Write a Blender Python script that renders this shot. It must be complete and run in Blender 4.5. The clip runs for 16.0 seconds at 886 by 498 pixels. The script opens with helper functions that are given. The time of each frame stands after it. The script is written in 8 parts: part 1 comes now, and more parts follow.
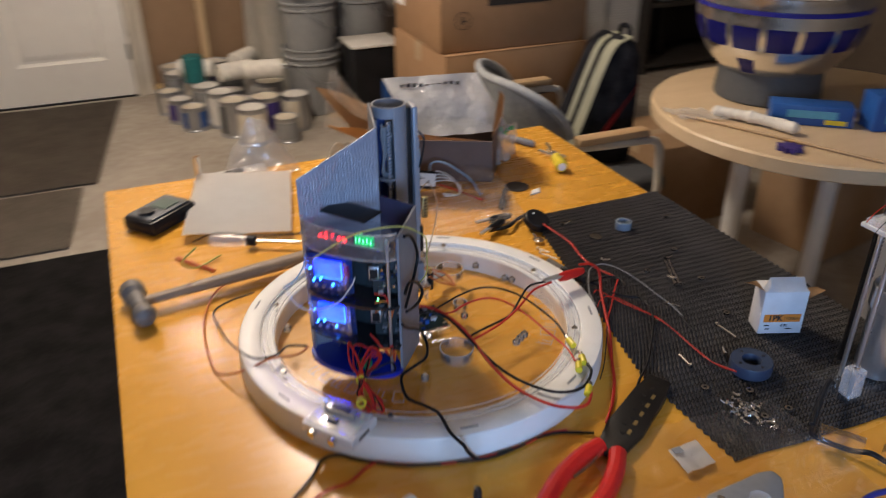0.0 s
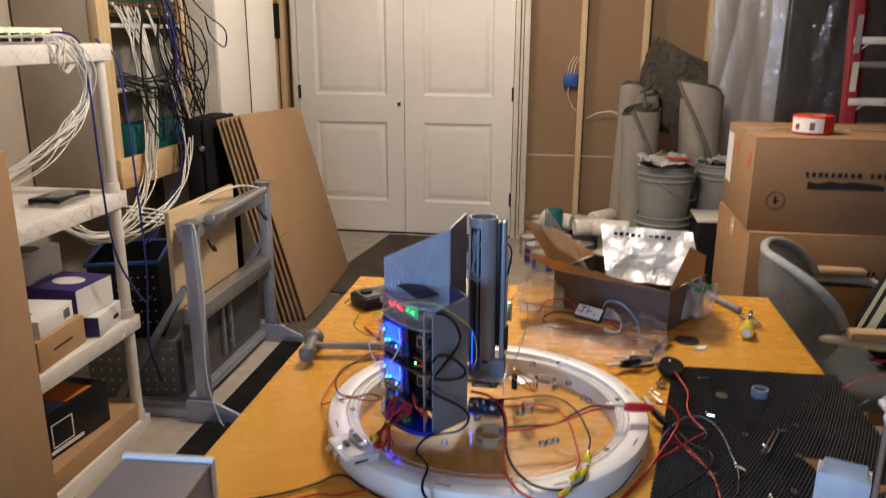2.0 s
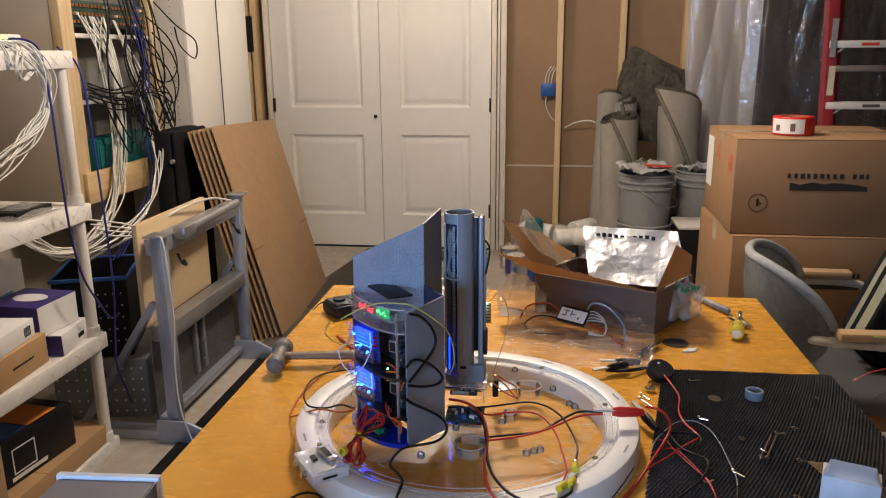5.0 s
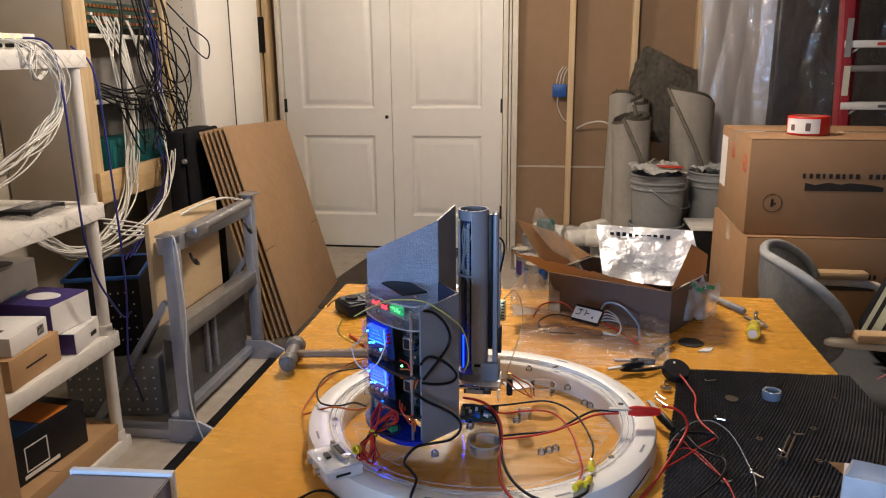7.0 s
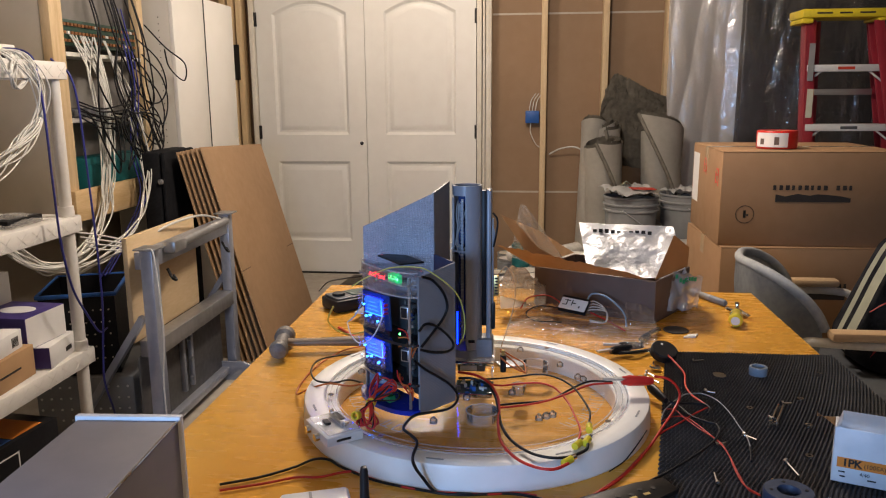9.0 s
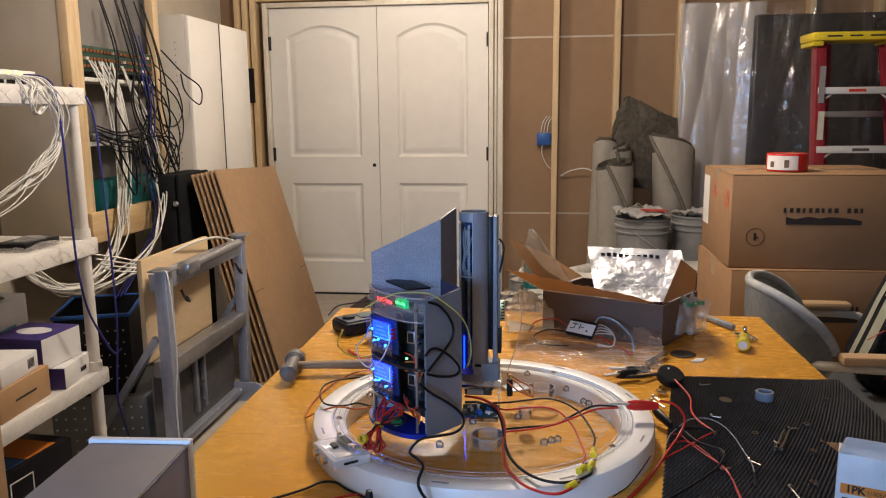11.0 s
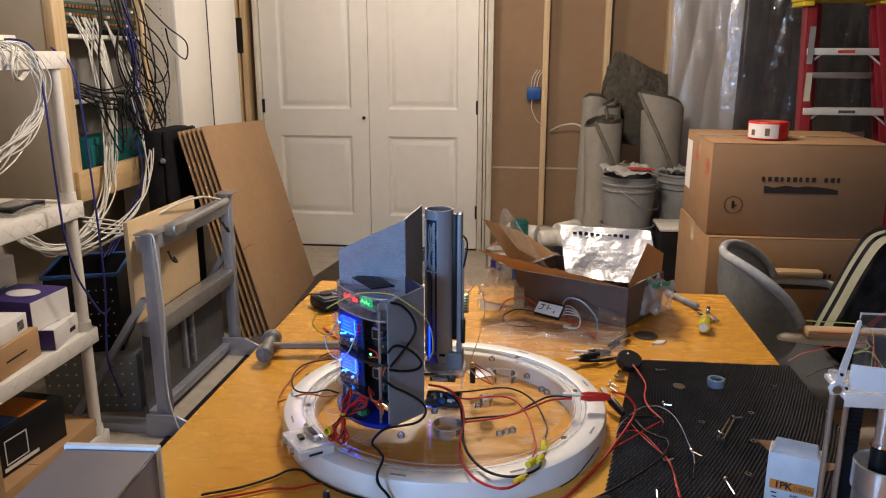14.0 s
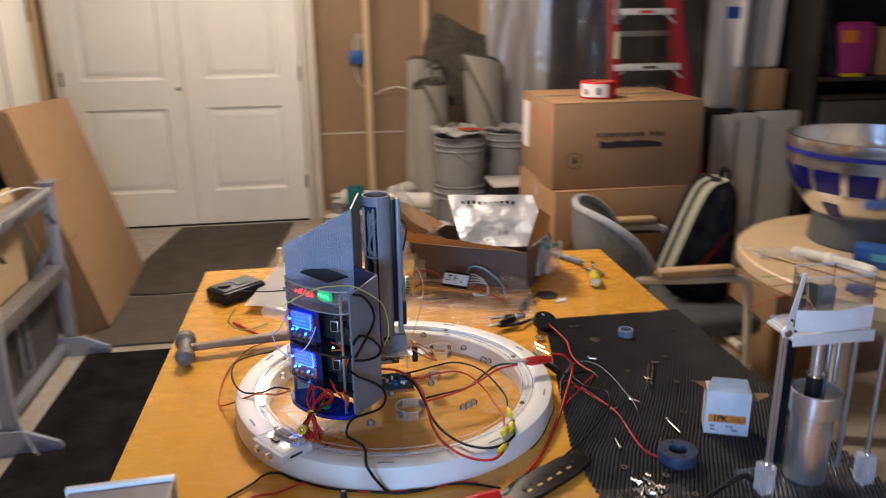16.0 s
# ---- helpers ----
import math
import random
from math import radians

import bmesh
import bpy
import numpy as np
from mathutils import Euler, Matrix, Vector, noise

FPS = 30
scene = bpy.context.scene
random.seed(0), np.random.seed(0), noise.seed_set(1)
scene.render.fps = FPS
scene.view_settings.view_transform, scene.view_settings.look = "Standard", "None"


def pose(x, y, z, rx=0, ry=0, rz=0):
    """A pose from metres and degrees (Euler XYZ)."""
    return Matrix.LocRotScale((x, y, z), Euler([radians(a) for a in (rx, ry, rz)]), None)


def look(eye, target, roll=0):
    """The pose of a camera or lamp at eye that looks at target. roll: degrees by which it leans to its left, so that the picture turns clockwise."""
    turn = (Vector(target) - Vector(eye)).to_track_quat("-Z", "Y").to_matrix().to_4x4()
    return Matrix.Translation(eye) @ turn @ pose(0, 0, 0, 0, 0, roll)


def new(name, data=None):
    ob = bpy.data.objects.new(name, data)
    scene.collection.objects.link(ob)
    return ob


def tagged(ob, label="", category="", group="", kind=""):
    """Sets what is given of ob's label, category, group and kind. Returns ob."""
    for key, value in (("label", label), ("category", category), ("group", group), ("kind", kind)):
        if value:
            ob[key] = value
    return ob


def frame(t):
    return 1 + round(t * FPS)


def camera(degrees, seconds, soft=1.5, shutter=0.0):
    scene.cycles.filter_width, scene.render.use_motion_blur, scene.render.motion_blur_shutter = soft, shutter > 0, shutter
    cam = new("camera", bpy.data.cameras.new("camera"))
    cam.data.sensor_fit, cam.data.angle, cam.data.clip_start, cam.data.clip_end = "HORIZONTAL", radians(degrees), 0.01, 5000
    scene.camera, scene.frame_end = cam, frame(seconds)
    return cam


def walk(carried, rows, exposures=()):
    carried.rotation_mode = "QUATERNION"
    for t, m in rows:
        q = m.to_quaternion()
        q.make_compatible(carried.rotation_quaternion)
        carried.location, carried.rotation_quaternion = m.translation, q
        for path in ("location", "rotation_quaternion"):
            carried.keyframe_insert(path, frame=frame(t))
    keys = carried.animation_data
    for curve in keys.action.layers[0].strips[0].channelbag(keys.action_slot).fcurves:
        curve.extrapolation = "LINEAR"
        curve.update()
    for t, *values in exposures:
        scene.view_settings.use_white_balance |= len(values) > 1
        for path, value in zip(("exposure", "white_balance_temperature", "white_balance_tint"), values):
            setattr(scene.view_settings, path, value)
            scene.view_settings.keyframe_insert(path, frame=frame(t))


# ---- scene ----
cam = camera(59.9, 16.0, soft=1.1, shutter=0.5)
PATH = [
    (0, (0.358, 0.375, 1.39), (1.03, 2.002, 0.441), -0.4),
    (0.5, (0.488, 0.23, 1.358), (0.733, 2.009, 0.478), -0.8),
    (1, (0.551, 0.223, 1.4), (0.719, 2.103, 0.739), -1.2),
    (1.5, (0.646, 0.119, 1.449), (0.641, 2.067, 0.995), -0.7),
    (2, (0.754, 0.131, 1.365), (0.45, 2.033, 0.826), 0.2),
    (2.5, (0.76, 0.179, 1.337), (0.473, 2.075, 0.768), -1.5),
    (3, (0.752, 0.196, 1.322), (0.512, 2.105, 0.776), -0.4),
    (3.5, (0.756, 0.212, 1.333), (0.509, 2.129, 0.821), 0.2),
    (4, (0.757, 0.205, 1.336), (0.498, 2.127, 0.845), -0.3),
    (4.2, (0.758, 0.196, 1.332), (0.503, 2.116, 0.835), -0.5),
    (6.5, (0.746, 0.194, 1.316), (0.472, 2.112, 0.82), -0.4),
    (7, (0.748, 0.2, 1.312), (0.465, 2.118, 0.82), -0.5),
    (7.5, (0.743, 0.157, 1.271), (0.479, 2.096, 0.861), -0.2),
    (8, (0.722, 0.155, 1.235), (0.501, 2.107, 0.861), -0.0),
    (8.5, (0.719, 0.16, 1.23), (0.514, 2.111, 0.842), -0.2),
    (9, (0.719, 0.162, 1.232), (0.51, 2.111, 0.835), -0.4),
    (11.3, (0.735, 0.139, 1.248), (0.49, 2.094, 0.905), -0.5),
    (11.5, (0.746, 0.12, 1.268), (0.515, 2.071, 0.893), -0.4),
    (12, (0.803, 0.097, 1.304), (0.6, 2.029, 0.827), -0.4),
    (12.5, (0.786, 0.111, 1.341), (0.614, 2.039, 0.839), -0.7),
    (13, (0.781, 0.113, 1.34), (0.605, 2.043, 0.842), -0.1),
    (13.5, (0.769, 0.118, 1.336), (0.559, 2.044, 0.84), 0.3),
    (14, (0.775, 0.127, 1.327), (0.548, 2.052, 0.835), 0.1),
    (14.5, (0.791, 0.135, 1.322), (0.572, 2.059, 0.824), -0.3),
    (15, (0.796, 0.138, 1.321), (0.579, 2.061, 0.817), -0.5),
    (15.5, (0.777, 0.12, 1.333), (0.629, 2.04, 0.795), -0.2),
    (16, (0.582, 0.12, 1.365), (0.849, 2.011, 0.771), -0.8),
]
STOPS = [(0.0, 0.75), (0.5, 0.70), (1.0, 0.88), (1.5, 0.95), (2.0, 0.76), (4.0, 0.74), (6.5, 0.77), (9.0, 0.75), (13.0, 0.74), (15.4, 0.72), (16.0, 0.92)]
walk(cam, [(t, look(eye, target, roll)) for t, eye, target, roll in PATH], STOPS)


# ---- world and lights ----
world = bpy.data.worlds.new("world")
scene.world = world
world.use_nodes = True
bg = world.node_tree.nodes["Background"]
bg.inputs["Color"].default_value = (0.05, 0.045, 0.04, 1)
bg.inputs["Strength"].default_value = 0.12


def lamp(name, kind, place, target, energy, colour, size=0.3):
    data = bpy.data.lights.new(name, kind)
    data.energy, data.color = energy, colour
    if kind == "AREA":
        data.shape, data.size = "DISK", size
    else:
        data.shadow_soft_size = size
    ob = new(name, data)
    ob.matrix_world = look(place, target)
    return ob


WARM, COOL = (1.0, 0.865, 0.76), (0.31, 0.55, 1.0)
lamp("room_light", "POINT", (0.52, 2.62, 2.30), (0.52, 2.62, 0), 63, WARM, 0.13)
# Added lamp, no fixture known here; brightens the door and far wall.
lamp("far_fill", "POINT", (0.0, 4.35, 2.36), (0.0, 4.35, 0), 17, WARM, 0.12)
# Added lamp with no known fixture; lifts the faces turned to the camera.
lamp("back_fill", "POINT", (1.4, -1.0, 2.30), (1.3, -1.0, 0), 8, WARM, 0.10)
# Unseen cool lamp added behind the camera to turn front faces bluish.
lamp("cool_fill", "AREA", (0.18, -0.42, 1.20), (0.85, 1.1, 0.85), 11.5, COOL, 0.5)


# ---- materials ----
def material(name, colour, rough=0.6, metal=0.0, other=None, scale=8.0, detail=6.0, amount=0.5, bump=0.0, bump_scale=60.0,
             stretch=(1, 1, 1), glass=0.0, ior=1.45, alpha=1.0, emit=0.0, vary=0.0, coat=0.0, spread=0.12, spec=0.5):
    """Two scales of variation between two colours, fine relief, and uneven gloss."""
    m = bpy.data.materials.new(name)
    m.use_nodes = True
    n, l = m.node_tree.nodes, m.node_tree.links
    b = n["Principled BSDF"]
    co = n.new("ShaderNodeTexCoord")
    mp = n.new("ShaderNodeMapping")
    mp.inputs["Scale"].default_value = stretch
    l.new(co.outputs["Object"], mp.inputs["Vector"])
    if other is None:
        other = tuple(c * 0.78 for c in colour)
    big = n.new("ShaderNodeTexNoise")
    big.inputs["Scale"].default_value, big.inputs["Detail"].default_value = scale, detail
    l.new(mp.outputs[0], big.inputs["Vector"])
    fine = n.new("ShaderNodeTexNoise")
    fine.inputs["Scale"].default_value, fine.inputs["Detail"].default_value = scale * 9, 4
    l.new(mp.outputs[0], fine.inputs["Vector"])
    add = n.new("ShaderNodeMath")
    add.operation = "ADD"
    half = n.new("ShaderNodeMath")
    half.operation = "MULTIPLY_ADD"
    half.inputs[1].default_value, half.inputs[2].default_value = 0.5, -0.25
    l.new(fine.outputs["Fac"], half.inputs[0])
    l.new(big.outputs["Fac"], add.inputs[0])
    l.new(half.outputs[0], add.inputs[1])
    ramp = n.new("ShaderNodeMapRange")
    ramp.inputs["From Min"].default_value, ramp.inputs["From Max"].default_value = 0.5 - spread * 1.6, 0.5 + spread * 1.6
    ramp.inputs["To Max"].default_value = min(1.0, amount * 2)
    l.new(add.outputs[0], ramp.inputs["Value"])
    mix = n.new("ShaderNodeMix")
    mix.data_type = "RGBA"
    mix.inputs["A"].default_value, mix.inputs["B"].default_value = (*colour, 1), (*other, 1)
    l.new(ramp.outputs[0], mix.inputs["Factor"])
    out = mix.outputs["Result"]
    if vary:
        info = n.new("ShaderNodeObjectInfo")
        hsv = n.new("ShaderNodeHueSaturation")
        val = n.new("ShaderNodeMapRange")
        val.inputs["To Min"].default_value, val.inputs["To Max"].default_value = 1 - vary, 1 + vary
        l.new(info.outputs["Random"], val.inputs["Value"])
        l.new(val.outputs[0], hsv.inputs["Value"])
        l.new(out, hsv.inputs["Color"])
        out = hsv.outputs["Color"]
    l.new(out, b.inputs["Base Color"])
    rr = n.new("ShaderNodeMapRange")
    rr.inputs["To Min"].default_value, rr.inputs["To Max"].default_value = max(0.02, rough * 0.8), min(1, rough * 1.2)
    l.new(fine.outputs["Fac"], rr.inputs["Value"])
    l.new(rr.outputs[0], b.inputs["Roughness"])
    b.inputs["Metallic"].default_value = metal
    b.inputs["IOR"].default_value = ior
    b.inputs["Transmission Weight"].default_value = glass
    b.inputs["Alpha"].default_value = alpha
    b.inputs["Coat Weight"].default_value = coat
    b.inputs["Specular IOR Level"].default_value = spec
    if emit:
        b.inputs["Emission Color"].default_value = (*colour, 1)
        b.inputs["Emission Strength"].default_value = emit
    if bump:
        tex = n.new("ShaderNodeTexNoise")
        tex.inputs["Scale"].default_value, tex.inputs["Detail"].default_value = bump_scale, 5
        l.new(mp.outputs[0], tex.inputs["Vector"])
        bp = n.new("ShaderNodeBump")
        bp.inputs["Strength"].default_value, bp.inputs["Distance"].default_value = bump, 0.2 / bump_scale
        l.new(tex.outputs["Fac"], bp.inputs["Height"])
        l.new(bp.outputs[0], b.inputs["Normal"])
    return m


def add_wave(m, direction, scale, strength, distortion=0.0, distance=0.002):
    """A second, ribbed relief on top of a material's own."""
    n, l = m.node_tree.nodes, m.node_tree.links
    b = n["Principled BSDF"]
    co = n.new("ShaderNodeTexCoord")
    w = n.new("ShaderNodeTexWave")
    w.bands_direction = direction
    w.inputs["Scale"].default_value, w.inputs["Distortion"].default_value = scale, distortion
    l.new(co.outputs["Object"], w.inputs["Vector"])
    bp = n.new("ShaderNodeBump")
    bp.inputs["Strength"].default_value, bp.inputs["Distance"].default_value = strength, distance
    l.new(w.outputs["Fac"], bp.inputs["Height"])
    if b.inputs["Normal"].links:
        l.new(b.inputs["Normal"].links[0].from_socket, bp.inputs["Normal"])
    l.new(bp.outputs[0], b.inputs["Normal"])
    return m


M = {}
M["concrete"] = material("concrete", (0.42, 0.38, 0.32), 0.75, other=(0.30, 0.26, 0.21), scale=2.2, amount=0.6, bump=0.25, bump_scale=90)
M["drywall_back"] = material("drywall_paper", (0.315, 0.205, 0.120), 0.85, other=(0.262, 0.168, 0.096), scale=1.6, bump=0.08, bump_scale=140, spread=0.2)
M["plaster"] = material("plaster", (0.50, 0.44, 0.35), 0.85, other=(0.44, 0.385, 0.30), scale=1.2, bump=0.1, bump_scale=120)
M["seam"] = material("seam_tape", (0.55, 0.49, 0.39), 0.8, scale=5)
M["pine"] = material("pine", (0.68, 0.52, 0.31), 0.65, other=(0.55, 0.39, 0.21), scale=5, stretch=(9, 9, 0.7), bump=0.15, bump_scale=40, vary=0.06)
M["pine_y"] = material("pine_along", (0.66, 0.48, 0.26), 0.6, other=(0.54, 0.36, 0.17), scale=5, stretch=(9, 0.7, 9), bump=0.1, bump_scale=40)
M["white_paint"] = material("white_paint", (0.74, 0.72, 0.655), 0.45, other=(0.69, 0.665, 0.60), scale=1.5, bump=0.06, bump_scale=30)
M["casing"] = material("casing_paint", (0.70, 0.65, 0.55), 0.5, other=(0.58, 0.51, 0.39), scale=4, stretch=(1, 1, 0.4))
M["melamine"] = material("melamine", (0.76, 0.74, 0.68), 0.35, other=(0.72, 0.69, 0.62), scale=1.0)
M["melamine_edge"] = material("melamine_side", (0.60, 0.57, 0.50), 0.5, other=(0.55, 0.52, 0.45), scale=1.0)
# Near-black that paints the shade in the door gap and peg holes.
M["gap"] = material("recess_shade", (0.02, 0.018, 0.016), 0.9)
M["black_metal"] = material("black_metal", (0.03, 0.028, 0.026), 0.4, 0.6, scale=20)
M["varnish"] = material("varnished_birch", (0.74, 0.37, 0.050), 0.27, other=(0.69, 0.335, 0.042), scale=2.0, stretch=(0.8, 3.5, 3.5), spread=0.3)
M["runner"] = material("black_runner", (0.016, 0.015, 0.016), 0.95, spec=0.1, other=(0.035, 0.033, 0.033), scale=9, bump=0.6, bump_scale=260)
M["door_mat"] = material("brown_carpet", (0.155, 0.13, 0.105), 0.95, other=(0.115, 0.095, 0.075), scale=7, bump=0.8, bump_scale=240)
M["door_mat2"] = material("tan_carpet", (0.21, 0.18, 0.145), 0.95, other=(0.165, 0.14, 0.11), scale=7, bump=0.8, bump_scale=240)
M["steel"] = material("bare_steel", (0.52, 0.53, 0.55), 0.38, 0.9, other=(0.40, 0.41, 0.43), scale=6, stretch=(1, 1, 0.3), bump=0.05, bump_scale=80)
M["grey_steel"] = material("grey_steel", (0.43, 0.45, 0.51), 0.34, 0.5, other=(0.33, 0.35, 0.41), scale=4, bump=0.05, bump_scale=60)
M["plywood"] = material("plywood", (0.66, 0.50, 0.30), 0.6, other=(0.58, 0.42, 0.23), scale=3, stretch=(5, 1, 5), bump=0.05)
M["kraft"] = material("kraft_board", (0.37, 0.232, 0.124), 0.8, other=(0.32, 0.198, 0.103), scale=2.5, bump=0.06, bump_scale=60, vary=0.05)
M["kraft_light"] = material("kraft_box", (0.44, 0.27, 0.135), 0.75, other=(0.40, 0.24, 0.115), scale=2.2, bump=0.05, bump_scale=50, vary=0.03)
M["kraft_big"] = material("kraft_shipping_box", (0.33, 0.192, 0.098), 0.75, other=(0.295, 0.17, 0.083), scale=2.2, bump=0.05, bump_scale=50, vary=0.03)
M["kraft_dark"] = material("kraft_edge", (0.12, 0.075, 0.042), 0.9, other=(0.24, 0.15, 0.08), scale=60, amount=0.5)
M["grey_card"] = material("grey_brown_card", (0.145, 0.100, 0.080), 0.7, other=(0.125, 0.085, 0.067), scale=3, bump=0.05, bump_scale=60)
M["ink"] = material("black_ink", (0.03, 0.024, 0.02), 0.8, scale=40)
M["tape_clear"] = material("packing_tape", (0.55, 0.42, 0.27), 0.15, other=(0.47, 0.34, 0.2), scale=8, coat=0.5)
M["white_plastic"] = material("white_plastic", (0.76, 0.74, 0.70), 0.4, other=(0.68, 0.65, 0.60), scale=5, bump=0.03)
M["carpet_pile"] = material("carpet_pile", (0.235, 0.21, 0.165), 1.0, other=(0.115, 0.10, 0.076), scale=30, bump=1.0, bump_scale=170, spread=0.2)
M["carpet_back"] = material("carpet_backing", (0.66, 0.62, 0.54), 0.9, other=(0.57, 0.53, 0.45), scale=4, bump=0.4, bump_scale=300)
M["bucket_grey"] = material("bucket_plastic", (0.265, 0.27, 0.27), 0.5, other=(0.225, 0.23, 0.228), scale=4)
M["red_fibre"] = material("red_fibreglass", (0.27, 0.02, 0.032), 0.4, other=(0.20, 0.015, 0.024), scale=8, stretch=(1, 1, 0.3))
M["yellow_plastic"] = material("yellow_plastic", (0.80, 0.62, 0.03), 0.45, scale=6)
M["alu"] = material("aluminium", (0.72, 0.72, 0.72), 0.3, 0.9, other=(0.60, 0.60, 0.61), scale=20, stretch=(0.3, 1, 1))
M["pale_alu"] = material("pale_aluminium", (0.80, 0.80, 0.79), 0.45, 0.35, other=(0.70, 0.70, 0.69), scale=14, stretch=(0.3, 1, 1))
M["black_foam"] = material("black_wrapped_foam", (0.016, 0.016, 0.018), 0.4, other=(0.026, 0.026, 0.03), scale=3, bump=0.3, bump_scale=14)
M["red"] = material("red_plastic", (0.62, 0.02, 0.015), 0.35, scale=10)
M["red_print"] = material("red_print", (0.62, 0.06, 0.03), 0.5, scale=10)
M["paper"] = material("white_paper", (0.76, 0.75, 0.73), 0.7, other=(0.71, 0.70, 0.68), scale=4, bump=0.02)
M["black_plastic"] = material("black_plastic", (0.009, 0.009, 0.010), 0.4, other=(0.015, 0.015, 0.017), scale=10, spec=0.25)
M["case_black"] = material("matt_black_case", (0.009, 0.009, 0.010), 0.7, spec=0.08, other=(0.018, 0.018, 0.02), scale=10, bump=0.1)
M["black_cloth"] = material("black_nylon", (0.008, 0.008, 0.010), 0.85, spec=0.06, other=(0.026, 0.026, 0.03), scale=20, bump=0.5, bump_scale=250)
M["cream_cloth"] = material("cream_nylon", (0.56, 0.56, 0.43), 0.7, other=(0.48, 0.48, 0.36), scale=20, bump=0.4, bump_scale=200)
M["red_cloth"] = material("red_nylon", (0.33, 0.025, 0.03), 0.7, scale=20, bump=0.4, bump_scale=200)
M["chair_cloth"] = material("grey_blue_weave", (0.40, 0.41, 0.415), 0.9, other=(0.25, 0.262, 0.272), scale=7, bump=0.5, bump_scale=300)
M["beech"] = material("beech", (0.50, 0.35, 0.20), 0.45, other=(0.42, 0.28, 0.15), scale=5, stretch=(0.6, 6, 6))
M["cream_metal"] = material("cream_tube", (0.68, 0.63, 0.54), 0.4, scale=6)
M["table_lam"] = material("pale_birch_laminate", (0.64, 0.49, 0.31), 0.4, other=(0.57, 0.42, 0.25), scale=3, stretch=(0.8, 7, 7), spread=0.2)
M["dark_shelf"] = material("dark_shelf", (0.036, 0.029, 0.024), 0.75, scale=4)
M["brown_wall"] = material("bare_board", (0.15, 0.115, 0.08), 0.9, other=(0.12, 0.09, 0.065), scale=2)
M["teal"] = material("teal_plastic", (0.01, 0.15, 0.155), 0.5, other=(0.008, 0.11, 0.115), scale=4)
M["blue"] = material("blue_plastic", (0.02, 0.10, 0.36), 0.4, scale=8)


def film(name, tint, body, gloss, rough, crumple, crumple_scale, edge=0.0):
    """Thin clear sheet: mostly see-through, with crumpled shine and a little milkiness."""
    m = bpy.data.materials.new(name)
    m.use_nodes = True
    n, l = m.node_tree.nodes, m.node_tree.links
    n.remove(n["Principled BSDF"])
    clear, shine, milk = n.new("ShaderNodeBsdfTransparent"), n.new("ShaderNodeBsdfGlossy"), n.new("ShaderNodeBsdfDiffuse")
    milk.inputs["Color"].default_value = (*tint, 1)
    shine.inputs["Roughness"].default_value = rough
    co, tex, bp = n.new("ShaderNodeTexCoord"), n.new("ShaderNodeTexNoise"), n.new("ShaderNodeBump")
    tex.inputs["Scale"].default_value, tex.inputs["Detail"].default_value, tex.inputs["Distortion"].default_value = crumple_scale, 3, 1.5
    bp.inputs["Strength"].default_value, bp.inputs["Distance"].default_value = crumple, 0.01
    l.new(co.outputs["Object"], tex.inputs["Vector"])
    l.new(tex.outputs["Fac"], bp.inputs["Height"])
    l.new(bp.outputs[0], shine.inputs["Normal"])
    a, b = n.new("ShaderNodeMixShader"), n.new("ShaderNodeMixShader")
    a.inputs[0].default_value, b.inputs[0].default_value = body, gloss
    if edge:
        fr, up = n.new("ShaderNodeFresnel"), n.new("ShaderNodeMath")
        fr.inputs["IOR"].default_value = 1.49
        up.operation = "MULTIPLY_ADD"
        up.inputs[1].default_value, up.inputs[2].default_value = edge, gloss
        l.new(fr.outputs[0], up.inputs[0])
        l.new(up.outputs[0], b.inputs[0])
    l.new(clear.outputs[0], a.inputs[1])
    l.new(milk.outputs[0], a.inputs[2])
    l.new(a.outputs[0], b.inputs[1])
    l.new(shine.outputs[0], b.inputs[2])
    l.new(b.outputs[0], n["Material Output"].inputs["Surface"])
    return m


M["film"] = film("clear_film", (0.8, 0.78, 0.74), 0.02, 0.14, 0.07, 1.0, 14)
M["film_roll"] = film("milky_film_roll", (0.84, 0.82, 0.79), 0.38, 0.18, 0.14, 0.9, 11)
M["film_milky"] = film("milky_film", (0.80, 0.76, 0.70), 0.34, 0.16, 0.15, 0.9, 20)
M["film_bubble"] = film("bubble_film", (0.84, 0.74, 0.68), 0.08, 0.15, 0.08, 1.0, 60)
M["acrylic"] = film("clear_acrylic", (0.85, 0.85, 0.85), 0.015, 0.02, 0.03, 0.02, 10, 0.8)
M["acrylic_case"] = film("scuffed_clear_case", (0.80, 0.82, 0.88), 0.012, 0.008, 0.06, 0.25, 60, 0.45)
M["bezel_clear"] = film("thin_clear_cover", (0.8, 0.8, 0.85), 0.004, 0.004, 0.05, 0.1, 60, 0.25)
M["disc_clear"] = film("clear_disc", (0.85, 0.85, 0.85), 0.003, 0.0, 0.04, 0.03, 14, 0.13)
M["bore_clear"] = film("cut_acrylic_edge", (0.9, 0.9, 0.9), 0.10, 0.10, 0.10, 0.05, 10, 1.0)
M["acrylic_edge"] = film("acrylic_edge", (0.9, 0.9, 0.92), 0.30, 0.25, 0.08, 0.05, 10)
M["foil"] = material("foil_bag", (0.76, 0.79, 0.84), 0.30, 0.45, other=(0.62, 0.66, 0.74), scale=14, bump=0.9, bump_scale=70, coat=0.3)


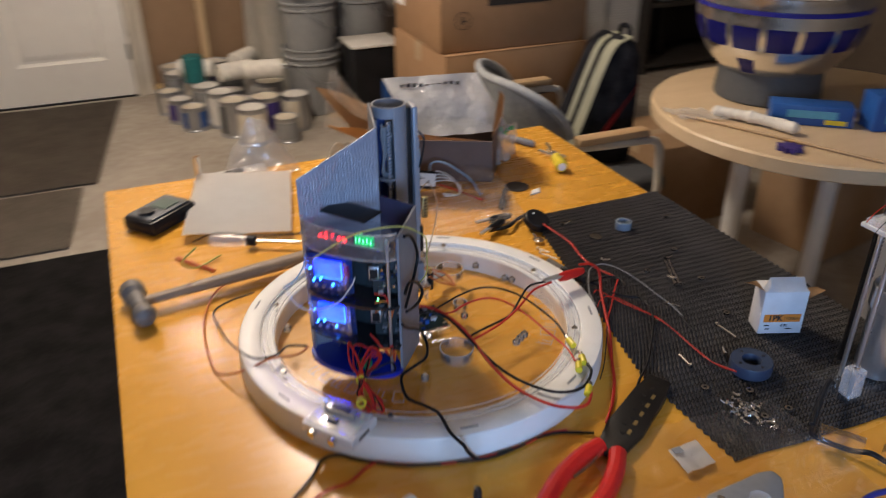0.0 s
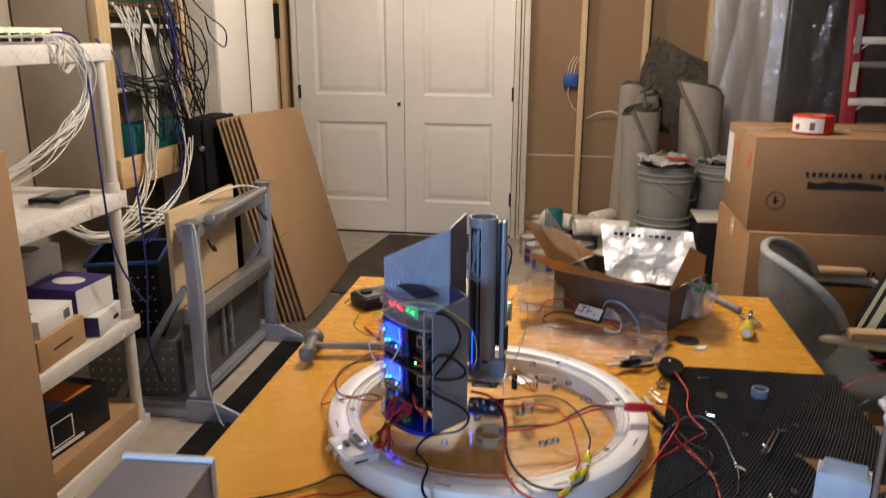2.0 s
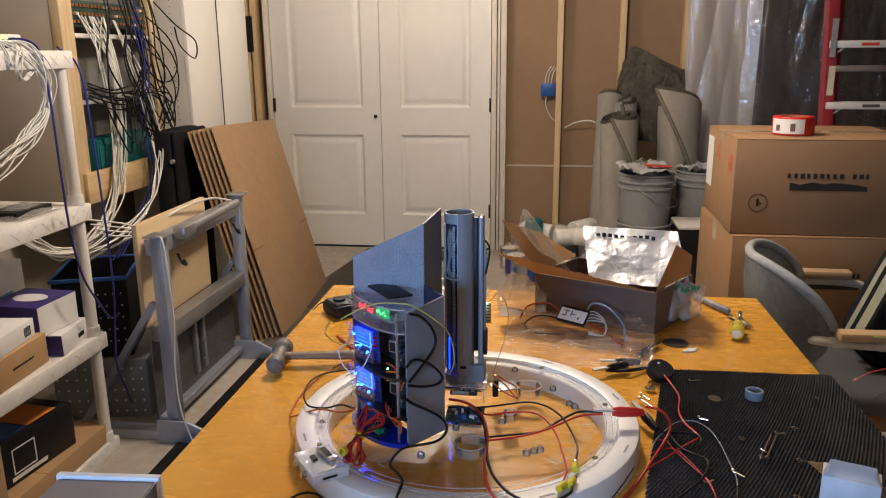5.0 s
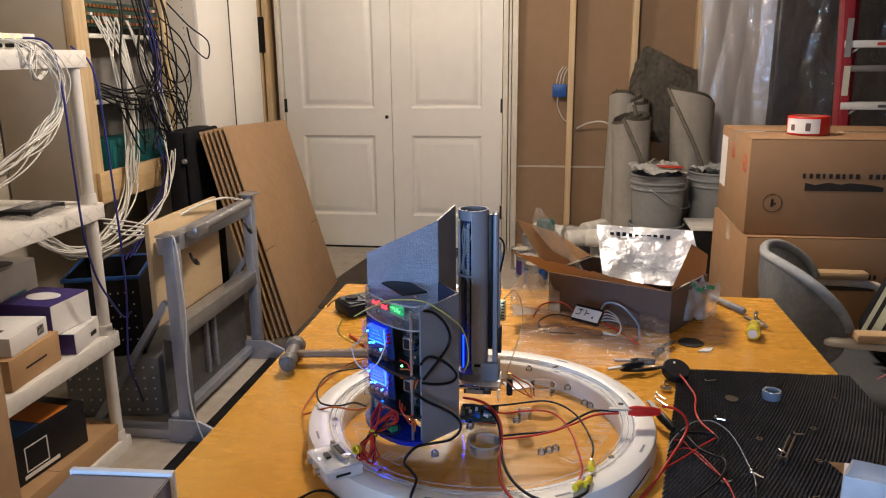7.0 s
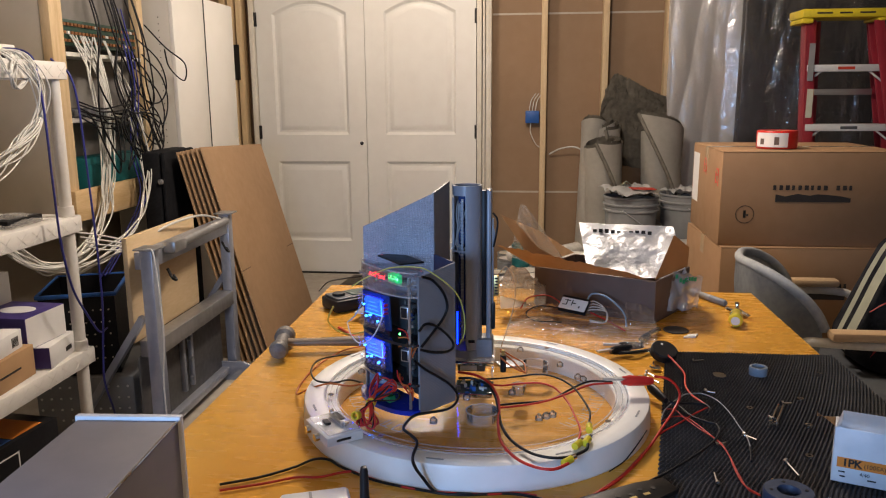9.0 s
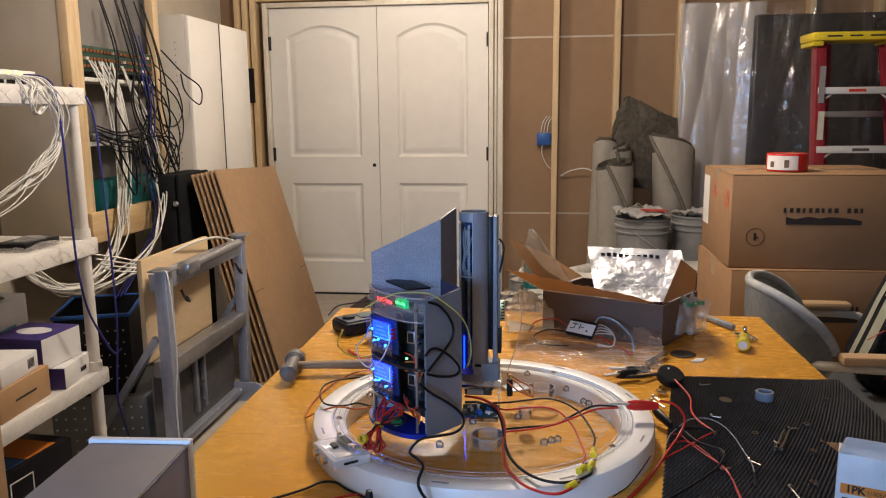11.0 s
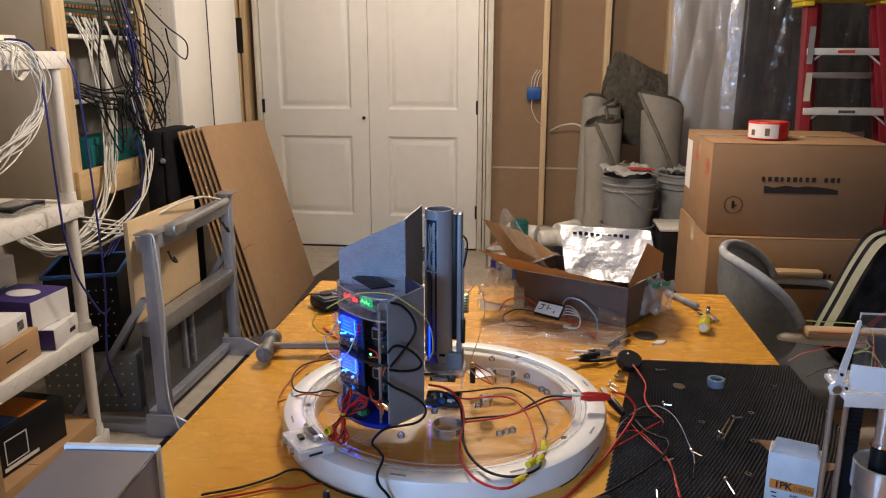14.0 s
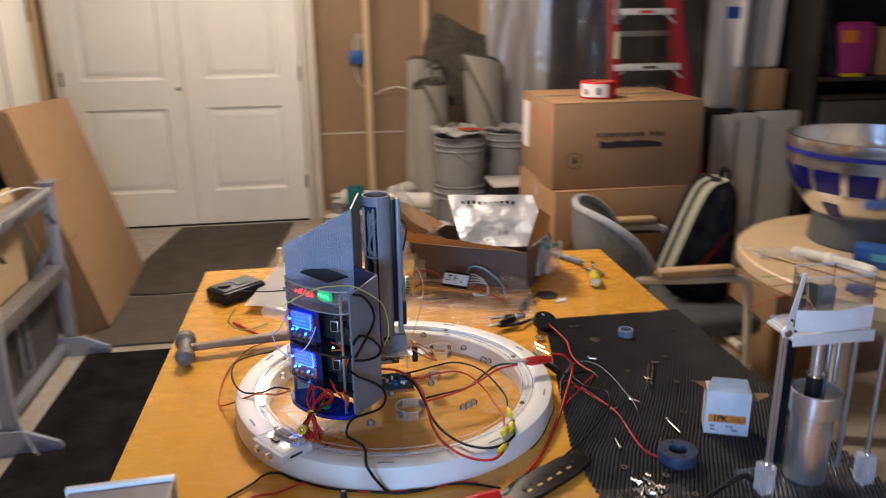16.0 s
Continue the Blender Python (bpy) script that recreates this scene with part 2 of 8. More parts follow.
# ---- building helpers ----
def link(name, bm, mat, smooth=30):
    mesh = bpy.data.meshes.new(name)
    bmesh.ops.recalc_face_normals(bm, faces=bm.faces)
    bm.to_mesh(mesh)
    bm.free()
    for m in mat if isinstance(mat, (list, tuple)) else [mat]:
        mesh.materials.append(M[m] if isinstance(m, str) else m)
    if smooth:
        mesh.polygons.foreach_set("use_smooth", [True] * len(mesh.polygons))
        mesh.set_sharp_from_angle(angle=radians(smooth))
    ob = new(name, mesh)
    if mat in ("acrylic", "acrylic_edge", "disc_clear"):
        ob.visible_shadow = False
    return ob


def part(name, bm, mat, parent, label="", smooth=30):
    ob = link(name, bm, mat, smooth)
    ob.parent = parent
    return tagged(ob, label)


def thing(name, label, category, m=Matrix(), group="", kind=""):
    ob = new(name)
    ob.empty_display_size = 0.05
    ob.matrix_world = m
    return tagged(ob, label, category, group, kind)


def solo(name, bm, mat, label, category, m=Matrix(), group="", kind="", smooth=30):
    ob = link(name, bm, mat, smooth)
    ob.matrix_world = m
    return tagged(ob, label, category, group, kind)


def join(bm, other, m=Matrix(), slot=0):
    """Adds a bmesh to another, placed by m."""
    bmesh.ops.transform(other, matrix=m, verts=other.verts)
    for f in other.faces:
        f.material_index = slot
    mesh = bpy.data.meshes.new("tmp")
    other.to_mesh(mesh)
    other.free()
    bm.from_mesh(mesh)
    bpy.data.meshes.remove(mesh)
    return bm


def box(x0, y0, z0, x1, y1, z1, bevel=0.0, m=Matrix(), bm=None, slot=0, seg=2):
    b = bmesh.new()
    bmesh.ops.create_cube(b, size=1)
    bmesh.ops.transform(b, verts=b.verts, matrix=Matrix.LocRotScale(((x0 + x1) / 2, (y0 + y1) / 2, (z0 + z1) / 2), None,
                                                                   (abs(x1 - x0), abs(y1 - y0), abs(z1 - z0))))
    if bevel:
        bmesh.ops.bevel(b, geom=b.edges[:], offset=bevel, segments=seg, affect="EDGES", profile=0.5)
    return join(bm if bm is not None else bmesh.new(), b, m, slot)


def lathe(profile, seg=32, m=Matrix(), bm=None, slot=0, arc=360.0):
    """Turns (radius, height) pairs round z."""
    b = bmesh.new()
    full = arc >= 360
    n = seg if full else seg + 1
    rings = []
    for r, z in profile:
        rings.append([b.verts.new((r * math.cos(radians(arc) * i / seg), r * math.sin(radians(arc) * i / seg), z)) for i in range(n)])
    for a, c in zip(rings, rings[1:]):
        for i in range(seg):
            j = (i + 1) % n
            b.faces.new((a[i], a[j], c[j], c[i]))
    bmesh.ops.remove_doubles(b, verts=b.verts, dist=1e-6)
    return join(bm if bm is not None else bmesh.new(), b, m, slot)


def cyl(r, z0, z1, seg=24, m=Matrix(), bm=None, slot=0, bevel=0.0):
    v = min(bevel, r * 0.5)
    prof = [(0, z0), (r - v, z0), (r, z0 + v), (r, z1 - v), (r - v, z1), (0, z1)] if v else [(0, z0), (r, z0), (r, z1), (0, z1)]
    return lathe(prof, seg, m, bm, slot)


def glide(points, steps=8):
    """A smooth line through the points."""
    p = [Vector(q) for q in points]
    if len(p) < 3:
        return p
    p = [2 * p[0] - p[1], *p, 2 * p[-1] - p[-2]]
    out = []
    for a, b, c, d in zip(p, p[1:], p[2:], p[3:]):
        for i in range(steps):
            t = i / steps
            out.append(0.5 * (2 * b + (c - a) * t + (2 * a - 5 * b + 4 * c - d) * t * t + (3 * b - a - 3 * c + d) * t ** 3))
    return out + [p[-2]]


def tube(points, r, seg=6, steps=8, bm=None, slot=0, m=Matrix(), closed_ends=True):
    line = glide(points, steps)
    b = bmesh.new()
    side = None
    rings = []
    for i, p in enumerate(line):
        way = (line[min(i + 1, len(line) - 1)] - line[max(i - 1, 0)]).normalized()
        if side is None:
            side = way.orthogonal().normalized()
        side = (side - way * side.dot(way)).normalized()
        up = way.cross(side)
        rings.append([b.verts.new(p + r * (math.cos(6.28318 * k / seg) * side + math.sin(6.28318 * k / seg) * up)) for k in range(seg)])
    for a, c in zip(rings, rings[1:]):
        for k in range(seg):
            b.faces.new((a[k], a[(k + 1) % seg], c[(k + 1) % seg], c[k]))
    if closed_ends:
        b.faces.new(rings[0])
        b.faces.new(rings[-1][::-1])
    return join(bm if bm is not None else bmesh.new(), b, m, slot)


def prism(outline, z0, z1, m=Matrix(), bm=None, slot=0, bevel=0.0):
    """An outline in x and y, drawn up from z0 to z1."""
    b = bmesh.new()
    low = [b.verts.new((x, y, z0)) for x, y in outline]
    top = [b.verts.new((x, y, z1)) for x, y in outline]
    b.faces.new(low[::-1])
    b.faces.new(top)
    for i in range(len(low)):
        j = (i + 1) % len(low)
        b.faces.new((low[i], low[j], top[j], top[i]))
    if bevel:
        bmesh.ops.bevel(b, geom=b.edges[:], offset=bevel, segments=2, affect="EDGES", profile=0.5)
    return join(bm if bm is not None else bmesh.new(), b, m, slot)


def sheet(nx, ny, shape, thick=0.0, bm=None, slot=0, m=Matrix()):
    """A surface over u, v in 0..1; shape gives its place; thick gives it two sides."""
    b = bmesh.new()
    g = [[b.verts.new(shape(i / nx, j / ny)) for j in range(ny + 1)] for i in range(nx + 1)]
    for i in range(nx):
        for j in range(ny):
            b.faces.new((g[i][j], g[i + 1][j], g[i + 1][j + 1], g[i][j + 1]))
    if thick:
        bmesh.ops.solidify(b, geom=b.faces[:], thickness=thick)
    return join(bm if bm is not None else bmesh.new(), b, m, slot)


def words(text, size, m, mat, name, parent, extrude=0.0004, width=None, label="", bold=0.0):
    """Lettering, laid in x and y of m, as a mesh."""
    c = bpy.data.curves.new("lettering", "FONT")
    c.offset = size * bold
    c.body, c.size, c.extrude, c.align_x, c.align_y = text, size, extrude, "CENTER", "CENTER"
    tmp = new("lettering", c)
    bpy.context.view_layer.update()
    mesh = bpy.data.meshes.new_from_object(tmp.evaluated_get(bpy.context.evaluated_depsgraph_get()))
    bpy.data.objects.remove(tmp)
    if width:
        w = max(v.co.x for v in mesh.vertices) - min(v.co.x for v in mesh.vertices)
        for v in mesh.vertices:
            v.co.x *= width / w
    mesh.transform(m)
    mesh.materials.clear()
    mesh.materials.append(M[mat])
    ob = new(name, mesh)
    ob.parent = parent
    return tagged(ob, label)


def wob(x, y=0.0, z=0.0, s=1.0):
    return noise.noise(Vector((x, y, z)) * s)

# ---- structure ----
WALL_N, STUD = 5.40, 5.31
D0, D1, DH = -1.08, 0.395, 1.945

bm = box(-2.0, -2.2, -0.12, 5.2, 7.0, 0.0)
solo("floor", bm, "concrete", "bare grey-beige concrete garage floor", "floor", kind="structure")
bm = box(-2.0, -2.2, 2.45, 5.2, 7.0, 2.6)
solo("ceiling", bm, "plaster", "plain pale ceiling above the workshop", "ceiling", kind="structure")

north = thing("wall_north", "unfinished stud wall backed with brown drywall paper", "wall", kind="structure")
bm = bmesh.new()
box(-1.6, WALL_N, 0, D0 - 0.03, WALL_N + 0.12, 2.45, bm=bm)
box(D1 + 0.03, WALL_N, 0, 5.2, WALL_N + 0.12, 2.45, bm=bm)
box(D0 - 0.03, WALL_N, DH + 0.04, D1 + 0.03, WALL_N + 0.12, 2.45, bm=bm)
part("backing_board", bm, "drywall_back", north)
for x in (0.833, 1.222, 1.612, 2.0, 2.4, 2.8, 3.2, 3.6, 4.0, 4.4):
    part("stud", box(-0.019, STUD, 0.04, 0.019, WALL_N, 2.45, 0.003, pose(x, 0, 0)), "pine", north)
for x in (-1.19, -1.245, -1.30):
    part("stud", box(-0.019, STUD - 0.01, 0.04, 0.019, WALL_N, 2.45, 0.003, pose(x, 0, 0)), "pine", north)
part("jamb_stud", box(0.455, STUD, 0.0, 0.493, WALL_N, 2.45, 0.003), "casing", north)
part("sill_plate", box(0.5, STUD, 0.0, 5.2, WALL_N, 0.038, 0.003), "pine_y", north)
part("header_board", box(D0 - 0.12, STUD, DH + 0.05, D1 + 0.10, WALL_N - 0.002, 2.2, 0.003), "pine", north)
for z in (0.572, 1.735):
    bm = bmesh.new()
    for a, b in ((0.495, 0.813), (0.853, 1.202), (1.242, 1.592), (1.632, 1.98)):
        box(a, WALL_N - 0.003, z - 0.006, b, WALL_N + 0.001, z + 0.006, bm=bm)
    part("seam", bm, "seam", north, "pale paper seam between boards")
part("nail_plate", box(-1.245, STUD - 0.014, 1.33, -1.195, STUD - 0.0105, 1.56), "black_metal", north, "dark metal plate on a stud")

casing = thing("trim", "off-white painted timber door frame", "door frame", kind="structure")
part("jamb", box(D0 - 0.035, STUD - 0.03, 0, D0 - 0.004, WALL_N - 0.001, DH + 0.035, 0.003), "casing", casing)
part("jamb", box(D1 + 0.004, STUD - 0.03, 0, D1 + 0.036, WALL_N - 0.001, DH + 0.035, 0.003), "casing", casing)
part("side_strip", box(D1 + 0.04, STUD - 0.012, 0, D1 + 0.057, WALL_N - 0.001, DH + 0.05, 0.003), "casing", casing)
part("head", box(D0 - 0.004, STUD - 0.03, DH + 0.004, D1 + 0.004, WALL_N - 0.001, DH + 0.035, 0.003), "casing", casing)
part("threshold", box(D0, STUD - 0.012, 0.0, D1, WALL_N + 0.1, 0.012, 0.004), "black_metal", casing, "dark metal threshold strip")


def arch_outline(x0, x1, z0, z1, rise):
    pts = [(x0, z0), (x1, z0), (x1, z1)]
    n = 10
    for i in range(1, n):
        t = i / n
        pts.append((x1 + (x0 - x1) * t, z1 + rise * math.sin(math.pi * t) ** 0.9))
    return pts + [(x0, z1)]


def inset_panel(outline, face_y, bm):
    """A moulded door panel: an ogee falling into the leaf, a sunk flat, and a raised field."""
    cx = sum(p[0] for p in outline) / len(outline)
    cz = (min(p[1] for p in outline) + max(p[1] for p in outline)) / 2
    w = max(p[0] for p in outline) - min(p[0] for p in outline)
    h = max(p[1] for p in outline) - min(p[1] for p in outline)
    loops = []
    b = bmesh.new()
    for d, y in ((0, 0.0), (0.003, 0.003), (0.012, 0.008), (0.016, 0.012), (0.030, 0.012), (0.034, 0.010), (0.058, 0.003), (0.062, 0.003)):
        sx, sz = (w - 2 * d) / w, (h - 2 * d) / h
        loops.append([b.verts.new((cx + (x - cx) * sx, face_y + y, cz + (z - cz) * sz)) for x, z in outline])
    for a, c in zip(loops, loops[1:]):
        for i in range(len(a)):
            j = (i + 1) % len(a)
            b.faces.new((a[i], a[j], c[j], c[i]))
    b.faces.new(loops[-1])
    return join(bm, b)


def door_leaf(parent, x0, x1, hinge_x, margins, label):
    y = STUD - 0.002
    a, c = x0 + margins[0], x1 - margins[1]
    upper = arch_outline(a, c, 0.962, 1.755, 0.078)
    lower = [(a, 0.232), (c, 0.232), (c, 0.782), (a, 0.782)]
    leaf = part("door_leaf", box(x0, y + 0.013, 0.012, x1, y + 0.04, DH, 0.001), "white_paint", parent, label)
    for name, q in (("stile", (x0, 0.012, a, DH)), ("stile", (c, 0.012, x1, DH)), ("rail", (a, 0.012, c, 0.232)), ("rail", (a, 0.782, c, 0.962))):
        part(name, box(q[0], y, q[1], q[2], y + 0.0128, q[3]), "white_paint", leaf)
    top = [(a, DH)] + [(x, z) for x, z in upper[:1:-1]] + [(c, DH)]
    part("rail", prism([(x, z) for x, z in top], -0.0128, 0.0, pose(0, y, 0, 90)), "white_paint", leaf)
    for name, line in (("upper_panel", upper), ("lower_panel", lower)):
        part(name, inset_panel(line, y, bmesh.new()), "white_paint", leaf, smooth=25)
    for z in (0.27, 0.98, 1.72):
        b = cyl(0.007, z - 0.045, z + 0.045, 10, pose(hinge_x, y - 0.008, 0))
        box(hinge_x - 0.012, y - 0.003, z - 0.045, hinge_x + 0.012, y + 0.001, z + 0.045, bm=b)
        part("hinge", b, "black_metal", leaf, "dark steel hinge")
    return leaf


door = thing("door_1", "closed white double door with arched moulded panels", "door", kind="structure")
mid = (D0 + D1) / 2
door_leaf(door, D0 + 0.002, mid - 0.002, D0, (0.114, 0.118), "")
door_leaf(door, mid + 0.002, D1 - 0.002, D1, (0.128, 0.132), "")
b = cyl(0.012, 0, 0.01, 16, pose(mid - 0.035, STUD - 0.002, 0.905, 90))
part("bore_cover", b, "black_metal", door, "small dark bore hole without a handle")

solo("wall_west", box(-1.6, -2.2, 0, -1.45, 5.4, 2.45), "plaster", "plain beige plaster wall behind the shelves", "wall", kind="structure")
solo("wall_east", box(4.5, -2.2, 0, 4.65, 5.4, 2.45), "brown_wall", "bare board wall at the end of the room", "wall", kind="structure")
solo("wall_south", box(-1.45, -2.2, 0, 4.5, -2.05, 2.45), "plaster", "plain pale wall", "wall", kind="structure")

# floor mats
bm = sheet(16, 40, lambda u, v: (-0.49 + 0.98 * u + 0.004 * wob(v * 9, 1), -1.2 + 4.45 * v, 0.008 + 0.002 * wob(u * 5, v * 9)), 0.007)
solo("floor_runner", bm, "runner", "long black ribbed rubber-backed floor runner", "floor mat")
bm = sheet(16, 16, lambda u, v: (-0.60 + 0.16 * v + u * (0.74 - 0.01 * v), 3.95 + 1.28 * v + 0.01 * wob(u * 4), 0.010 + 0.003 * wob(u * 3, v * 3)), 0.008)
solo("door_mat", bm, "door_mat", "worn dark brown carpet mat before the door", "floor mat")
bm = sheet(12, 10, lambda u, v: (-0.55 + 0.58 * u + 0.05 * v, 3.32 + 0.60 * v, 0.009 + 0.003 * wob(u * 3, v * 3, 4)), 0.007)
solo("door_mat", bm, "door_mat2", "flat lighter brown carpet mat on the concrete", "floor mat")

# ---- the room's things ----
# workbench table
table = thing("work_table", "orange varnished birch table top on steel legs", "table", pose(0.746, 1.05, 0))
part("tabletop", box(-0.47, -0.78, 0.772, 0.47, 0.803, 0.80, 0.004), ["varnish"], table)
for x in (-0.40, 0.40):
    for y in (-0.70, 0.72):
        part("leg", box(x - 0.022, y - 0.022, 0.0, x + 0.022, y + 0.022, 0.772, 0.004), "grey_steel", table)


def carton(name, label, w, d, h, m, mat="kraft_light", group="", tape=True):
    """A closed carton with its origin at the middle of its base."""
    t = thing(name, label, "box", m, group)
    bm = box(-w / 2, -d / 2, 0, w / 2, d / 2, h - 0.004, 0.004)
    part("body", bm, mat, t)
    for s in (-1, 1):
        part("flap", box(-w / 2 + 0.001, s * 0.0015, h - 0.004, w / 2 - 0.001, s * (d / 2 - 0.001), h, 0.001), mat, t)
    if tape:
        b = box(-w / 2 - 0.0008, -0.025, h, w / 2 + 0.0008, 0.025, h + 0.0006)
        box(-w / 2 - 0.0009, -0.025, h - 0.07, -w / 2, 0.025, h + 0.0005, bm=b)
        part("tape", b, "tape_clear", t, "glossy packing tape")
    return t


def printed(t, w, d, h, low=False):
    """The print on the long side of a stacked carton: one broken line of print over a dark landscape bar, and a round mark."""
    face = pose(0.011, -d / 2 - 0.0008, h * 0.59, 90)
    for k in range(13):
        if k != 9:
            part("print_bar", box(-0.1315 + 0.0205 * k, 0.003, 0, -0.1225 + 0.0205 * k + 0.002 * (k % 3), 0.019, 0.0006, m=face), "ink", t)
    line = [(-0.122, -0.038), (0.122, -0.038), (0.122, -0.024), (0.09, -0.017), (0.05, -0.013), (0.015, -0.011), (-0.01, -0.016), (-0.05, -0.010), (-0.09, -0.019), (-0.122, -0.012)]
    part("print_bar", prism(line, 0, 0.0006, face), "ink", t, "dark printed skyline bar")
    b = lathe([(0.029, 0), (0.031, 0), (0.031, 0.0006), (0.029, 0.0006), (0.029, 0)], 32, pose(-0.208, -d / 2 - 0.0006, h * 0.335, 90))
    box(-0.006, -0.012, 0, 0.004, 0.014, 0.0006, m=pose(-0.208, -d / 2 - 0.0006, h * 0.335, 90, 0, 20), bm=b)
    box(-0.012, -0.004, 0, 0.012, 0.002, 0.0006, m=pose(-0.208, -d / 2 - 0.0006, h * 0.335, 90, 0, -30), bm=b)
    part("round_mark", b, "ink", t, "round printed mark")


c = carton("cardboard_box", "brown shipping carton with black print, top of a stack", 0.585, 0.50, 0.325, pose(1.688, 3.13, 0.706, 0, 0, -1), "kraft_big", group="stacked cartons")
printed(c, 0.585, 0.50, 0.325)
part("shipping_label", box(-0.2935, 0.13, 0.10, -0.2926, 0.235, 0.29), "paper", c, "white shipping label")
for a, b_, p_, q_ in ((-0.205, -0.198, 0.20, 0.262), (-0.19, -0.165, 0.235, 0.242), (-0.19, -0.16, 0.21, 0.217), (-0.165, -0.158, 0.205, 0.25), (-0.19, -0.17, 0.255, 0.262)):
    part("red_print_bar", box(-0.2936, a, p_, -0.2926, b_, q_), "red_print", c, "red printed mark")
    part("red_print_bar", box(-0.2936, a + 0.20, p_ + 0.02, -0.2926, b_ + 0.20, q_ + 0.02), "red_print", c, "red printed mark")
c = carton("cardboard_box", "brown shipping carton under another one", 0.585, 0.52, 0.35, pose(1.685, 3.12, 0.354, 0, 0, 1), "kraft_big", group="stacked cartons")
printed(c, 0.585, 0.52, 0.35)
c = carton("cardboard_box", "brown carton at the bottom of the stack", 0.585, 0.52, 0.352, pose(1.69, 3.12, 0, 0, 0, 0), "kraft_big", group="stacked cartons")

# tape gun roll on the cartons
b = lathe([(0.040, 0), (0.062, 0), (0.064, 0.004), (0.064, 0.054), (0.062, 0.058), (0.040, 0.058), (0.040, 0)], 40)
roll = thing("tape_roll", "red and white tape roll on the cartons", "tape", pose(1.609, 3.03, 1.033, 0, 0, 8) @ Matrix.Diagonal((1.07, 1.07, 1.07, 1)))
roll_body = part("roll", b, "red", roll)
b = lathe([(0.0646, 0.006), (0.0654, 0.006), (0.0654, 0.052), (0.0646, 0.052)], 20, pose(0, 0, 0, 0, 0, 178), arc=98)
part("label", b, "paper", roll_body, "white paper label")
for a in (196, 238):
    part("print_blot", lathe([(0.0655, 0.014 + a % 7 * 0.002), (0.0658, 0.014 + a % 7 * 0.002), (0.0658, 0.030 + a % 5 * 0.003), (0.0655, 0.030 + a % 5 * 0.003)], 4, pose(0, 0, 0, 0, 0, a), arc=13), "grey_card", roll_body)
part("core", lathe([(0.037, 0.001), (0.040, 0.001), (0.040, 0.057), (0.037, 0.057), (0.037, 0.001)], 32), "kraft", roll)

# flat cartons leaning by the cabinet
TN, TF, BF = Vector((-0.748, 3.54, 1.0)), Vector((-0.79, 4.47, 0.955)), Vector((-0.494, 4.194, 0.0))
ux = (TF - TN).normalized()
uz = ((TF - BF) - ux * (TF - BF).dot(ux)).normalized()
uy = uz.cross(ux)
for i in range(6):
    w, h = (TF - TN).length, 1.02
    frame_m = Matrix((ux, uy, uz)).transposed().to_4x4()
    base = Matrix.Translation(TN + Vector((-0.019, -0.008, -0.004)) * i) @ frame_m @ pose(0, 0, 0, 0.25 * i, 0, 0)
    ob = thing("flat_carton", "flattened brown cardboard carton leaning in a stack", "cardboard", base, "flat cartons")
    part("board", box(0, 0, -h, w, 0.006, 0, 0.001), "kraft", ob)
    if i == 0:
        part("slot", box(0.0, -0.0008, -0.60, 0.13, 0.0, -0.595), "kraft_dark", ob)
        part("slot", box(w - 0.13, -0.0008, -0.60, w, 0.0, -0.595), "kraft_dark", ob)

# tall white cabinet
cab = thing("tall_cabinet", "tall white melamine cabinet with two doors", "cabinet", pose(-1.0, 3.9, 0))
# Near side panel in a darker tone than the far one.
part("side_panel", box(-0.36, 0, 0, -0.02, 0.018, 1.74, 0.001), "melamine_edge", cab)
part("side_panel", box(-0.36, 0.77, 0, -0.02, 0.788, 1.74, 0.001), "melamine", cab)
part("top_panel", box(-0.36, 0.018, 1.722, -0.02, 0.77, 1.74), "melamine", cab)
part("back_panel", box(-0.364, 0, 0, -0.36, 0.788, 1.74), "melamine", cab)
part("door", box(-0.019, 0.0, 0.02, 0.0, 0.371, 1.735, 0.001), "melamine", cab)
# Solid dark strip in place of the shade between the doors.
part("door_gap_shade", box(-0.018, 0.3712, 0.021, -0.0012, 0.3888, 1.734), "gap", cab, "dark strip painting the shaded gap between the doors")
part("door", box(-0.019, 0.389, 0.02, 0.0, 0.786, 1.735, 0.001), "melamine", cab)
for k in range(34):
    part("peg_hole", cyl(0.0028, 0, 0.001, 8, pose(-0.075, -0.0006, 0.55 + 0.032 * k, 90)), "gap", cab)

# black upright case
case = thing("hard_case", "tall black hard case standing on end", "case", pose(-0.93, 3.62, 0))
part("shell", box(-0.07, -0.16, 0, 0.020, 0.16, 0.985, 0.018), "case_black", case)
part("lid", box(0.023, -0.16, 0, 0.048, 0.16, 0.985, 0.012), "case_black", case)
part("latch", lathe([(0, 0), (0.012, 0), (0.014, 0.003), (0.010, 0.010), (0, 0.012)], 16, pose(0.022, -0.16, 0.85, 90)), "steel", case, "chrome latch")

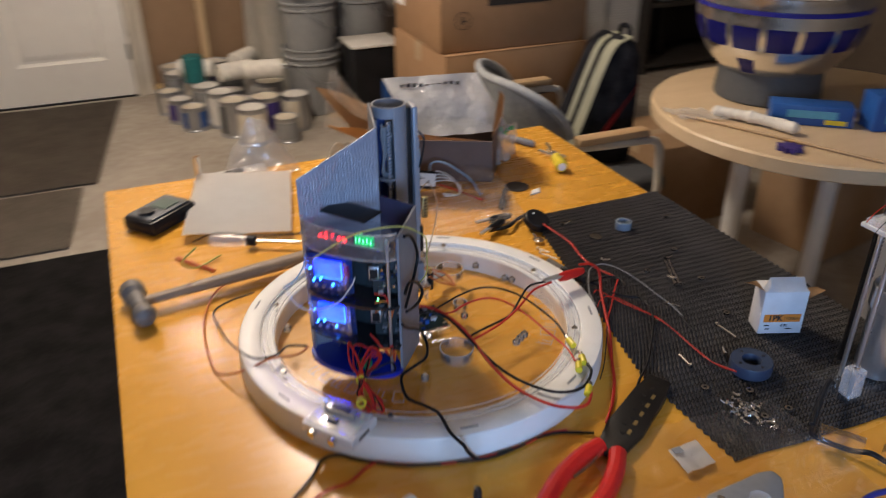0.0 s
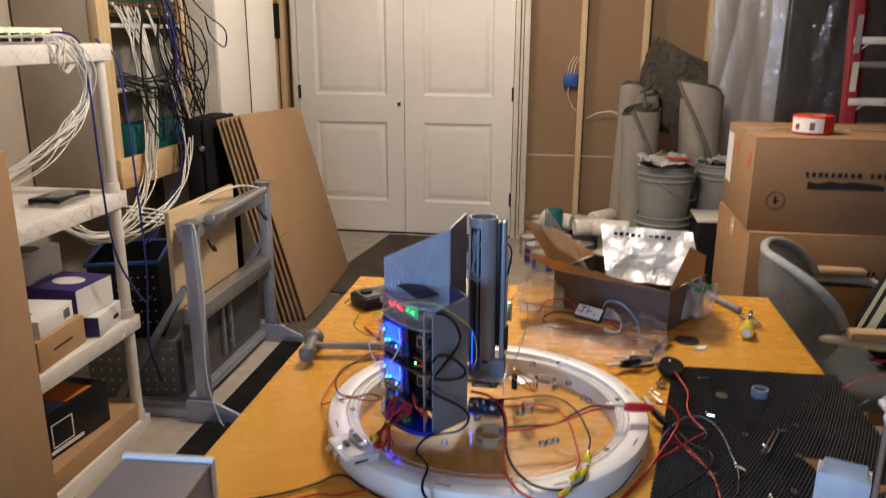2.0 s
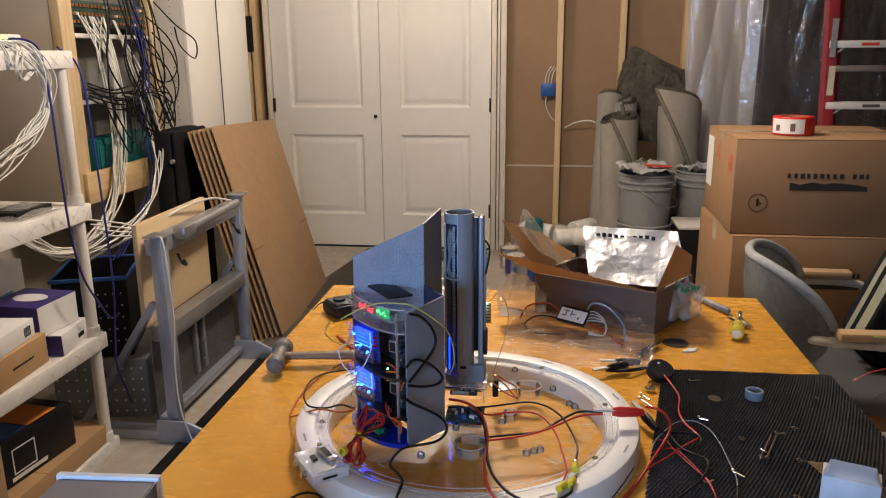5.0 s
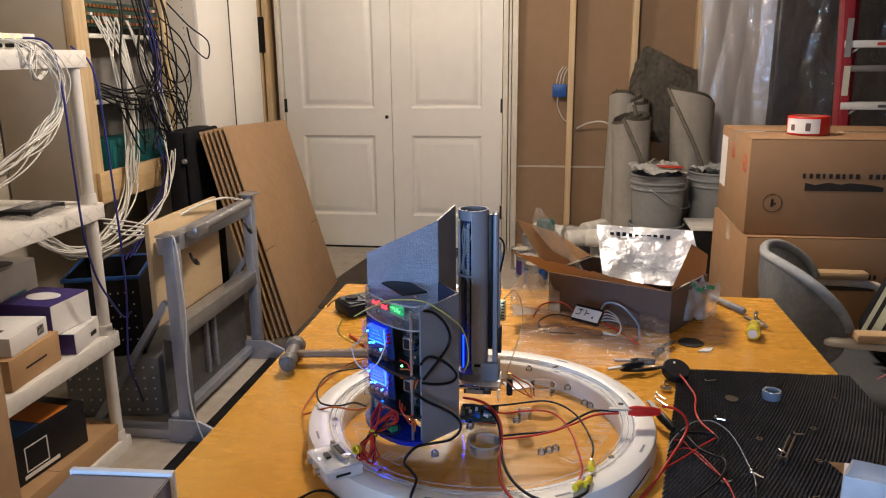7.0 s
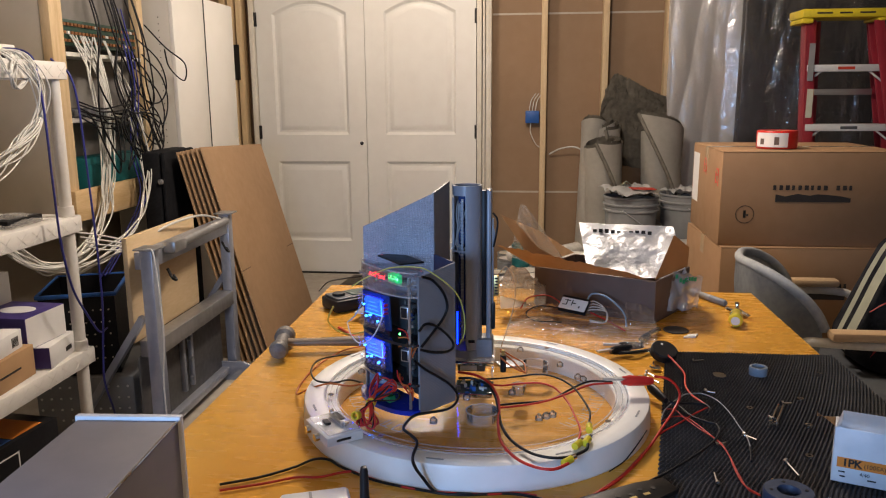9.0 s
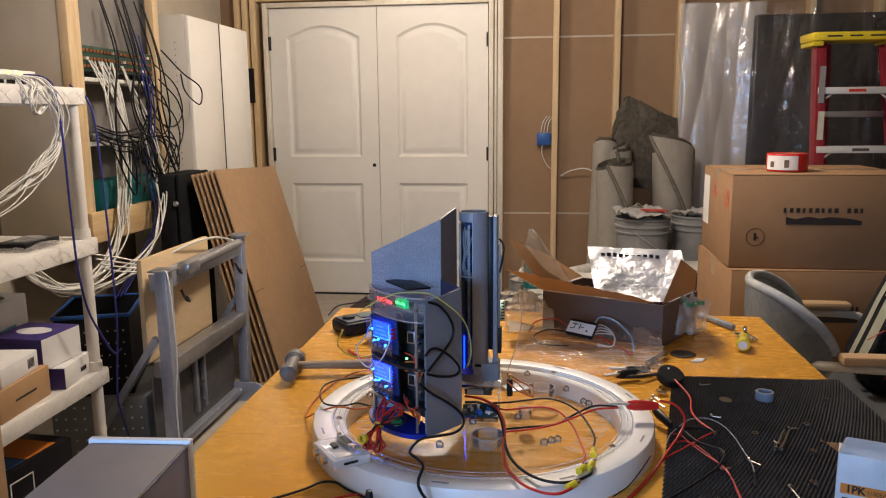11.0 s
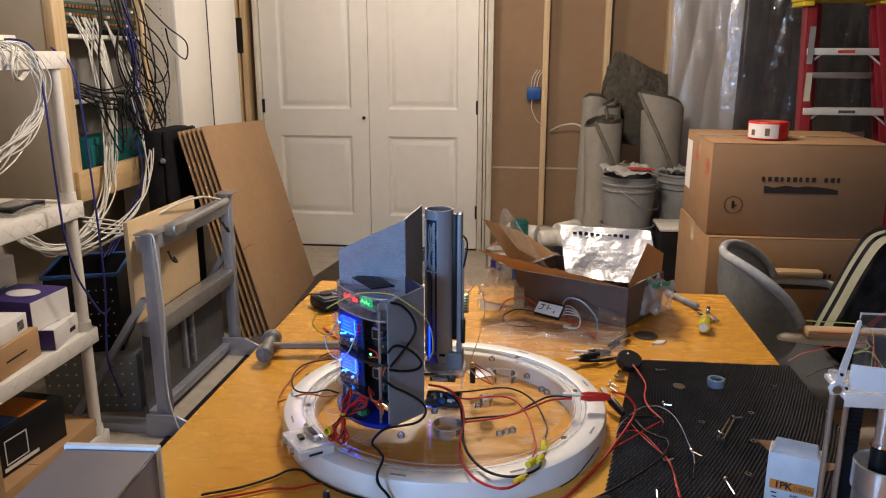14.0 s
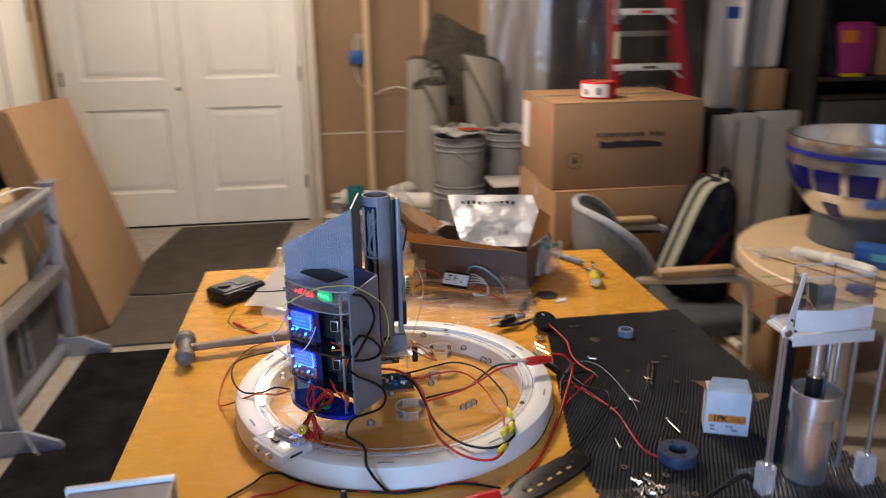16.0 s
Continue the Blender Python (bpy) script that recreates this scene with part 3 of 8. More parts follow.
# steel lift frame
M["dull_steel"] = material("dull_sheet_steel", (0.15, 0.145, 0.14), 0.5, 0.3, other=(0.10, 0.096, 0.092), scale=5, bump=0.05)
st = thing("steel_frame", "grey welded steel lift frame with plywood insert", "frame", pose(0, 0, 0))
NX, NY, FX, FY = -0.512, 2.53, -0.555, 3.30
for x, y, nm in ((NX, NY, "upright"), (FX, FY, "upright")):
    part(nm, box(x - 0.021, y - 0.024, 0.0, x + 0.021, y + 0.024, 0.735, 0.003), "grey_steel", st)
    part("cap", box(x - 0.035, y - 0.04, 0.735, x + 0.04, y + 0.04, 0.741, 0.002), "steel", st)
    foot = prism([(-0.05, 0), (0.16, 0), (0.17, 0.02), (0.16, 0.04), (0.06, 0.085), (-0.05, 0.085)], -0.006, 0.006, pose(x, y - 0.042, 0, 90), bevel=0.002)
    cyl(0.008, -0.009, 0.009, 12, pose(x + 0.13, y - 0.042, 0.025, 90), bm=foot)
    part("foot", foot, "grey_steel", st)
part("top_beam", box(-0.585, NY + 0.035, 0.655, -0.535, FY - 0.035, 0.715, 0.004), "grey_steel", st)
b = tube([(-0.51, NY + 0.20, 0.712), (-0.53, FY - 0.06, 0.712)], 0.017, 14)
part("round_rail", b, "steel", st, "round bare steel rail")
part("slide_block", box(-0.535, NY + 0.14, 0.69, -0.485, NY + 0.24, 0.735, 0.012), "steel", st)
part("middle_beam", box(-0.59, NY + 0.035, 0.345, -0.525, FY - 0.035, 0.405, 0.004), "steel", st)
part("lower_panel", box(-0.60, NY + 0.03, 0.05, -0.594, FY - 0.03, 0.345, 0.001), "dull_steel", st, "dull dark sheet steel")
part("lower_beam", box(-0.60, NY + 0.035, 0.03, -0.56, FY - 0.035, 0.06, 0.003), "grey_steel", st)
for y in (2.86, 2.93):
    part("bracket", box(-0.594, y, 0.10, -0.575, y + 0.018, 0.32, 0.003), "grey_steel", st)
for z in (0.14, 0.22, 0.30):
    part("bolt", cyl(0.009, 0, 0.012, 8, pose(-0.575, 2.91, z, 0, 90)), "steel", st)
part("plywood_panel", box(-0.615, NY + 0.02, 0.40, -0.597, NY + 0.55, 0.765, 0.002), "plywood", st, "pale plywood board")
for y in (2.70, 3.20):
    part("hook", tube([(-0.535, y, 0.63), (-0.515, y - 0.01, 0.60), (-0.515, y + 0.02, 0.585), (-0.53, y + 0.03, 0.60)], 0.005, 8), "black_metal", st)
for y in (NY, FY):
    part("brace", tube([(-0.55, y + 0.0, 0.50), (-0.86, y - 0.02, 0.03)], 0.016, 4), "grey_steel", st)
    part("base_rail", box(-0.90, y - 0.03, 0.0, -0.565, y + 0.03, 0.035, 0.004), "grey_steel", st)
b = tube([(-0.50, 2.50, 0.742), (-0.472, 2.482, 0.730), (-0.462, 2.48, 0.598), (-0.458, 2.48, 0.457), (-0.471, 2.48, 0.294), (-0.467, 2.48, 0.144), (-0.435, 2.48, 0.02), (-0.41, 2.46, 0.006)], 0.0028)
part("cord", b, "white_plastic", st, "thin white cord")

# white plastic shelving
SX, SY = -0.715, 2.40
shelf = thing("shelving_unit", "white plastic shelving unit full of electronics boxes", "shelf", pose(0, 0, 0))
LEV = (0.02, 0.40, 0.835, 1.305)
for x in (SX, SX - 0.42):
    for y in (SY, SY - 0.86):
        for a, b in zip(LEV, LEV[1:]):
            part("post", cyl(0.019, a + 0.028, b - 0.024, 20, pose(x + (0.012 if x > SX - 0.2 else 0.0), y, 0)), "white_plastic", shelf)
            part("post_socket", lathe([(0.0, a + 0.0285), (0.025, a + 0.0285), (0.023, a + 0.060), (0.0, a + 0.060)], 18, pose(x + (0.012 if x > SX - 0.2 else 0.0), y, 0)), "white_plastic", shelf)
for z in LEV:
    bm = box(SX - 0.46, SY - 0.90, z + 0.012, SX + 0.035, SY + 0.04, z + 0.028, 0.003)
    for y0, y1, x0, x1 in ((SY - 0.90, SY + 0.04, SX + 0.028, SX + 0.036), (SY - 0.90, SY + 0.04, SX - 0.46, SX - 0.452)):
        box(x0, y0, z - 0.024, x1, y1, z + 0.024, 0.002, bm=bm)
    box(SX - 0.452, SY + 0.032, z - 0.024, SX + 0.028, SY + 0.04, z + 0.024, 0.002, bm=bm)
    box(SX - 0.452, SY - 0.90, z - 0.024, SX + 0.028, SY - 0.892, z + 0.024, 0.002, bm=bm)
    for k in range(14):
        y = SY - 0.87 + k * 0.068
        for s in (1, -1):
            box(-0.0006, -0.0016, -0.026, 0.0006, 0.0016, 0.026, m=pose(SX + 0.0362, y, z - 0.001, 52 * s, 0, 0), bm=bm)
    part("shelf_board", bm, "white_plastic", shelf)

# round table
rt = thing("round_table", "round pale birch table on a white leg", "table", pose(2.125, 1.88, 0))
part("tabletop", lathe([(0, 0.675), (0.455, 0.675), (0.463, 0.68), (0.463, 0.712), (0.458, 0.717), (0, 0.717)], 72), "table_lam", rt)
for a in (325, 88, 25):
    x, y = 0.265 * math.cos(radians(a)), 0.265 * math.sin(radians(a))
    part("leg", cyl(0.03, 0.0, 0.675, 20, pose(x, y, 0)), "white_plastic", rt)

# ---- more of the room ----
M["wire_white"] = material("white_cable", (0.70, 0.69, 0.64), 0.5, other=(0.6, 0.58, 0.52), scale=8)
M["wire_black"] = material("black_cable", (0.007, 0.007, 0.008), 0.4, scale=20, spec=0.3)
M["wire_red"] = material("red_wire", (0.55, 0.022, 0.012), 0.4, scale=20)
M["wire_blue"] = material("blue_cable", (0.03, 0.035, 0.24), 0.45, scale=12)
M["wire_orange"] = material("orange_wire", (0.55, 0.13, 0.02), 0.5, scale=12)
M["wire_yellow"] = material("yellow_wire", (0.55, 0.52, 0.13), 0.5, scale=12)
M["wire_cyan"] = material("light_blue_wire", (0.34, 0.50, 0.62), 0.5, scale=12)
M["purple_box"] = material("purple_print", (0.055, 0.035, 0.20), 0.5, other=(0.045, 0.028, 0.17), scale=5)
M["sky_blue"] = material("pale_blue_print", (0.13, 0.42, 0.58), 0.5, scale=8)
M["orange_print"] = material("orange_print", (0.75, 0.24, 0.03), 0.6, other=(0.7, 0.21, 0.025), scale=20)
M["rack_grey"] = material("grey_rack_board", (0.27, 0.25, 0.225), 0.8, other=(0.22, 0.205, 0.185), scale=3, bump=0.05)
M["lattice"] = material("white_sheet_edge", (0.82, 0.80, 0.76), 0.55, other=(0.49, 0.47, 0.43), scale=4)
M["flute"] = material("pale_fluted_plastic", (0.66, 0.64, 0.60), 0.4, other=(0.60, 0.58, 0.54), scale=4, alpha=0.86)
M["pink"] = material("magenta_cloth", (0.40, 0.035, 0.20), 0.7, other=(0.30, 0.025, 0.15), scale=12, bump=0.3)
M["silver"] = material("polished_aluminium", (0.80, 0.80, 0.80), 0.22, 0.95, other=(0.72, 0.72, 0.72), scale=6)
M["dome_blue"] = material("deep_blue_gloss", (0.02, 0.022, 0.26), 0.2, other=(0.016, 0.018, 0.21), scale=5, coat=0.6)
M["dark_grey"] = material("dark_grey_plastic", (0.085, 0.09, 0.095), 0.55, other=(0.07, 0.074, 0.08), scale=8)
M["foam_white"] = material("white_foam", (0.80, 0.77, 0.70), 0.9, scale=30, bump=0.5, bump_scale=60)
M["green_led"] = material("green_led", (0.10, 1.0, 0.25), 0.4, emit=5.0)
M["yellow_led"] = material("yellow_green_led", (0.55, 1.0, 0.10), 0.4, emit=3.0)
M["pcb"] = material("green_board", (0.018, 0.05, 0.035), 0.45, other=(0.03, 0.07, 0.045), scale=60)
M["copper"] = material("copper_contacts", (0.50, 0.22, 0.09), 0.4, 0.7, other=(0.3, 0.12, 0.05), scale=90)


def cable(name, pts, r, mat, label, group="", seg=6, steps=8):
    return solo(name, tube(pts, r, seg, steps), mat, label, "cable", group=group, smooth=80)


# wall-hung timber patch rack
rack = thing("patch_rack", "open timber wall rack with patch panels and dark shelves", "rack", pose(0, 0, 0))
RX = -1.07
part("post", box(RX - 0.04, 3.00, 0.72, RX, 3.085, 2.3, 0.003), "pine", rack)
part("post", box(RX - 0.04, 3.685, 0.74, RX, 3.735, 2.3, 0.003), "pine", rack)
part("bottom_board", box(RX - 0.002, 3.02, 0.735, RX + 0.02, 3.72, 0.86, 0.003), "pine_y", rack)
part("bottom_shelf", box(RX - 0.140, 3.085, 0.755, RX - 0.003, 3.685, 0.775, 0.002), "pine_y", rack)
part("back_board", box(-1.222, 3.019, 0.72, -1.214, 3.715, 2.3), "rack_grey", rack)
part("side_board", box(-1.438, 3.002, 0.72, RX - 0.041, 3.018, 2.3, 0.001), "plaster", rack)
part("side_board", box(-1.438, 3.716, 0.74, RX - 0.041, 3.732, 2.3, 0.001), "rack_grey", rack)
part("shelf_board", box(RX - 0.140, 3.087, 1.125, RX - 0.01, 3.683, 1.143, 0.002), "white_paint", rack)
part("patch_shelf", box(RX - 0.140, 3.087, 1.385, RX, 3.683, 1.402, 0.002), "white_paint", rack)
panel_ = part("patch_panel", box(RX - 0.10, 3.09, 1.43, RX - 0.02, 3.68, 1.53, 0.003), "pcb", rack, "dark patch panel with copper contacts")
for row in (1.447, 1.478, 1.51):
    for k in range(22):
        part("contact", box(RX - 0.02, 3.105 + k * 0.026, row - 0.005, RX - 0.012, 3.122 + k * 0.026, row + 0.006), "white_plastic" if (k * 7 + int(row * 1000)) % 11 == 0 else "copper", panel_)
part("knob", cyl(0.008, 0, 0.02, 12, pose(RX + 0.02, 3.66, 0.90, 0, 90)), "black_plastic", rack)
b = thing("equipment_box", "matt teal equipment box on the rack's lowest shelf", "box", pose(RX - 0.075, 3.40, 0.7765))
part("body", box(-0.055, -0.22, 0, 0.055, 0.26, 0.20, 0.006), "teal", b)
part("front_plate", box(0.056, -0.215, 0.005, 0.060, 0.255, 0.17, 0.002), "teal", b)
b = thing("network_device", "flat grey network device on a dark shelf", "electronics", pose(RX - 0.075, 3.38, 1.1445))
part("body", box(-0.05, -0.25, 0, 0.05, 0.05, 0.036, 0.004), "dark_grey", b)
part("front_plate", box(0.051, -0.24, 0.005, 0.054, 0.04, 0.031), "steel", b)

# hanging cables
random.seed(11)
for i in range(20):
    j = [random.uniform(-1, 1) for _ in range(8)]
    if i % 4 == 3:
        pts = [(RX + 0.0, 3.42 + 0.06 * j[0], 1.46), (RX + 0.06, 3.44 + 0.05 * j[1], 1.2), (-0.97 + 0.02 * j[2], 3.47 + 0.03 * j[1], 0.95), (-0.91 + 0.02 * j[3], 3.32 + 0.03 * j[2], 0.79 + 0.02 * j[4]),
               (-0.84 + 0.02 * j[4], 3.05 + 0.03 * j[5], 0.71 + 0.02 * j[3]), (-0.84 + 0.02 * j[5], 2.80, 0.65 + 0.02 * j[6]), (-0.87 + 0.02 * j[6], 2.64, 0.64 + 0.02 * j[7]), (-0.93, 2.52, 0.70 + 0.03 * j[0]), (-0.98, 2.42, 0.80 + 0.03 * j[1])]
    else:
        pts = [(RX - 0.01, 3.22 + 0.10 * j[0], 1.47), (RX + 0.04, 3.22 + 0.08 * j[1], 1.30), (RX + 0.05 + 0.015 * j[2], 3.24 + 0.06 * j[1], 1.10), (RX + 0.05 + 0.015 * j[3], 3.23 + 0.05 * j[2], 0.88),
               (-1.00 + 0.02 * j[4], 3.12 + 0.04 * j[3], 0.745 + 0.015 * j[5]), (-0.94 + 0.02 * j[5], 2.86 + 0.04 * j[4], 0.655 + 0.025 * j[6]), (-0.92 + 0.02 * j[6], 2.62 + 0.03 * j[5], 0.645 + 0.025 * j[7]),
               (-0.96 + 0.02 * j[7], 2.50, 0.72 + 0.03 * j[0]), (-0.97, 2.40, 0.81 + 0.02 * j[1])]
    cable("network_cable", pts, 0.0030, "wire_white", "white network cable drooping from the patch rack", "white network cables")
for i in range(10):
    y0 = 3.22 + random.random() * 0.42
    pts = [(RX, y0, 1.75), (RX + 0.05, y0 + 0.05 * random.random(), 1.5), (RX + 0.05 + 0.05 * random.random(), y0 + 0.12 * random.uniform(-1, 1), 1.3),
           (RX + 0.08, y0 + 0.10 * random.uniform(-1, 1), 1.12), (RX + 0.05 + 0.05 * random.random(), y0 + 0.16 * random.uniform(-1, 1), 1.0 - 0.1 * random.random()),
           (RX + 0.05, y0 + 0.15 * random.uniform(-1, 1), 1.12), (RX - 0.02, y0, 1.16)]
    cable("power_cable", pts, 0.0036, "wire_black", "loose black cable looped over the rack", "black cables")
for i in range(6):
    a = 1.10 + 0.012 * i
    pts = [(RX + 0.02, 3.10, a + 0.05), (RX + 0.06, 3.2, a + 0.03 * random.random()), (RX + 0.07, 3.35, a + 0.05 * random.random()), (RX + 0.05, 3.5, a + 0.03), (RX + 0.02, 3.62, a + 0.02)]
    cable("power_cable", pts, 0.0036, "wire_black", "black cable bundled across the rack", "black cables")
for i in range(6):
    y0, z0 = 3.30 + 0.36 * random.random(), 0.98 + 0.30 * random.random()
    w_ = 0.07 + 0.08 * random.random()
    pts = [(RX + 0.03, y0, z0 + 0.22), (RX + 0.09, y0 + w_ * 0.7, z0 + 0.12), (RX + 0.10, y0 + w_, z0), (RX + 0.09, y0 + w_ * 0.4, z0 - 0.10 * random.random() - 0.05), (RX + 0.07, y0 - w_ * 0.5, z0 - 0.04), (RX + 0.05, y0 - w_ * 0.7, z0 + 0.08), (RX + 0.02, y0 - 0.02, z0 + 0.18)]
    cable("power_cable", pts, 0.0034, "wire_black", "loose black cable coil hanging on the rack", "black cables")
pts = [(RX + 0.04, 3.66, 1.55), (RX + 0.10, 3.74, 1.45), (RX + 0.16, 3.80, 1.38), (RX + 0.16, 3.78, 1.30), (RX + 0.11, 3.74, 1.36), (RX + 0.12, 3.68, 1.44)]
cable("power_cable", pts, 0.0036, "wire_black", "loose black cable loop hanging off the rack", "black cables")
for i in range(3):
    y0 = 3.42 + 0.03 * i
    cable("network_cable", [(RX + 0.03, y0, 1.60), (RX + 0.07, y0 + 0.02, 1.3), (RX + 0.06, y0 - 0.01, 1.0), (RX + 0.09, y0 - 0.02, 0.8), (RX + 0.10, y0 - 0.25, 0.62), (RX + 0.18, y0 - 0.55, 0.55)],
          0.0032, "wire_blue", "blue network cable hanging from the rack", "blue network cables")
cable("network_cable", [(-0.90, 2.24, 1.352), (-0.72, 2.30, 1.36), (-0.66, 2.27, 1.25), (-0.64, 2.25, 1.0), (-0.64, 2.254, 0.868), (-0.64, 2.264, 0.769), (-0.64, 2.296, 0.652), (-0.64, 2.365, 0.544), (-0.655, 2.44, 0.475), (-0.70, 2.56, 0.45)],
      0.0034, "wire_blue", "blue network cable running down the shelf post", "blue network cables")
cable("network_cable", [(-0.74, 2.46, 1.345), (-0.68, 2.47, 1.27), (-0.665, 2.475, 1.0), (-0.66, 2.48, 0.595), (-0.66, 2.455, 0.402), (-0.66, 2.447, 0.302), (-0.69, 2.53, 0.18), (-0.77, 2.70, 0.03), (-0.78, 2.79, 0.006), (-0.86, 2.90, 0.006), (-0.91, 2.84, 0.007), (-0.82, 2.76, 0.012), (-0.72, 2.84, 0.006)],
      0.0034, "wire_blue", "blue network cable coiled on the floor", "blue network cables")
for i in range(17):
    j = [random.uniform(-1, 1) for _ in range(7)]
    start = (-0.772, 2.00 + 0.018 * i, 1.352)
    if i % 3 == 0:
        pts = [start, (-0.70, 2.18 + 0.05 * j[0], 1.355), (-0.664 + 0.01 * j[1], 2.15 + 0.03 * j[2], 1.288), (-0.682, 2.21 + 0.02 * j[3], 1.252), (-0.690 + 0.01 * j[4], 2.30, 1.30),
               (-0.676 + 0.012 * j[5], 2.29, 1.20), (-0.655 + 0.02 * j[6], 2.19, 1.12 + 0.02 * j[0]), (-0.66, 2.04, 1.04 + 0.03 * j[1]), (-0.70, 1.88, 0.98 + 0.03 * j[2])]
    else:
        pts = [start, (-0.69 + 0.01 * j[0], 2.20 + 0.06 * j[1], 1.352), (-0.668 + 0.012 * j[2], 2.28 + 0.03 * j[3], 1.26), (-0.672 + 0.014 * j[4], 2.26 + 0.03 * j[5], 1.17 + 0.02 * j[6]), (-0.665 + 0.02 * j[0], 2.17, 1.10 + 0.03 * j[1]),
               (-0.68 + 0.02 * j[2], 2.04, 1.03 + 0.03 * j[3]), (-0.74 + 0.03 * j[4], 1.86, 0.96 + 0.03 * j[5])]
    cable("network_cable", pts, 0.0023, "wire_white", "white network cable drooping from the switch", "white network cables")
cable("network_cable", [(-0.545, 3.22, 0.725), (-0.555, 3.05, 0.765), (-0.58, 2.85, 0.765), (-0.64, 2.68, 0.72), (-0.74, 2.58, 0.665), (-0.86, 2.62, 0.60), (-0.95, 2.8, 0.56)], 0.0045, "wire_white", "thick white cable laid over the steel frame", "white network cables")
for i in range(4):
    cable("network_cable", [(-0.72, 2.47 + 0.02 * i, 0.80 - 0.02 * i), (-0.68, 2.6, 0.76 - 0.015 * i), (-0.62 + 0.02 * i, 2.8, 0.68), (-0.70, 3.0, 0.63)], 0.003, "wire_white", "white cable slung between shelf and frame", "white network cables")

# things on the plastic shelving
def shelf_box(label, x0, y0, z0, x1, y1, z1, mat, rot=0.0, name="product_box"):
    cx, cy = (x0 + x1) / 2, (y0 + y1) / 2
    t = thing(name, label, "box", pose(cx, cy, z0, 0, 0, rot))
    part("body", box(x0 - cx, y0 - cy, 0, x1 - cx, y1 - cy, z1 - z0, 0.002), mat, t)
    return t, (x1 - x0) / 2, (y1 - y0) / 2, z1 - z0


t, w, d, h = shelf_box("plain brown cardboard box on the shelf", -0.93, 1.93, 0.429, -0.70, 2.17, 0.52, "kraft_light", 4)
part("print_bar", box(w, -0.05, 0.04, w + 0.0008, 0.05, 0.046), "ink", t)
t, w, d, h = shelf_box("white product box with barcode on a brown box", -0.92, 1.95, 0.5205, -0.71, 2.14, 0.575, "paper", 7)
for k in range(6):
    part("barcode_bar", box(w, 0.04 + 0.006 * k, 0.012, w + 0.0007, 0.0435 + 0.006 * k, 0.04), "ink", t)
part("print_bar", box(-w * 0.6, -d * 0.5, h, w * 0.5, -d * 0.3, h + 0.0006), "ink", t)
t, w, d, h = shelf_box("white box lying on the shelf edge", -0.86, 2.20, 0.429, -0.695, 2.37, 0.497, "paper", 9)
part("side_print", box(-w, -d - 0.0008, 0.002, w * 0.98, -d, h - 0.002), "purple_box", t)
part("print_bar", box(w, 0.02, 0.02, w + 0.0007, 0.06, 0.034), "ink", t)
t, w, d, h = shelf_box("dark purple speaker box with a white oval picture", -0.90, 2.18, 0.4975, -0.72, 2.36, 0.595, "purple_box", -3)
part("end_panel", box(w, -d + 0.002, 0.002, w + 0.0008, d - 0.002, h - 0.002), "paper", t)
part("oval_print", lathe([(0, 0), (0.05, 0), (0.05, 0.0008), (0, 0.0008)], 28, pose(0.0, 0, h, 0, 0, 0) @ Matrix.Diagonal((1.1, 0.75, 1, 1))), "paper", t)
part("print_bar", box(-0.01, -d - 0.0007, 0.03, 0.0, -d, 0.04), "paper", t)
t, w, d, h = shelf_box("white gadget box with a pale blue print", -1.03, 2.19, 0.429, -0.905, 2.385, 0.685, "paper", 5)
part("blue_print", box(w, -0.06, 0.10, w + 0.0008, 0.03, 0.17), "sky_blue", t)
part("round_print", lathe([(0, 0), (0.045, 0), (0.045, 0.0008), (0, 0.0008)], 24, pose(0, 0, h)), "dark_grey", t)
t, w, d, h = shelf_box("white box at the back of the shelf", -1.06, 1.96, 0.429, -0.94, 2.14, 0.64, "paper", 0)
part("blue_side", box(-w, -d - 0.0008, 0.002, w, -d, 0.11), "blue", t)
t, w, d, h = shelf_box("black computer-part box with a pale outline print", -0.92, 1.98, 0.113, -0.73, 2.27, 0.255, "black_plastic", -6)
part("orange_print", box(-w * 0.7, -0.02, h, w * 0.8, 0.10, h + 0.0008), "orange_print", t)
part("blue_print", box(-w * 0.7, -0.12, h, w * 0.8, -0.025, h + 0.0008), "blue", t)
for a, b_, c, e in ((-0.11, 0.03, -0.02, 0.034), (-0.11, 0.104, -0.02, 0.108), (-0.11, 0.034, -0.106, 0.104), (-0.024, 0.034, -0.02, 0.104), (-0.12, 0.012, 0.02, 0.024)):
    part("outline_print", box(w, a, b_, w + 0.0008, c, e), "paper", t)
t, w, d, h = shelf_box("long flat brown carton on the bottom shelf", -1.00, 1.75, 0.0485, -0.69, 2.40, 0.112, "kraft_light", 0)
part("lid_seam", box(-w, -0.001, h, w, 0.001, h + 0.0006), "kraft_dark", t)
b = thing("network_switch", "white network switch with green lights", "electronics", pose(-0.90, 2.12, 1.334))
case_ = part("case", box(-0.13, -0.22, 0, 0.13, 0.22, 0.045, 0.003), "white_plastic", b)
for k in range(8):
    part("port", box(0.13, -0.2 + k * 0.048, 0.006, 0.1312, -0.165 + k * 0.048, 0.03), "black_plastic", case_)
    if k > 2:
        part("led", box(0.1312, -0.195 + k * 0.048, 0.033, 0.1325, -0.185 + k * 0.048, 0.039), "yellow_led", case_)
b = solo("adapter_bag", sheet(14, 12, lambda u, v: (-0.84 + 0.13 * u, 2.14 + 0.2 * v, 0.866 + 0.03 * math.sin(3.1 * u) * math.sin(3.1 * v) + 0.008 * wob(u * 9, v * 9)), 0.002), "film_milky",
         "crumpled clear bag holding black electronics", "bag")
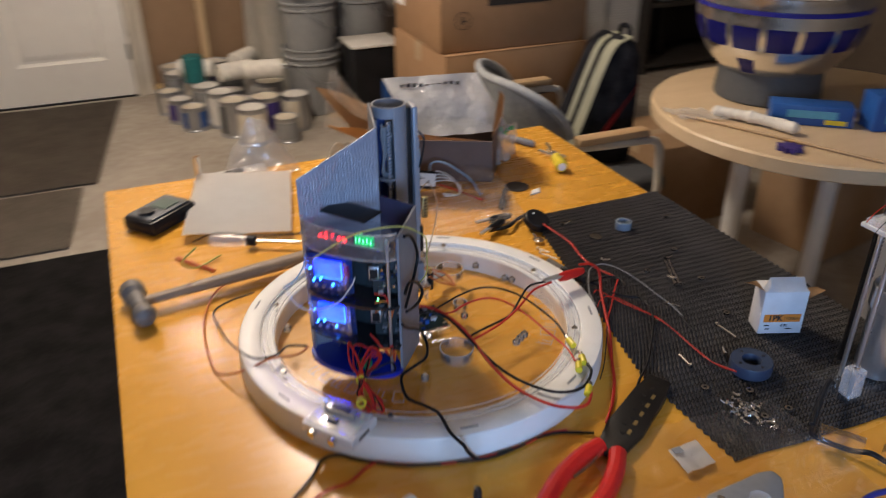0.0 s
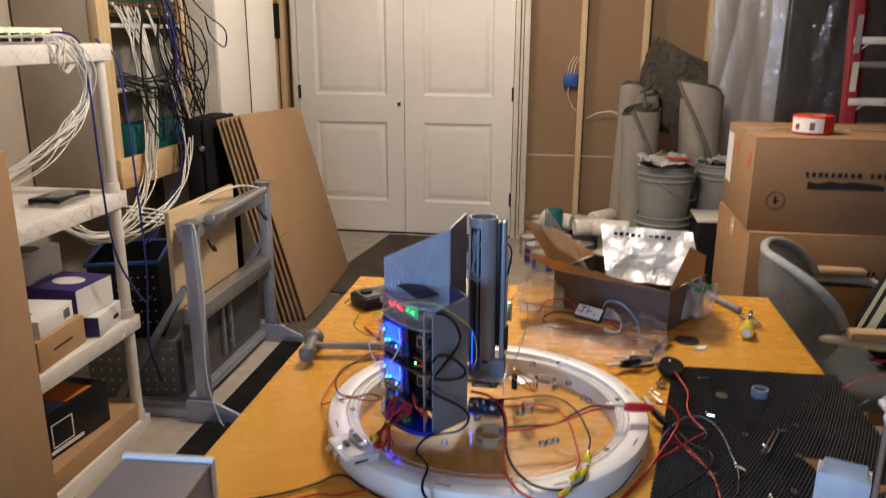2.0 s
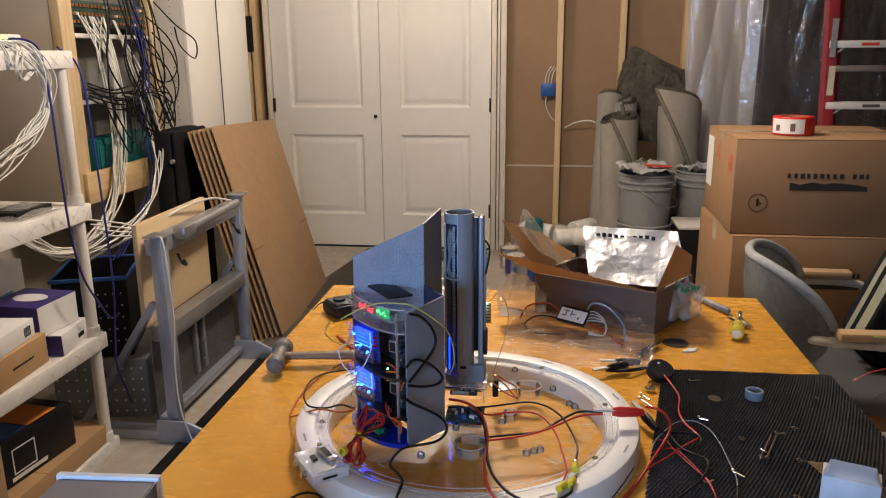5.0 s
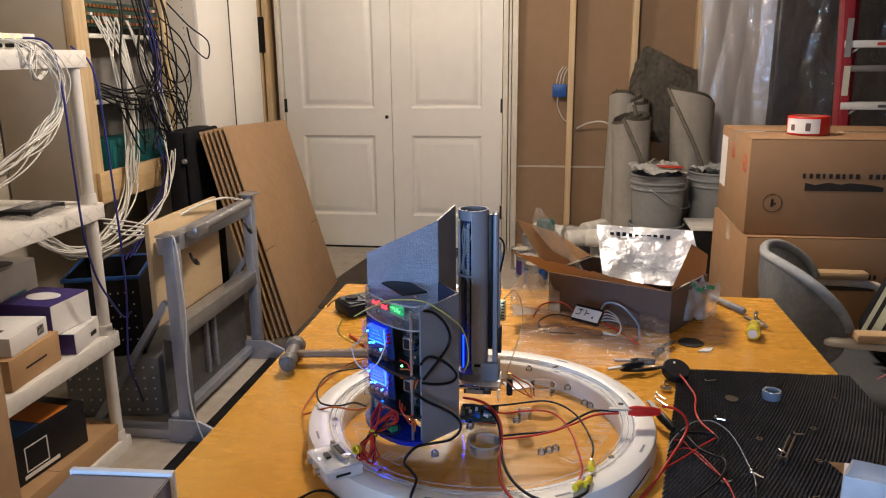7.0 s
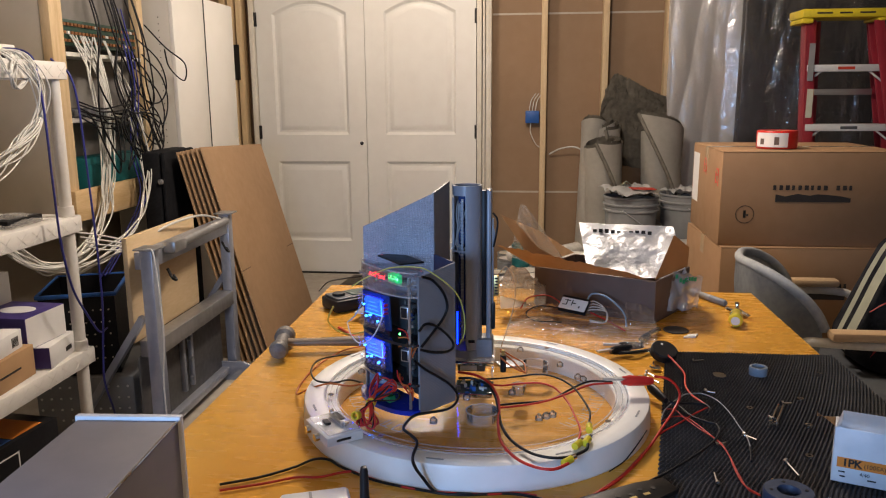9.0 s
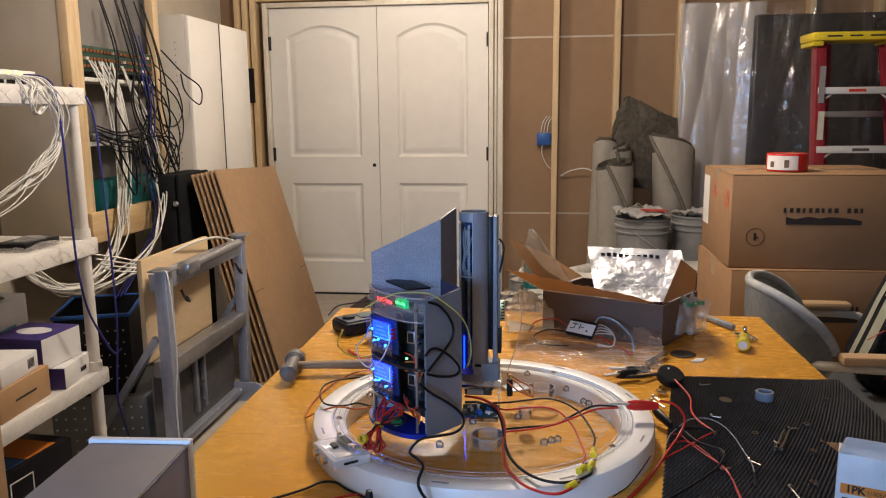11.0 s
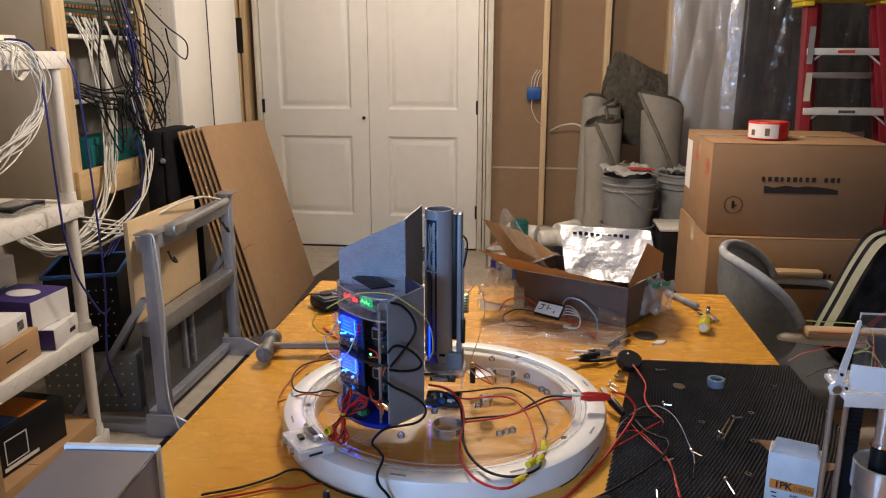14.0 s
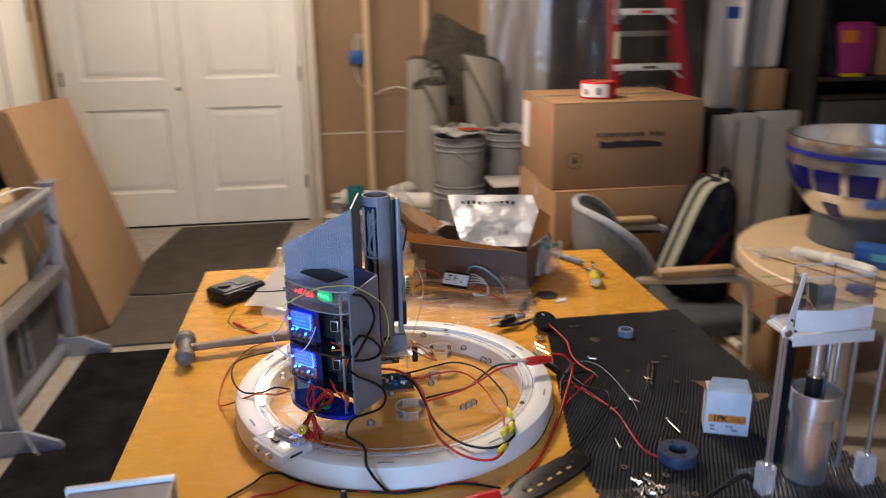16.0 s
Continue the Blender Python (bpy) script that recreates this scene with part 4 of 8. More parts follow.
t, w, d, h = shelf_box("small black electronic device in a plastic bag", -0.83, 2.16, 0.8645, -0.73, 2.32, 0.885, "black_plastic", 0, "electronic_device")
part("top_plate", box(-w * 0.8, -d * 0.8, h, w * 0.8, d * 0.8, h + 0.002), "dark_grey", t)

# open-mesh crates on the floor behind the frame
def crate(m, label):
    t = thing("mesh_crate", label, "crate", m)
    for nm, a in (("side", (0.002, -0.16, 0.0, 0.006, 0.16, 0.30)), ("side", (-0.246, -0.16, 0.0, -0.242, 0.16, 0.30)), ("end", (-0.242, -0.16, 0.0, 0.002, -0.156, 0.30)), ("end", (-0.242, 0.156, 0.0, 0.002, 0.16, 0.30)), ("bottom", (-0.242, -0.156, 0.0, 0.002, 0.156, 0.004))):
        part(nm, box(*a), "black_plastic", t)
    # Pale discs on the end wall paint light seen through the mesh.
    for k in range(9):
        for q in range(5):
            part("hole", cyl(0.0036, 0, 0.0012, 6, pose(-0.225 + 0.026 * k, -0.1602, 0.06 + 0.045 * q, 90)), "seam", t)
    for a in ((-0.255, -0.168, 0.014, -0.158), (-0.255, 0.158, 0.014, 0.168), (-0.255, -0.158, -0.245, 0.158), (0.004, -0.158, 0.014, 0.158)):
        part("rim", box(a[0], a[1], 0.29, a[2], a[3], 0.305, 0.003), "blue", t, "blue rim")
    return t


crate(pose(-0.80, 2.84, 0.24, 0, 0, 20), "black perforated crate with a blue rim on another crate")
t = thing("mesh_crate", "grey perforated basket full of clutter", "crate", pose(-0.86, 2.82, 0.0, 0, 0, 10))
part("body", box(-0.2, -0.18, 0, 0.15, 0.18, 0.236, 0.01), "bucket_grey", t)
# White discs paint the lit floor that shows through the perforations.
for k in range(10):
    for q in range(5):
        part("hole", cyl(0.0048, 0, 0.0012, 6, pose(-0.18 + 0.034 * k, -0.1802, 0.03 + 0.042 * q, 90)), "paper", t)

# tall carton by the shelves with a wheel print
t = thing("tall_carton", "tall brown carton with a printed wheel", "box", pose(-0.47, 1.35, 0, 0, 0, 8))
part("body", box(-0.16, -0.2, 0, 0.145, 0.13, 1.14, 0.004), "kraft", t)
wheel = lathe([(0.10, 0), (0.13, 0), (0.13, 0.0008), (0.10, 0.0008), (0.10, 0)], 40, pose(0.02, -0.2008, 0.52, 90))
part("wheel_print", wheel, "ink", t, "black printed wheel")

# wall socket and its cables
s_ = thing("socket_box", "blue plastic electrical box on the stud wall", "socket", pose(0.762, 5.36, 1.075))
part("box", box(-0.045, -0.03, -0.04, 0.045, 0.038, 0.04, 0.004), "blue", s_)
for x in (-0.02, 0.0, 0.02):
    part("wire", tube([(x, 0.0, 0.038), (x + 0.004, 0.0, 0.07), (x + 0.014, 0.015, 0.11), (x + 0.040, 0.03, 0.15)], 0.003), "wire_white", s_)
part("wire", tube([(-0.01, -0.02, -0.04), (-0.01, -0.02, -0.10), (0.02, -0.01, -0.17), (0.05, 0.0, -0.20)], 0.003), "wire_white", s_)
cable("power_cable", [(0.88, 5.36, 0.83), (0.95, 5.3, 0.87), (1.05, 5.28, 0.88), (1.15, 5.2, 0.82)], 0.005, "wire_white", "white power cable drooping by the studs")

# buckets
def bucket(m, label):
    t = thing("bucket", label, "bucket", m, "grey buckets")
    prof = [(0, 0), (0.128, 0), (0.132, 0.006), (0.146, 0.28), (0.155, 0.285), (0.155, 0.292), (0.148, 0.296), (0.149, 0.315), (0.158, 0.319), (0.158, 0.326), (0.150, 0.33), (0.151, 0.355), (0.158, 0.36), (0.158, 0.367),
            (0.150, 0.37), (0.146, 0.366), (0.126, 0.01), (0, 0.01)]
    part("pail", lathe(prof, 40), "bucket_grey", t)
    part("handle", tube([(0.158, 0, 0.30), (0.16, -0.07, 0.24), (0.10, -0.15, 0.20), (-0.02, -0.175, 0.19), (-0.12, -0.13, 0.21), (-0.158, 0, 0.30)], 0.003), "steel", t)
    return t


for x, y in ((1.325, 4.62), (1.66, 4.74)):
    bucket(pose(x, y, 0.0, 0, 0, 30 * x), "grey plastic bucket carrying another bucket")
    bucket(pose(x, y, 0.285, 0, 0, 50 * x), "grey plastic bucket full of rags and paper")
def rag(m, s, mat, label):
    bm = sheet(14, 14, lambda u, v: ((u - 0.5) * s, (v - 0.5) * s, 0.02 + 0.035 * wob(u * 4 + s, v * 4) + 0.02 * wob(u * 9, v * 9, s)), 0.003)
    return solo("rag", bm, mat, label, "rag", m)


rag(pose(1.325, 4.62, 0.65), 0.23, "carpet_pile", "brown rag stuffed in a bucket")
rag(pose(1.30, 4.56, 0.675, 3, 0, 12), 0.27, "paper", "crumpled paper on a bucket rim")
b = box(-0.07, -0.03, 0, 0.07, 0.03, 0.003, 0.0, pose(1.37, 4.50, 0.705, 4, 3, 15))
solo("leaflet", b, "red_print", "small red leaflet on the bucket's papers", "paper")
rag(pose(1.66, 4.74, 0.65, 0, 0, 40), 0.24, "paper", "crumpled white paper in a bucket")
bm = sheet(8, 8, lambda u, v: (-0.035 + 0.07 * u, -0.02 + 0.04 * v, 0.03 * (1 - abs(2 * u - 1)) + 0.01 * wob(u * 5, v * 5)), 0.006)
solo("foam_scrap", bm, "cream_cloth", "cream foam scrap on the rags", "scrap", pose(1.30, 4.66, 0.70))

# black bin with a white lid beside the buckets
t = thing("storage_bin", "black bin with a white lid beside the buckets", "bin", pose(1.60, 4.40, 0))
part("body", box(-0.13, -0.12, 0, 0.13, 0.12, 0.40, 0.012), "black_plastic", t)
part("lid", box(-0.14, -0.13, 0.401, 0.14, 0.13, 0.42, 0.008), "white_plastic", t, "white lid")
part("label", box(0.02, -0.1208, 0.12, 0.09, -0.12, 0.22), "blue", t)

# rolled carpet offcuts
def carpet_roll(x, y, r, h, tilt, turns, label, peak=0.0, flare=0.0, start=0.0, shear=0.0):
    """A loose spiral on end; its outer end may stand higher, and its mouth flare."""
    n = 76
    def shape(u, v):
        a = radians(start + shear * (1 - v) * (1 - u)) + u * turns * 6.283
        rr = r * (1 - 0.45 * u) * (1 + flare * v * v) + 0.008 * wob(v * 3, u * 4, x)
        top = h + peak * max(0.0, 1 - 3.2 * u) + 0.022 * math.sin(a * 1.3 + x * 9)
        return (rr * math.cos(a), rr * math.sin(a), top * v)
    t = thing("carpet_roll", label, "carpet", pose(x, y, 0, *tilt), "rolled carpets")
    part("backing", sheet(n, 12, shape, 0.004), "carpet_back", t, smooth=60)
    def pile(u, v):
        p = Vector(shape(u, v))
        k = 1 - 0.012 / max(0.02, math.hypot(p.x, p.y))
        fray = (0.018 + 0.012 * wob(u * 120, 1)) if v > 0.99 else 0.0
        return (p.x * k, p.y * k, p.z + fray)
    part("carpet_face", sheet(n * 2, 12, pile, -0.022), "carpet_pile", t, "dark grey-brown pile", smooth=60)
    edge = [Vector(shape(0.0, 1 - 0.9 * k / 16)) for k in range(17)]
    part("frayed_edge", tube([p * 1.0 + Vector((0.004 * wob(k * 3, 1), 0.004 * wob(k * 3, 2), 0)) for k, p in enumerate(edge)], 0.0115, 7, 4), "carpet_pile", t, "dark frayed pile edge")


carpet_roll(1.205, 4.86, 0.114, 0.93, (0, -2, 0), 1.5, "wide rolled carpet offcut with pale backing, flap open", 0.03, 0.18, 250, 200)
carpet_roll(1.115, 5.10, 0.085, 1.06, (2, -2, 80), 1.7, "rolled carpet offcut behind another roll", start=20)
carpet_roll(1.235, 5.07, 0.098, 1.03, (0, -2, 20), 1.6, "rolled carpet offcut with a dark pile mouth", 0.0, 0.10, 250, 120)
carpet_roll(1.535, 4.93, 0.138, 0.985, (0, -1, 0), 1.35, "broad carpet roll whose outer corner stands up", 0.13, 0.14, 212, 210)
def drape(u, v):
    """Pile side out, folded over the rolls, its top falling to one side."""
    top = 1.372 - 0.245 * u - 0.16 * u ** 8 + 0.012 * math.sin(9 * u) - 0.22 * max(0.0, 1 - u * 7) ** 1.6
    low = 0.80 - 0.10 * u
    z = low + (top - low) * v
    return (1.155 + 0.665 * u + 0.04 * (1 - u) * v, 5.16 - 0.03 * math.sin(3.1 * v) + 0.04 * wob(u * 4, v * 4) + 0.05 * v, z)
bm = sheet(70, 40, lambda u, v: tuple(Vector(drape(u, v)) + 0.011 * Vector((wob(u * 60, v * 50), wob(u * 60, v * 50, 5), wob(u * 60, v * 50, 9)))), 0.035)
solo("carpet_offcut", bm, "carpet_pile", "shaggy grey-brown carpet draped over the rolls", "carpet", group="rolled carpets", smooth=60)

# paint cans
random.seed(21)
CANS = [(0.626, 5.037), (0.552, 4.886), (0.594, 4.712), (0.648, 4.545), (0.80, 4.553), (0.838, 4.38), (0.902, 4.216), (1.065, 4.179), (1.157, 4.353), (1.003, 4.375), (0.888, 4.766), (1.080, 4.66), (0.97, 4.57), (1.01, 5.03), (0.74, 4.70), (0.72, 4.88), (0.80, 5.05), (0.90, 4.93), (1.05, 4.84), (0.62, 5.20), (0.86, 5.22), (1.06, 5.20)]
tints = ["bucket_grey", "casing", "purple_box", "bucket_grey", "white_plastic", "dark_grey", "casing"]
for i, (x, y) in enumerate(CANS):
    hgt = random.choice((0.19, 0.19, 0.185, 0.13))
    r = 0.078 if hgt > 0.15 else 0.066
    mt = "blue" if i == 3 else tints[i % 7]
    t = thing("paint_can", "blue and white paint can on the floor" if i == 3 else "used paint can with a spattered lid", "paint can", pose(x, y, 0, 0, 0, random.uniform(0, 360)), "paint cans")
    can_ = part("body", lathe([(0, 0), (r, 0), (r, 0.006), (r - 0.003, 0.01), (r - 0.003, hgt - 0.012), (r, hgt - 0.008), (r, hgt), (r - 0.008, hgt), (r - 0.01, hgt - 0.006), (0, hgt - 0.006)], 26), "steel", t)
    part("label", lathe([(r - 0.0026, 0.02), (r - 0.0018, 0.02), (r - 0.0018, hgt - 0.025), (r - 0.0026, hgt - 0.025)], 22, arc=300), mt, can_)
    part("lid", cyl(r - 0.012, hgt - 0.006, hgt - 0.002, 24), "casing" if i % 2 else "white_plastic", can_)
t = thing("paint_can", "teal can standing on other cans", "paint can", pose(0.70, 4.80, 0.192), "paint cans")
part("body", lathe([(0, 0), (0.055, 0), (0.055, 0.13), (0.05, 0.135), (0, 0.135)], 24), "teal", t)
part("lid", cyl(0.048, 0.135, 0.14, 24), "teal", t)
for x, y, z, a in ((0.92, 4.72, 0.195, 15), (0.72, 4.86, 0.195, -25), (1.0, 4.98, 0.195, 50), (1.03, 4.50, 0.245, -10)):
    b = lathe([(0, -0.10), (0.045, -0.10), (0.05, -0.09), (0.05, 0.09), (0.045, 0.10), (0, 0.10)], 18, pose(0, 0, 0.05, 0, 90, 0))
    t = thing("paint_roller", "used white paint roller lying on the cans", "paint roller", pose(x, y, z, 0, 0, a), "paint rollers")
    part("sleeve", b, "foam_white", t)
    part("frame", tube([(0.10, 0, 0.05), (0.13, 0, 0.05), (0.13, 0.06, 0.05), (0.0, 0.08, 0.045), (0.0, 0.20, 0.04)], 0.004), "steel", t)

# black foam slab wrapped in clear film
t = thing("wrapped_slab", "tall black slab wrapped in shiny clear plastic", "packaging", pose(0, 0, 0))
part("slab", box(1.98, 4.98, 0.0, 2.98, 5.12, 1.80, 0.02), "black_foam", t)
def wrap(u, v):
    """Clear film pulled round the slab, with a few long creases and slack pleats."""
    crease = 0.030 * wob(u * 5 + v * 0.8, v * 1.4) + 0.022 * abs(wob(u * 9 - v * 2.2, v * 2.6, 4)) + 0.010 * abs(wob(u * 17 + v * 5, v * 7, 8)) + 0.003 * wob(u * 44, v * 21)
    return (1.95 + 1.09 * u, 4.93 - crease - 0.02 * math.sin(u * 3.1), 1.86 * v + 0.02 * wob(u * 12, 3))
part("film", sheet(170, 50, wrap), "film", t, "clear crumpled plastic film", smooth=180)
def loose(u, v, k):
    """A wide slack sheet hung beside the slab, in long slanting folds."""
    fold = 0.045 * wob(u * 1.5 + v * 0.7, v * 0.9, k) + 0.026 * abs(wob(u * 2.9 - v * 1.2, v * 1.1, k + 3)) + 0.008 * wob(u * 6 + v * 3, v * 4, k)
    return (1.60 + 0.45 * u + 0.02 * wob(v * 5, k) - 0.03 * v * (1 - u), 5.04 + 0.05 * k - fold, 0.10 + 1.78 * v)
for k in (0, 1):
    part("loose_film", sheet(80, 60, lambda u, v: loose(u, v, k)), "film_roll", t, "milky slack plastic film", smooth=180)

# stepladder
lad = thing("stepladder", "red fibreglass stepladder with yellow top and metal steps", "ladder", pose(0, 0, 0))
TOPZ = 1.57
l0, l1 = Vector((2.098, 4.32, TOPZ)), Vector((2.448, 4.30, TOPZ))
f0, f1 = Vector((2.105, 4.12, 0)), Vector((2.690, 4.10, 0))


def rail(a, b, s=1):
    """A channel with its web to the outside."""
    z = (b - a).normalized()
    y = z.cross(Vector((1, 0, 0))).normalized()
    x = y.cross(z)
    m = Matrix.Translation(a) @ Matrix((x, y, z)).transposed().to_4x4()
    h = (b - a).length
    bm = box(-0.004, -0.038, 0, 0.004, 0.038, h, 0.001, m)
    box(0.004 * s, -0.038, 0, 0.044 * s, -0.032, h, 0.001, m, bm)
    box(0.004 * s, 0.032, 0, 0.044 * s, 0.038, h, 0.001, m, bm)
    return bm


part("front_rail", rail(f0, l0), "red_fibre", lad)
part("front_rail", rail(f1, l1, -1), "red_fibre", lad)
part("rear_rail", rail(Vector((2.15, 4.27, 0.06)), Vector((2.155, 4.42, TOPZ))), "red_fibre", lad)
part("rear_rail", rail(Vector((2.66, 4.24, 0.06)), Vector((2.475, 4.38, TOPZ)), -1), "red_fibre", lad)
cap_ = part("top_cap", box(2.062, 4.245, TOPZ + 0.012, 2.462, 4.45, TOPZ + 0.055, 0.010), "yellow_plastic", lad, "yellow plastic top")
part("cap_skirt", box(2.066, 4.255, TOPZ - 0.012, 2.120, 4.44, TOPZ + 0.0115, 0.006), "yellow_plastic", cap_)
part("cap_skirt", box(2.424, 4.255, TOPZ - 0.004, 2.458, 4.44, TOPZ + 0.0115, 0.006), "yellow_plastic", cap_)
for x, w_ in ((2.165, 0.036), (2.265, 0.030), (2.365, 0.036)):
    part("cap_mark", box(x - w_, 4.2440, TOPZ + 0.030, x + w_, 4.2448, TOPZ + 0.038), "ink", cap_)
for k, z in enumerate((0.46, 0.76, 1.062, 1.352)):
    q = z / TOPZ
    a, b_ = f0.lerp(l0, q), f1.lerp(l1, q)
    bm = box(a.x + 0.006, a.y - 0.046, z - 0.028, b_.x - 0.006, a.y + 0.04, z + 0.006, 0.003)
    step_ = part("step", bm, "pale_alu", lad)
    part("step_label", box((a.x + b_.x) / 2 - 0.04, a.y - 0.0472, z - 0.018, (a.x + b_.x) / 2 + 0.04, a.y - 0.0462, z - 0.004), "dark_grey" if k % 2 == 0 else "red_print", step_)
    for s in (a.x + 0.035, b_.x - 0.035):
        d = 0.05 if s < 2.3 else -0.05
        part("gusset", tube([(s - d * 0.4, a.y - 0.03, z - 0.075), (s + d, a.y - 0.03, z - 0.02)], 0.006, 4), "pale_alu", step_)
part("sticker", box(2.104, 4.218, 1.10, 2.134, 4.2185, 1.24, m=pose(0, 0, 0)), "cream_cloth", lad, "cream warning sticker")
part("sticker", box(2.104, 4.236, 1.28, 2.132, 4.2365, 1.46), "bucket_grey", lad, "grey printed sticker")
for z in (0.91, 1.21):
    part("rear_brace", box(2.15, 4.33 + 0.03 * (z - 0.9), z, 2.46, 4.335 + 0.03 * (z - 0.9), z + 0.03, 0.002), "alu", lad)

# armchair with a backpack
ch = thing("armchair", "grey woven armchair with beech armrests on a cream tube frame", "chair", pose(0, 0, 0))
def shell(u, v):
    """A round tub: wide dish bowed round the sitter, leaning back, its ends rounded off."""
    a = (2 * u - 1) * 0.995
    th = a * math.pi / 2
    full = max(0.004, 1 - abs(a) ** 2.6) ** 0.5
    z = 0.605 + (0.152 * v - 0.135 * (1 - v)) * full
    z += 0.016 * math.sin(math.pi * max(0.0, -a)) * v
    bulge = 0.022 * math.sin(math.pi * v) * full
    lean = 0.20 * (0.757 - z)
    c, n = math.cos(th), math.sin(th)
    return (1.338 + lean + 0.165 * (1 - c) + 0.035 * n - bulge * c, 2.43 + (0.262 - 0.4 * lean + bulge) * n, z)
part("backrest", sheet(48, 18, shell, 0.022), "chair_cloth", ch, smooth=60)
part("rim", tube([Vector(shell(0.5 + 0.5 * math.sin(math.pi * k / 48), 1.0)) + Vector((0.009, 0, -0.004)) for k in range(-24, 25)], 0.0135, 10, 1), "chair_cloth", ch, "rolled cloth rim", smooth=60)
part("seat", box(1.42, 2.20, 0.36, 1.90, 2.68, 0.43, 0.03, seg=3), "dark_grey", ch, "dark grey seat cushion")
for y in (2.14, 2.72):
    part("armrest", box(1.50, y - 0.022, 0.605, 1.74, y + 0.025, 0.63, 0.009), "beech", ch, "beech armrest pad")
    part("tube_frame", tube([(1.45, y + (0.10 if y < 2.4 else -0.10), 0.575), (1.47, y + (0.03 if y < 2.4 else -0.03), 0.590), (1.60, y, 0.592), (1.74, y, 0.588), (1.785, y, 0.57), (1.80, y, 0.50), (1.815, y, 0.20), (1.80, y, 0.04), (1.75, y, 0.016), (1.40, y, 0.016)], 0.0125, 12), "cream_metal", ch)
part("seat_bar", tube([(1.79, 2.14, 0.36), (1.79, 2.72, 0.36)], 0.0125, 12), "cream_metal", ch)

bag = thing("backpack", "black backpack with cream and red stripes on the chair", "backpack", pose(1.73, 2.47, 0.432, 0, 24, 0))
bm = box(-0.10, -0.13, 0, 0.10, 0.13, 0.40, 0.065, seg=5)
bmesh.ops.subdivide_edges(bm, edges=bm.edges[:], cuts=1, use_grid_fill=True)
for v in bm.verts:
    q = (v.co.x + 0.10) / 0.20
    v.co.x = -0.10 + q * (0.25 - 0.42 * v.co.z) + 0.012 * wob(v.co.x * 12, v.co.y * 12, v.co.z * 12)
    v.co.y *= 1 - 0.22 * (v.co.z / 0.40) ** 2
part("body", bm, "black_cloth", bag, smooth=60)
for y0, w_ in ((-0.088, 0.048), (-0.026, 0.026)):
    line = [(-0.112, y0, 0.02), (-0.118, y0, 0.14), (-0.122, y0 + 0.005, 0.26), (-0.11, y0 + 0.015, 0.35), (-0.055, y0 + 0.03, 0.40)]
    pts = glide(line, 8)
    def strap(u, v, pts=pts, w_=w_):
        p = pts[min(int(round(u * (len(pts) - 1))), len(pts) - 1)]
        return (p.x - 0.008, p.y + (v - 0.5) * w_, p.z + 0.008)
    part("strap", sheet(32, 4, strap, 0.012), "cream_cloth", bag, "quilted cream strap")
bm = sheet(20, 3, lambda u, v: (-0.06 + 0.07 * u, -0.131 * (1 - 0.22 * ((0.06 + 0.24 * u) / 0.40) ** 2) - 0.003, 0.04 + 0.24 * u + 0.07 * v * (1.15 - u)), 0.004)
part("red_stripe", bm, "red_cloth", bag, "red side stripe")
part("grab_loop", tube([(-0.03, -0.03, 0.39), (-0.045, -0.02, 0.43), (-0.045, 0.02, 0.43), (-0.03, 0.03, 0.39)], 0.008), "black_cloth", bag)

# things on the round table
RZ = 0.718
dm = thing("metal_dome", "upturned silver dome with deep blue panels on a grey stand", "dome", pose(2.07, 2.04, RZ))
part("stand", lathe([(0.11, 0), (0.145, 0), (0.148, 0.004), (0.142, 0.085), (0.138, 0.09), (0.11, 0.09), (0.11, 0)], 48), "dark_grey", dm, "dark grey ring stand")
prof = [(0.10, 0.05)] + [(0.228 * math.cos(radians(a)), 0.262 - 0.228 * math.sin(radians(a))) for a in range(78, -1, -6)][3:] + [(0.232, 0.275), (0.232, 0.302), (0.222, 0.302), (0.222, 0.262)]
prof += [(0.22 * math.cos(radians(a)), 0.262 - 0.22 * math.sin(radians(a))) for a in range(6, 61, 9)]
part("bowl", lathe(prof, 64), "silver", dm, smooth=40)
def dome_patch(a0, a1, e0, e1, r=0.2295):
    return sheet(10, 4, lambda u, v: (r * math.cos(radians(e0 + (e1 - e0) * v)) * math.cos(radians(a0 + (a1 - a0) * u)), r * math.cos(radians(e0 + (e1 - e0) * v)) * math.sin(radians(a0 + (a1 - a0) * u)), 0.262 - r * math.sin(radians(e0 + (e1 - e0) * v))), 0.0015)
for a in range(0, 360, 24):
    part("blue_panel", dome_patch(a + 2, a + 21, 9, 25), "dome_blue", dm)
part("blue_band", lathe([(0.2325, 0.260), (0.234, 0.260), (0.234, 0.271), (0.2325, 0.271)], 64), "dome_blue", dm)
for a, e in ((196, 34), (330, 36)):
    part("blue_panel", dome_patch(a, a + 14, e, e + 14), "dome_blue", dm)
for k, (x, y, rz, w_) in enumerate(((1.99, 1.80, -38, 0.20), (2.16, 1.68, -20, 0.16))):
    t = thing("product_box", "small dark blue product box on the round table", "box", pose(x, y, RZ, 0, 0, rz), "blue boxes")
    part("body", box(-w_ / 2, -0.035, 0, w_ / 2, 0.035, 0.052 + 0.04 * k, 0.002), "blue", t)
    part("label", box(-w_ * 0.3, -0.0358, 0.02, w_ * 0.3, -0.035, 0.04), "sky_blue", t)
    part("print_bar", box(w_ * 0.16, -0.0364, 0.006, w_ * 0.42, -0.0355, 0.018), "yellow_plastic", t)
t = thing("foam_piece", "twisted white foam packing piece on the round table", "foam", pose(0, 0, 0))
bm = bmesh.new()
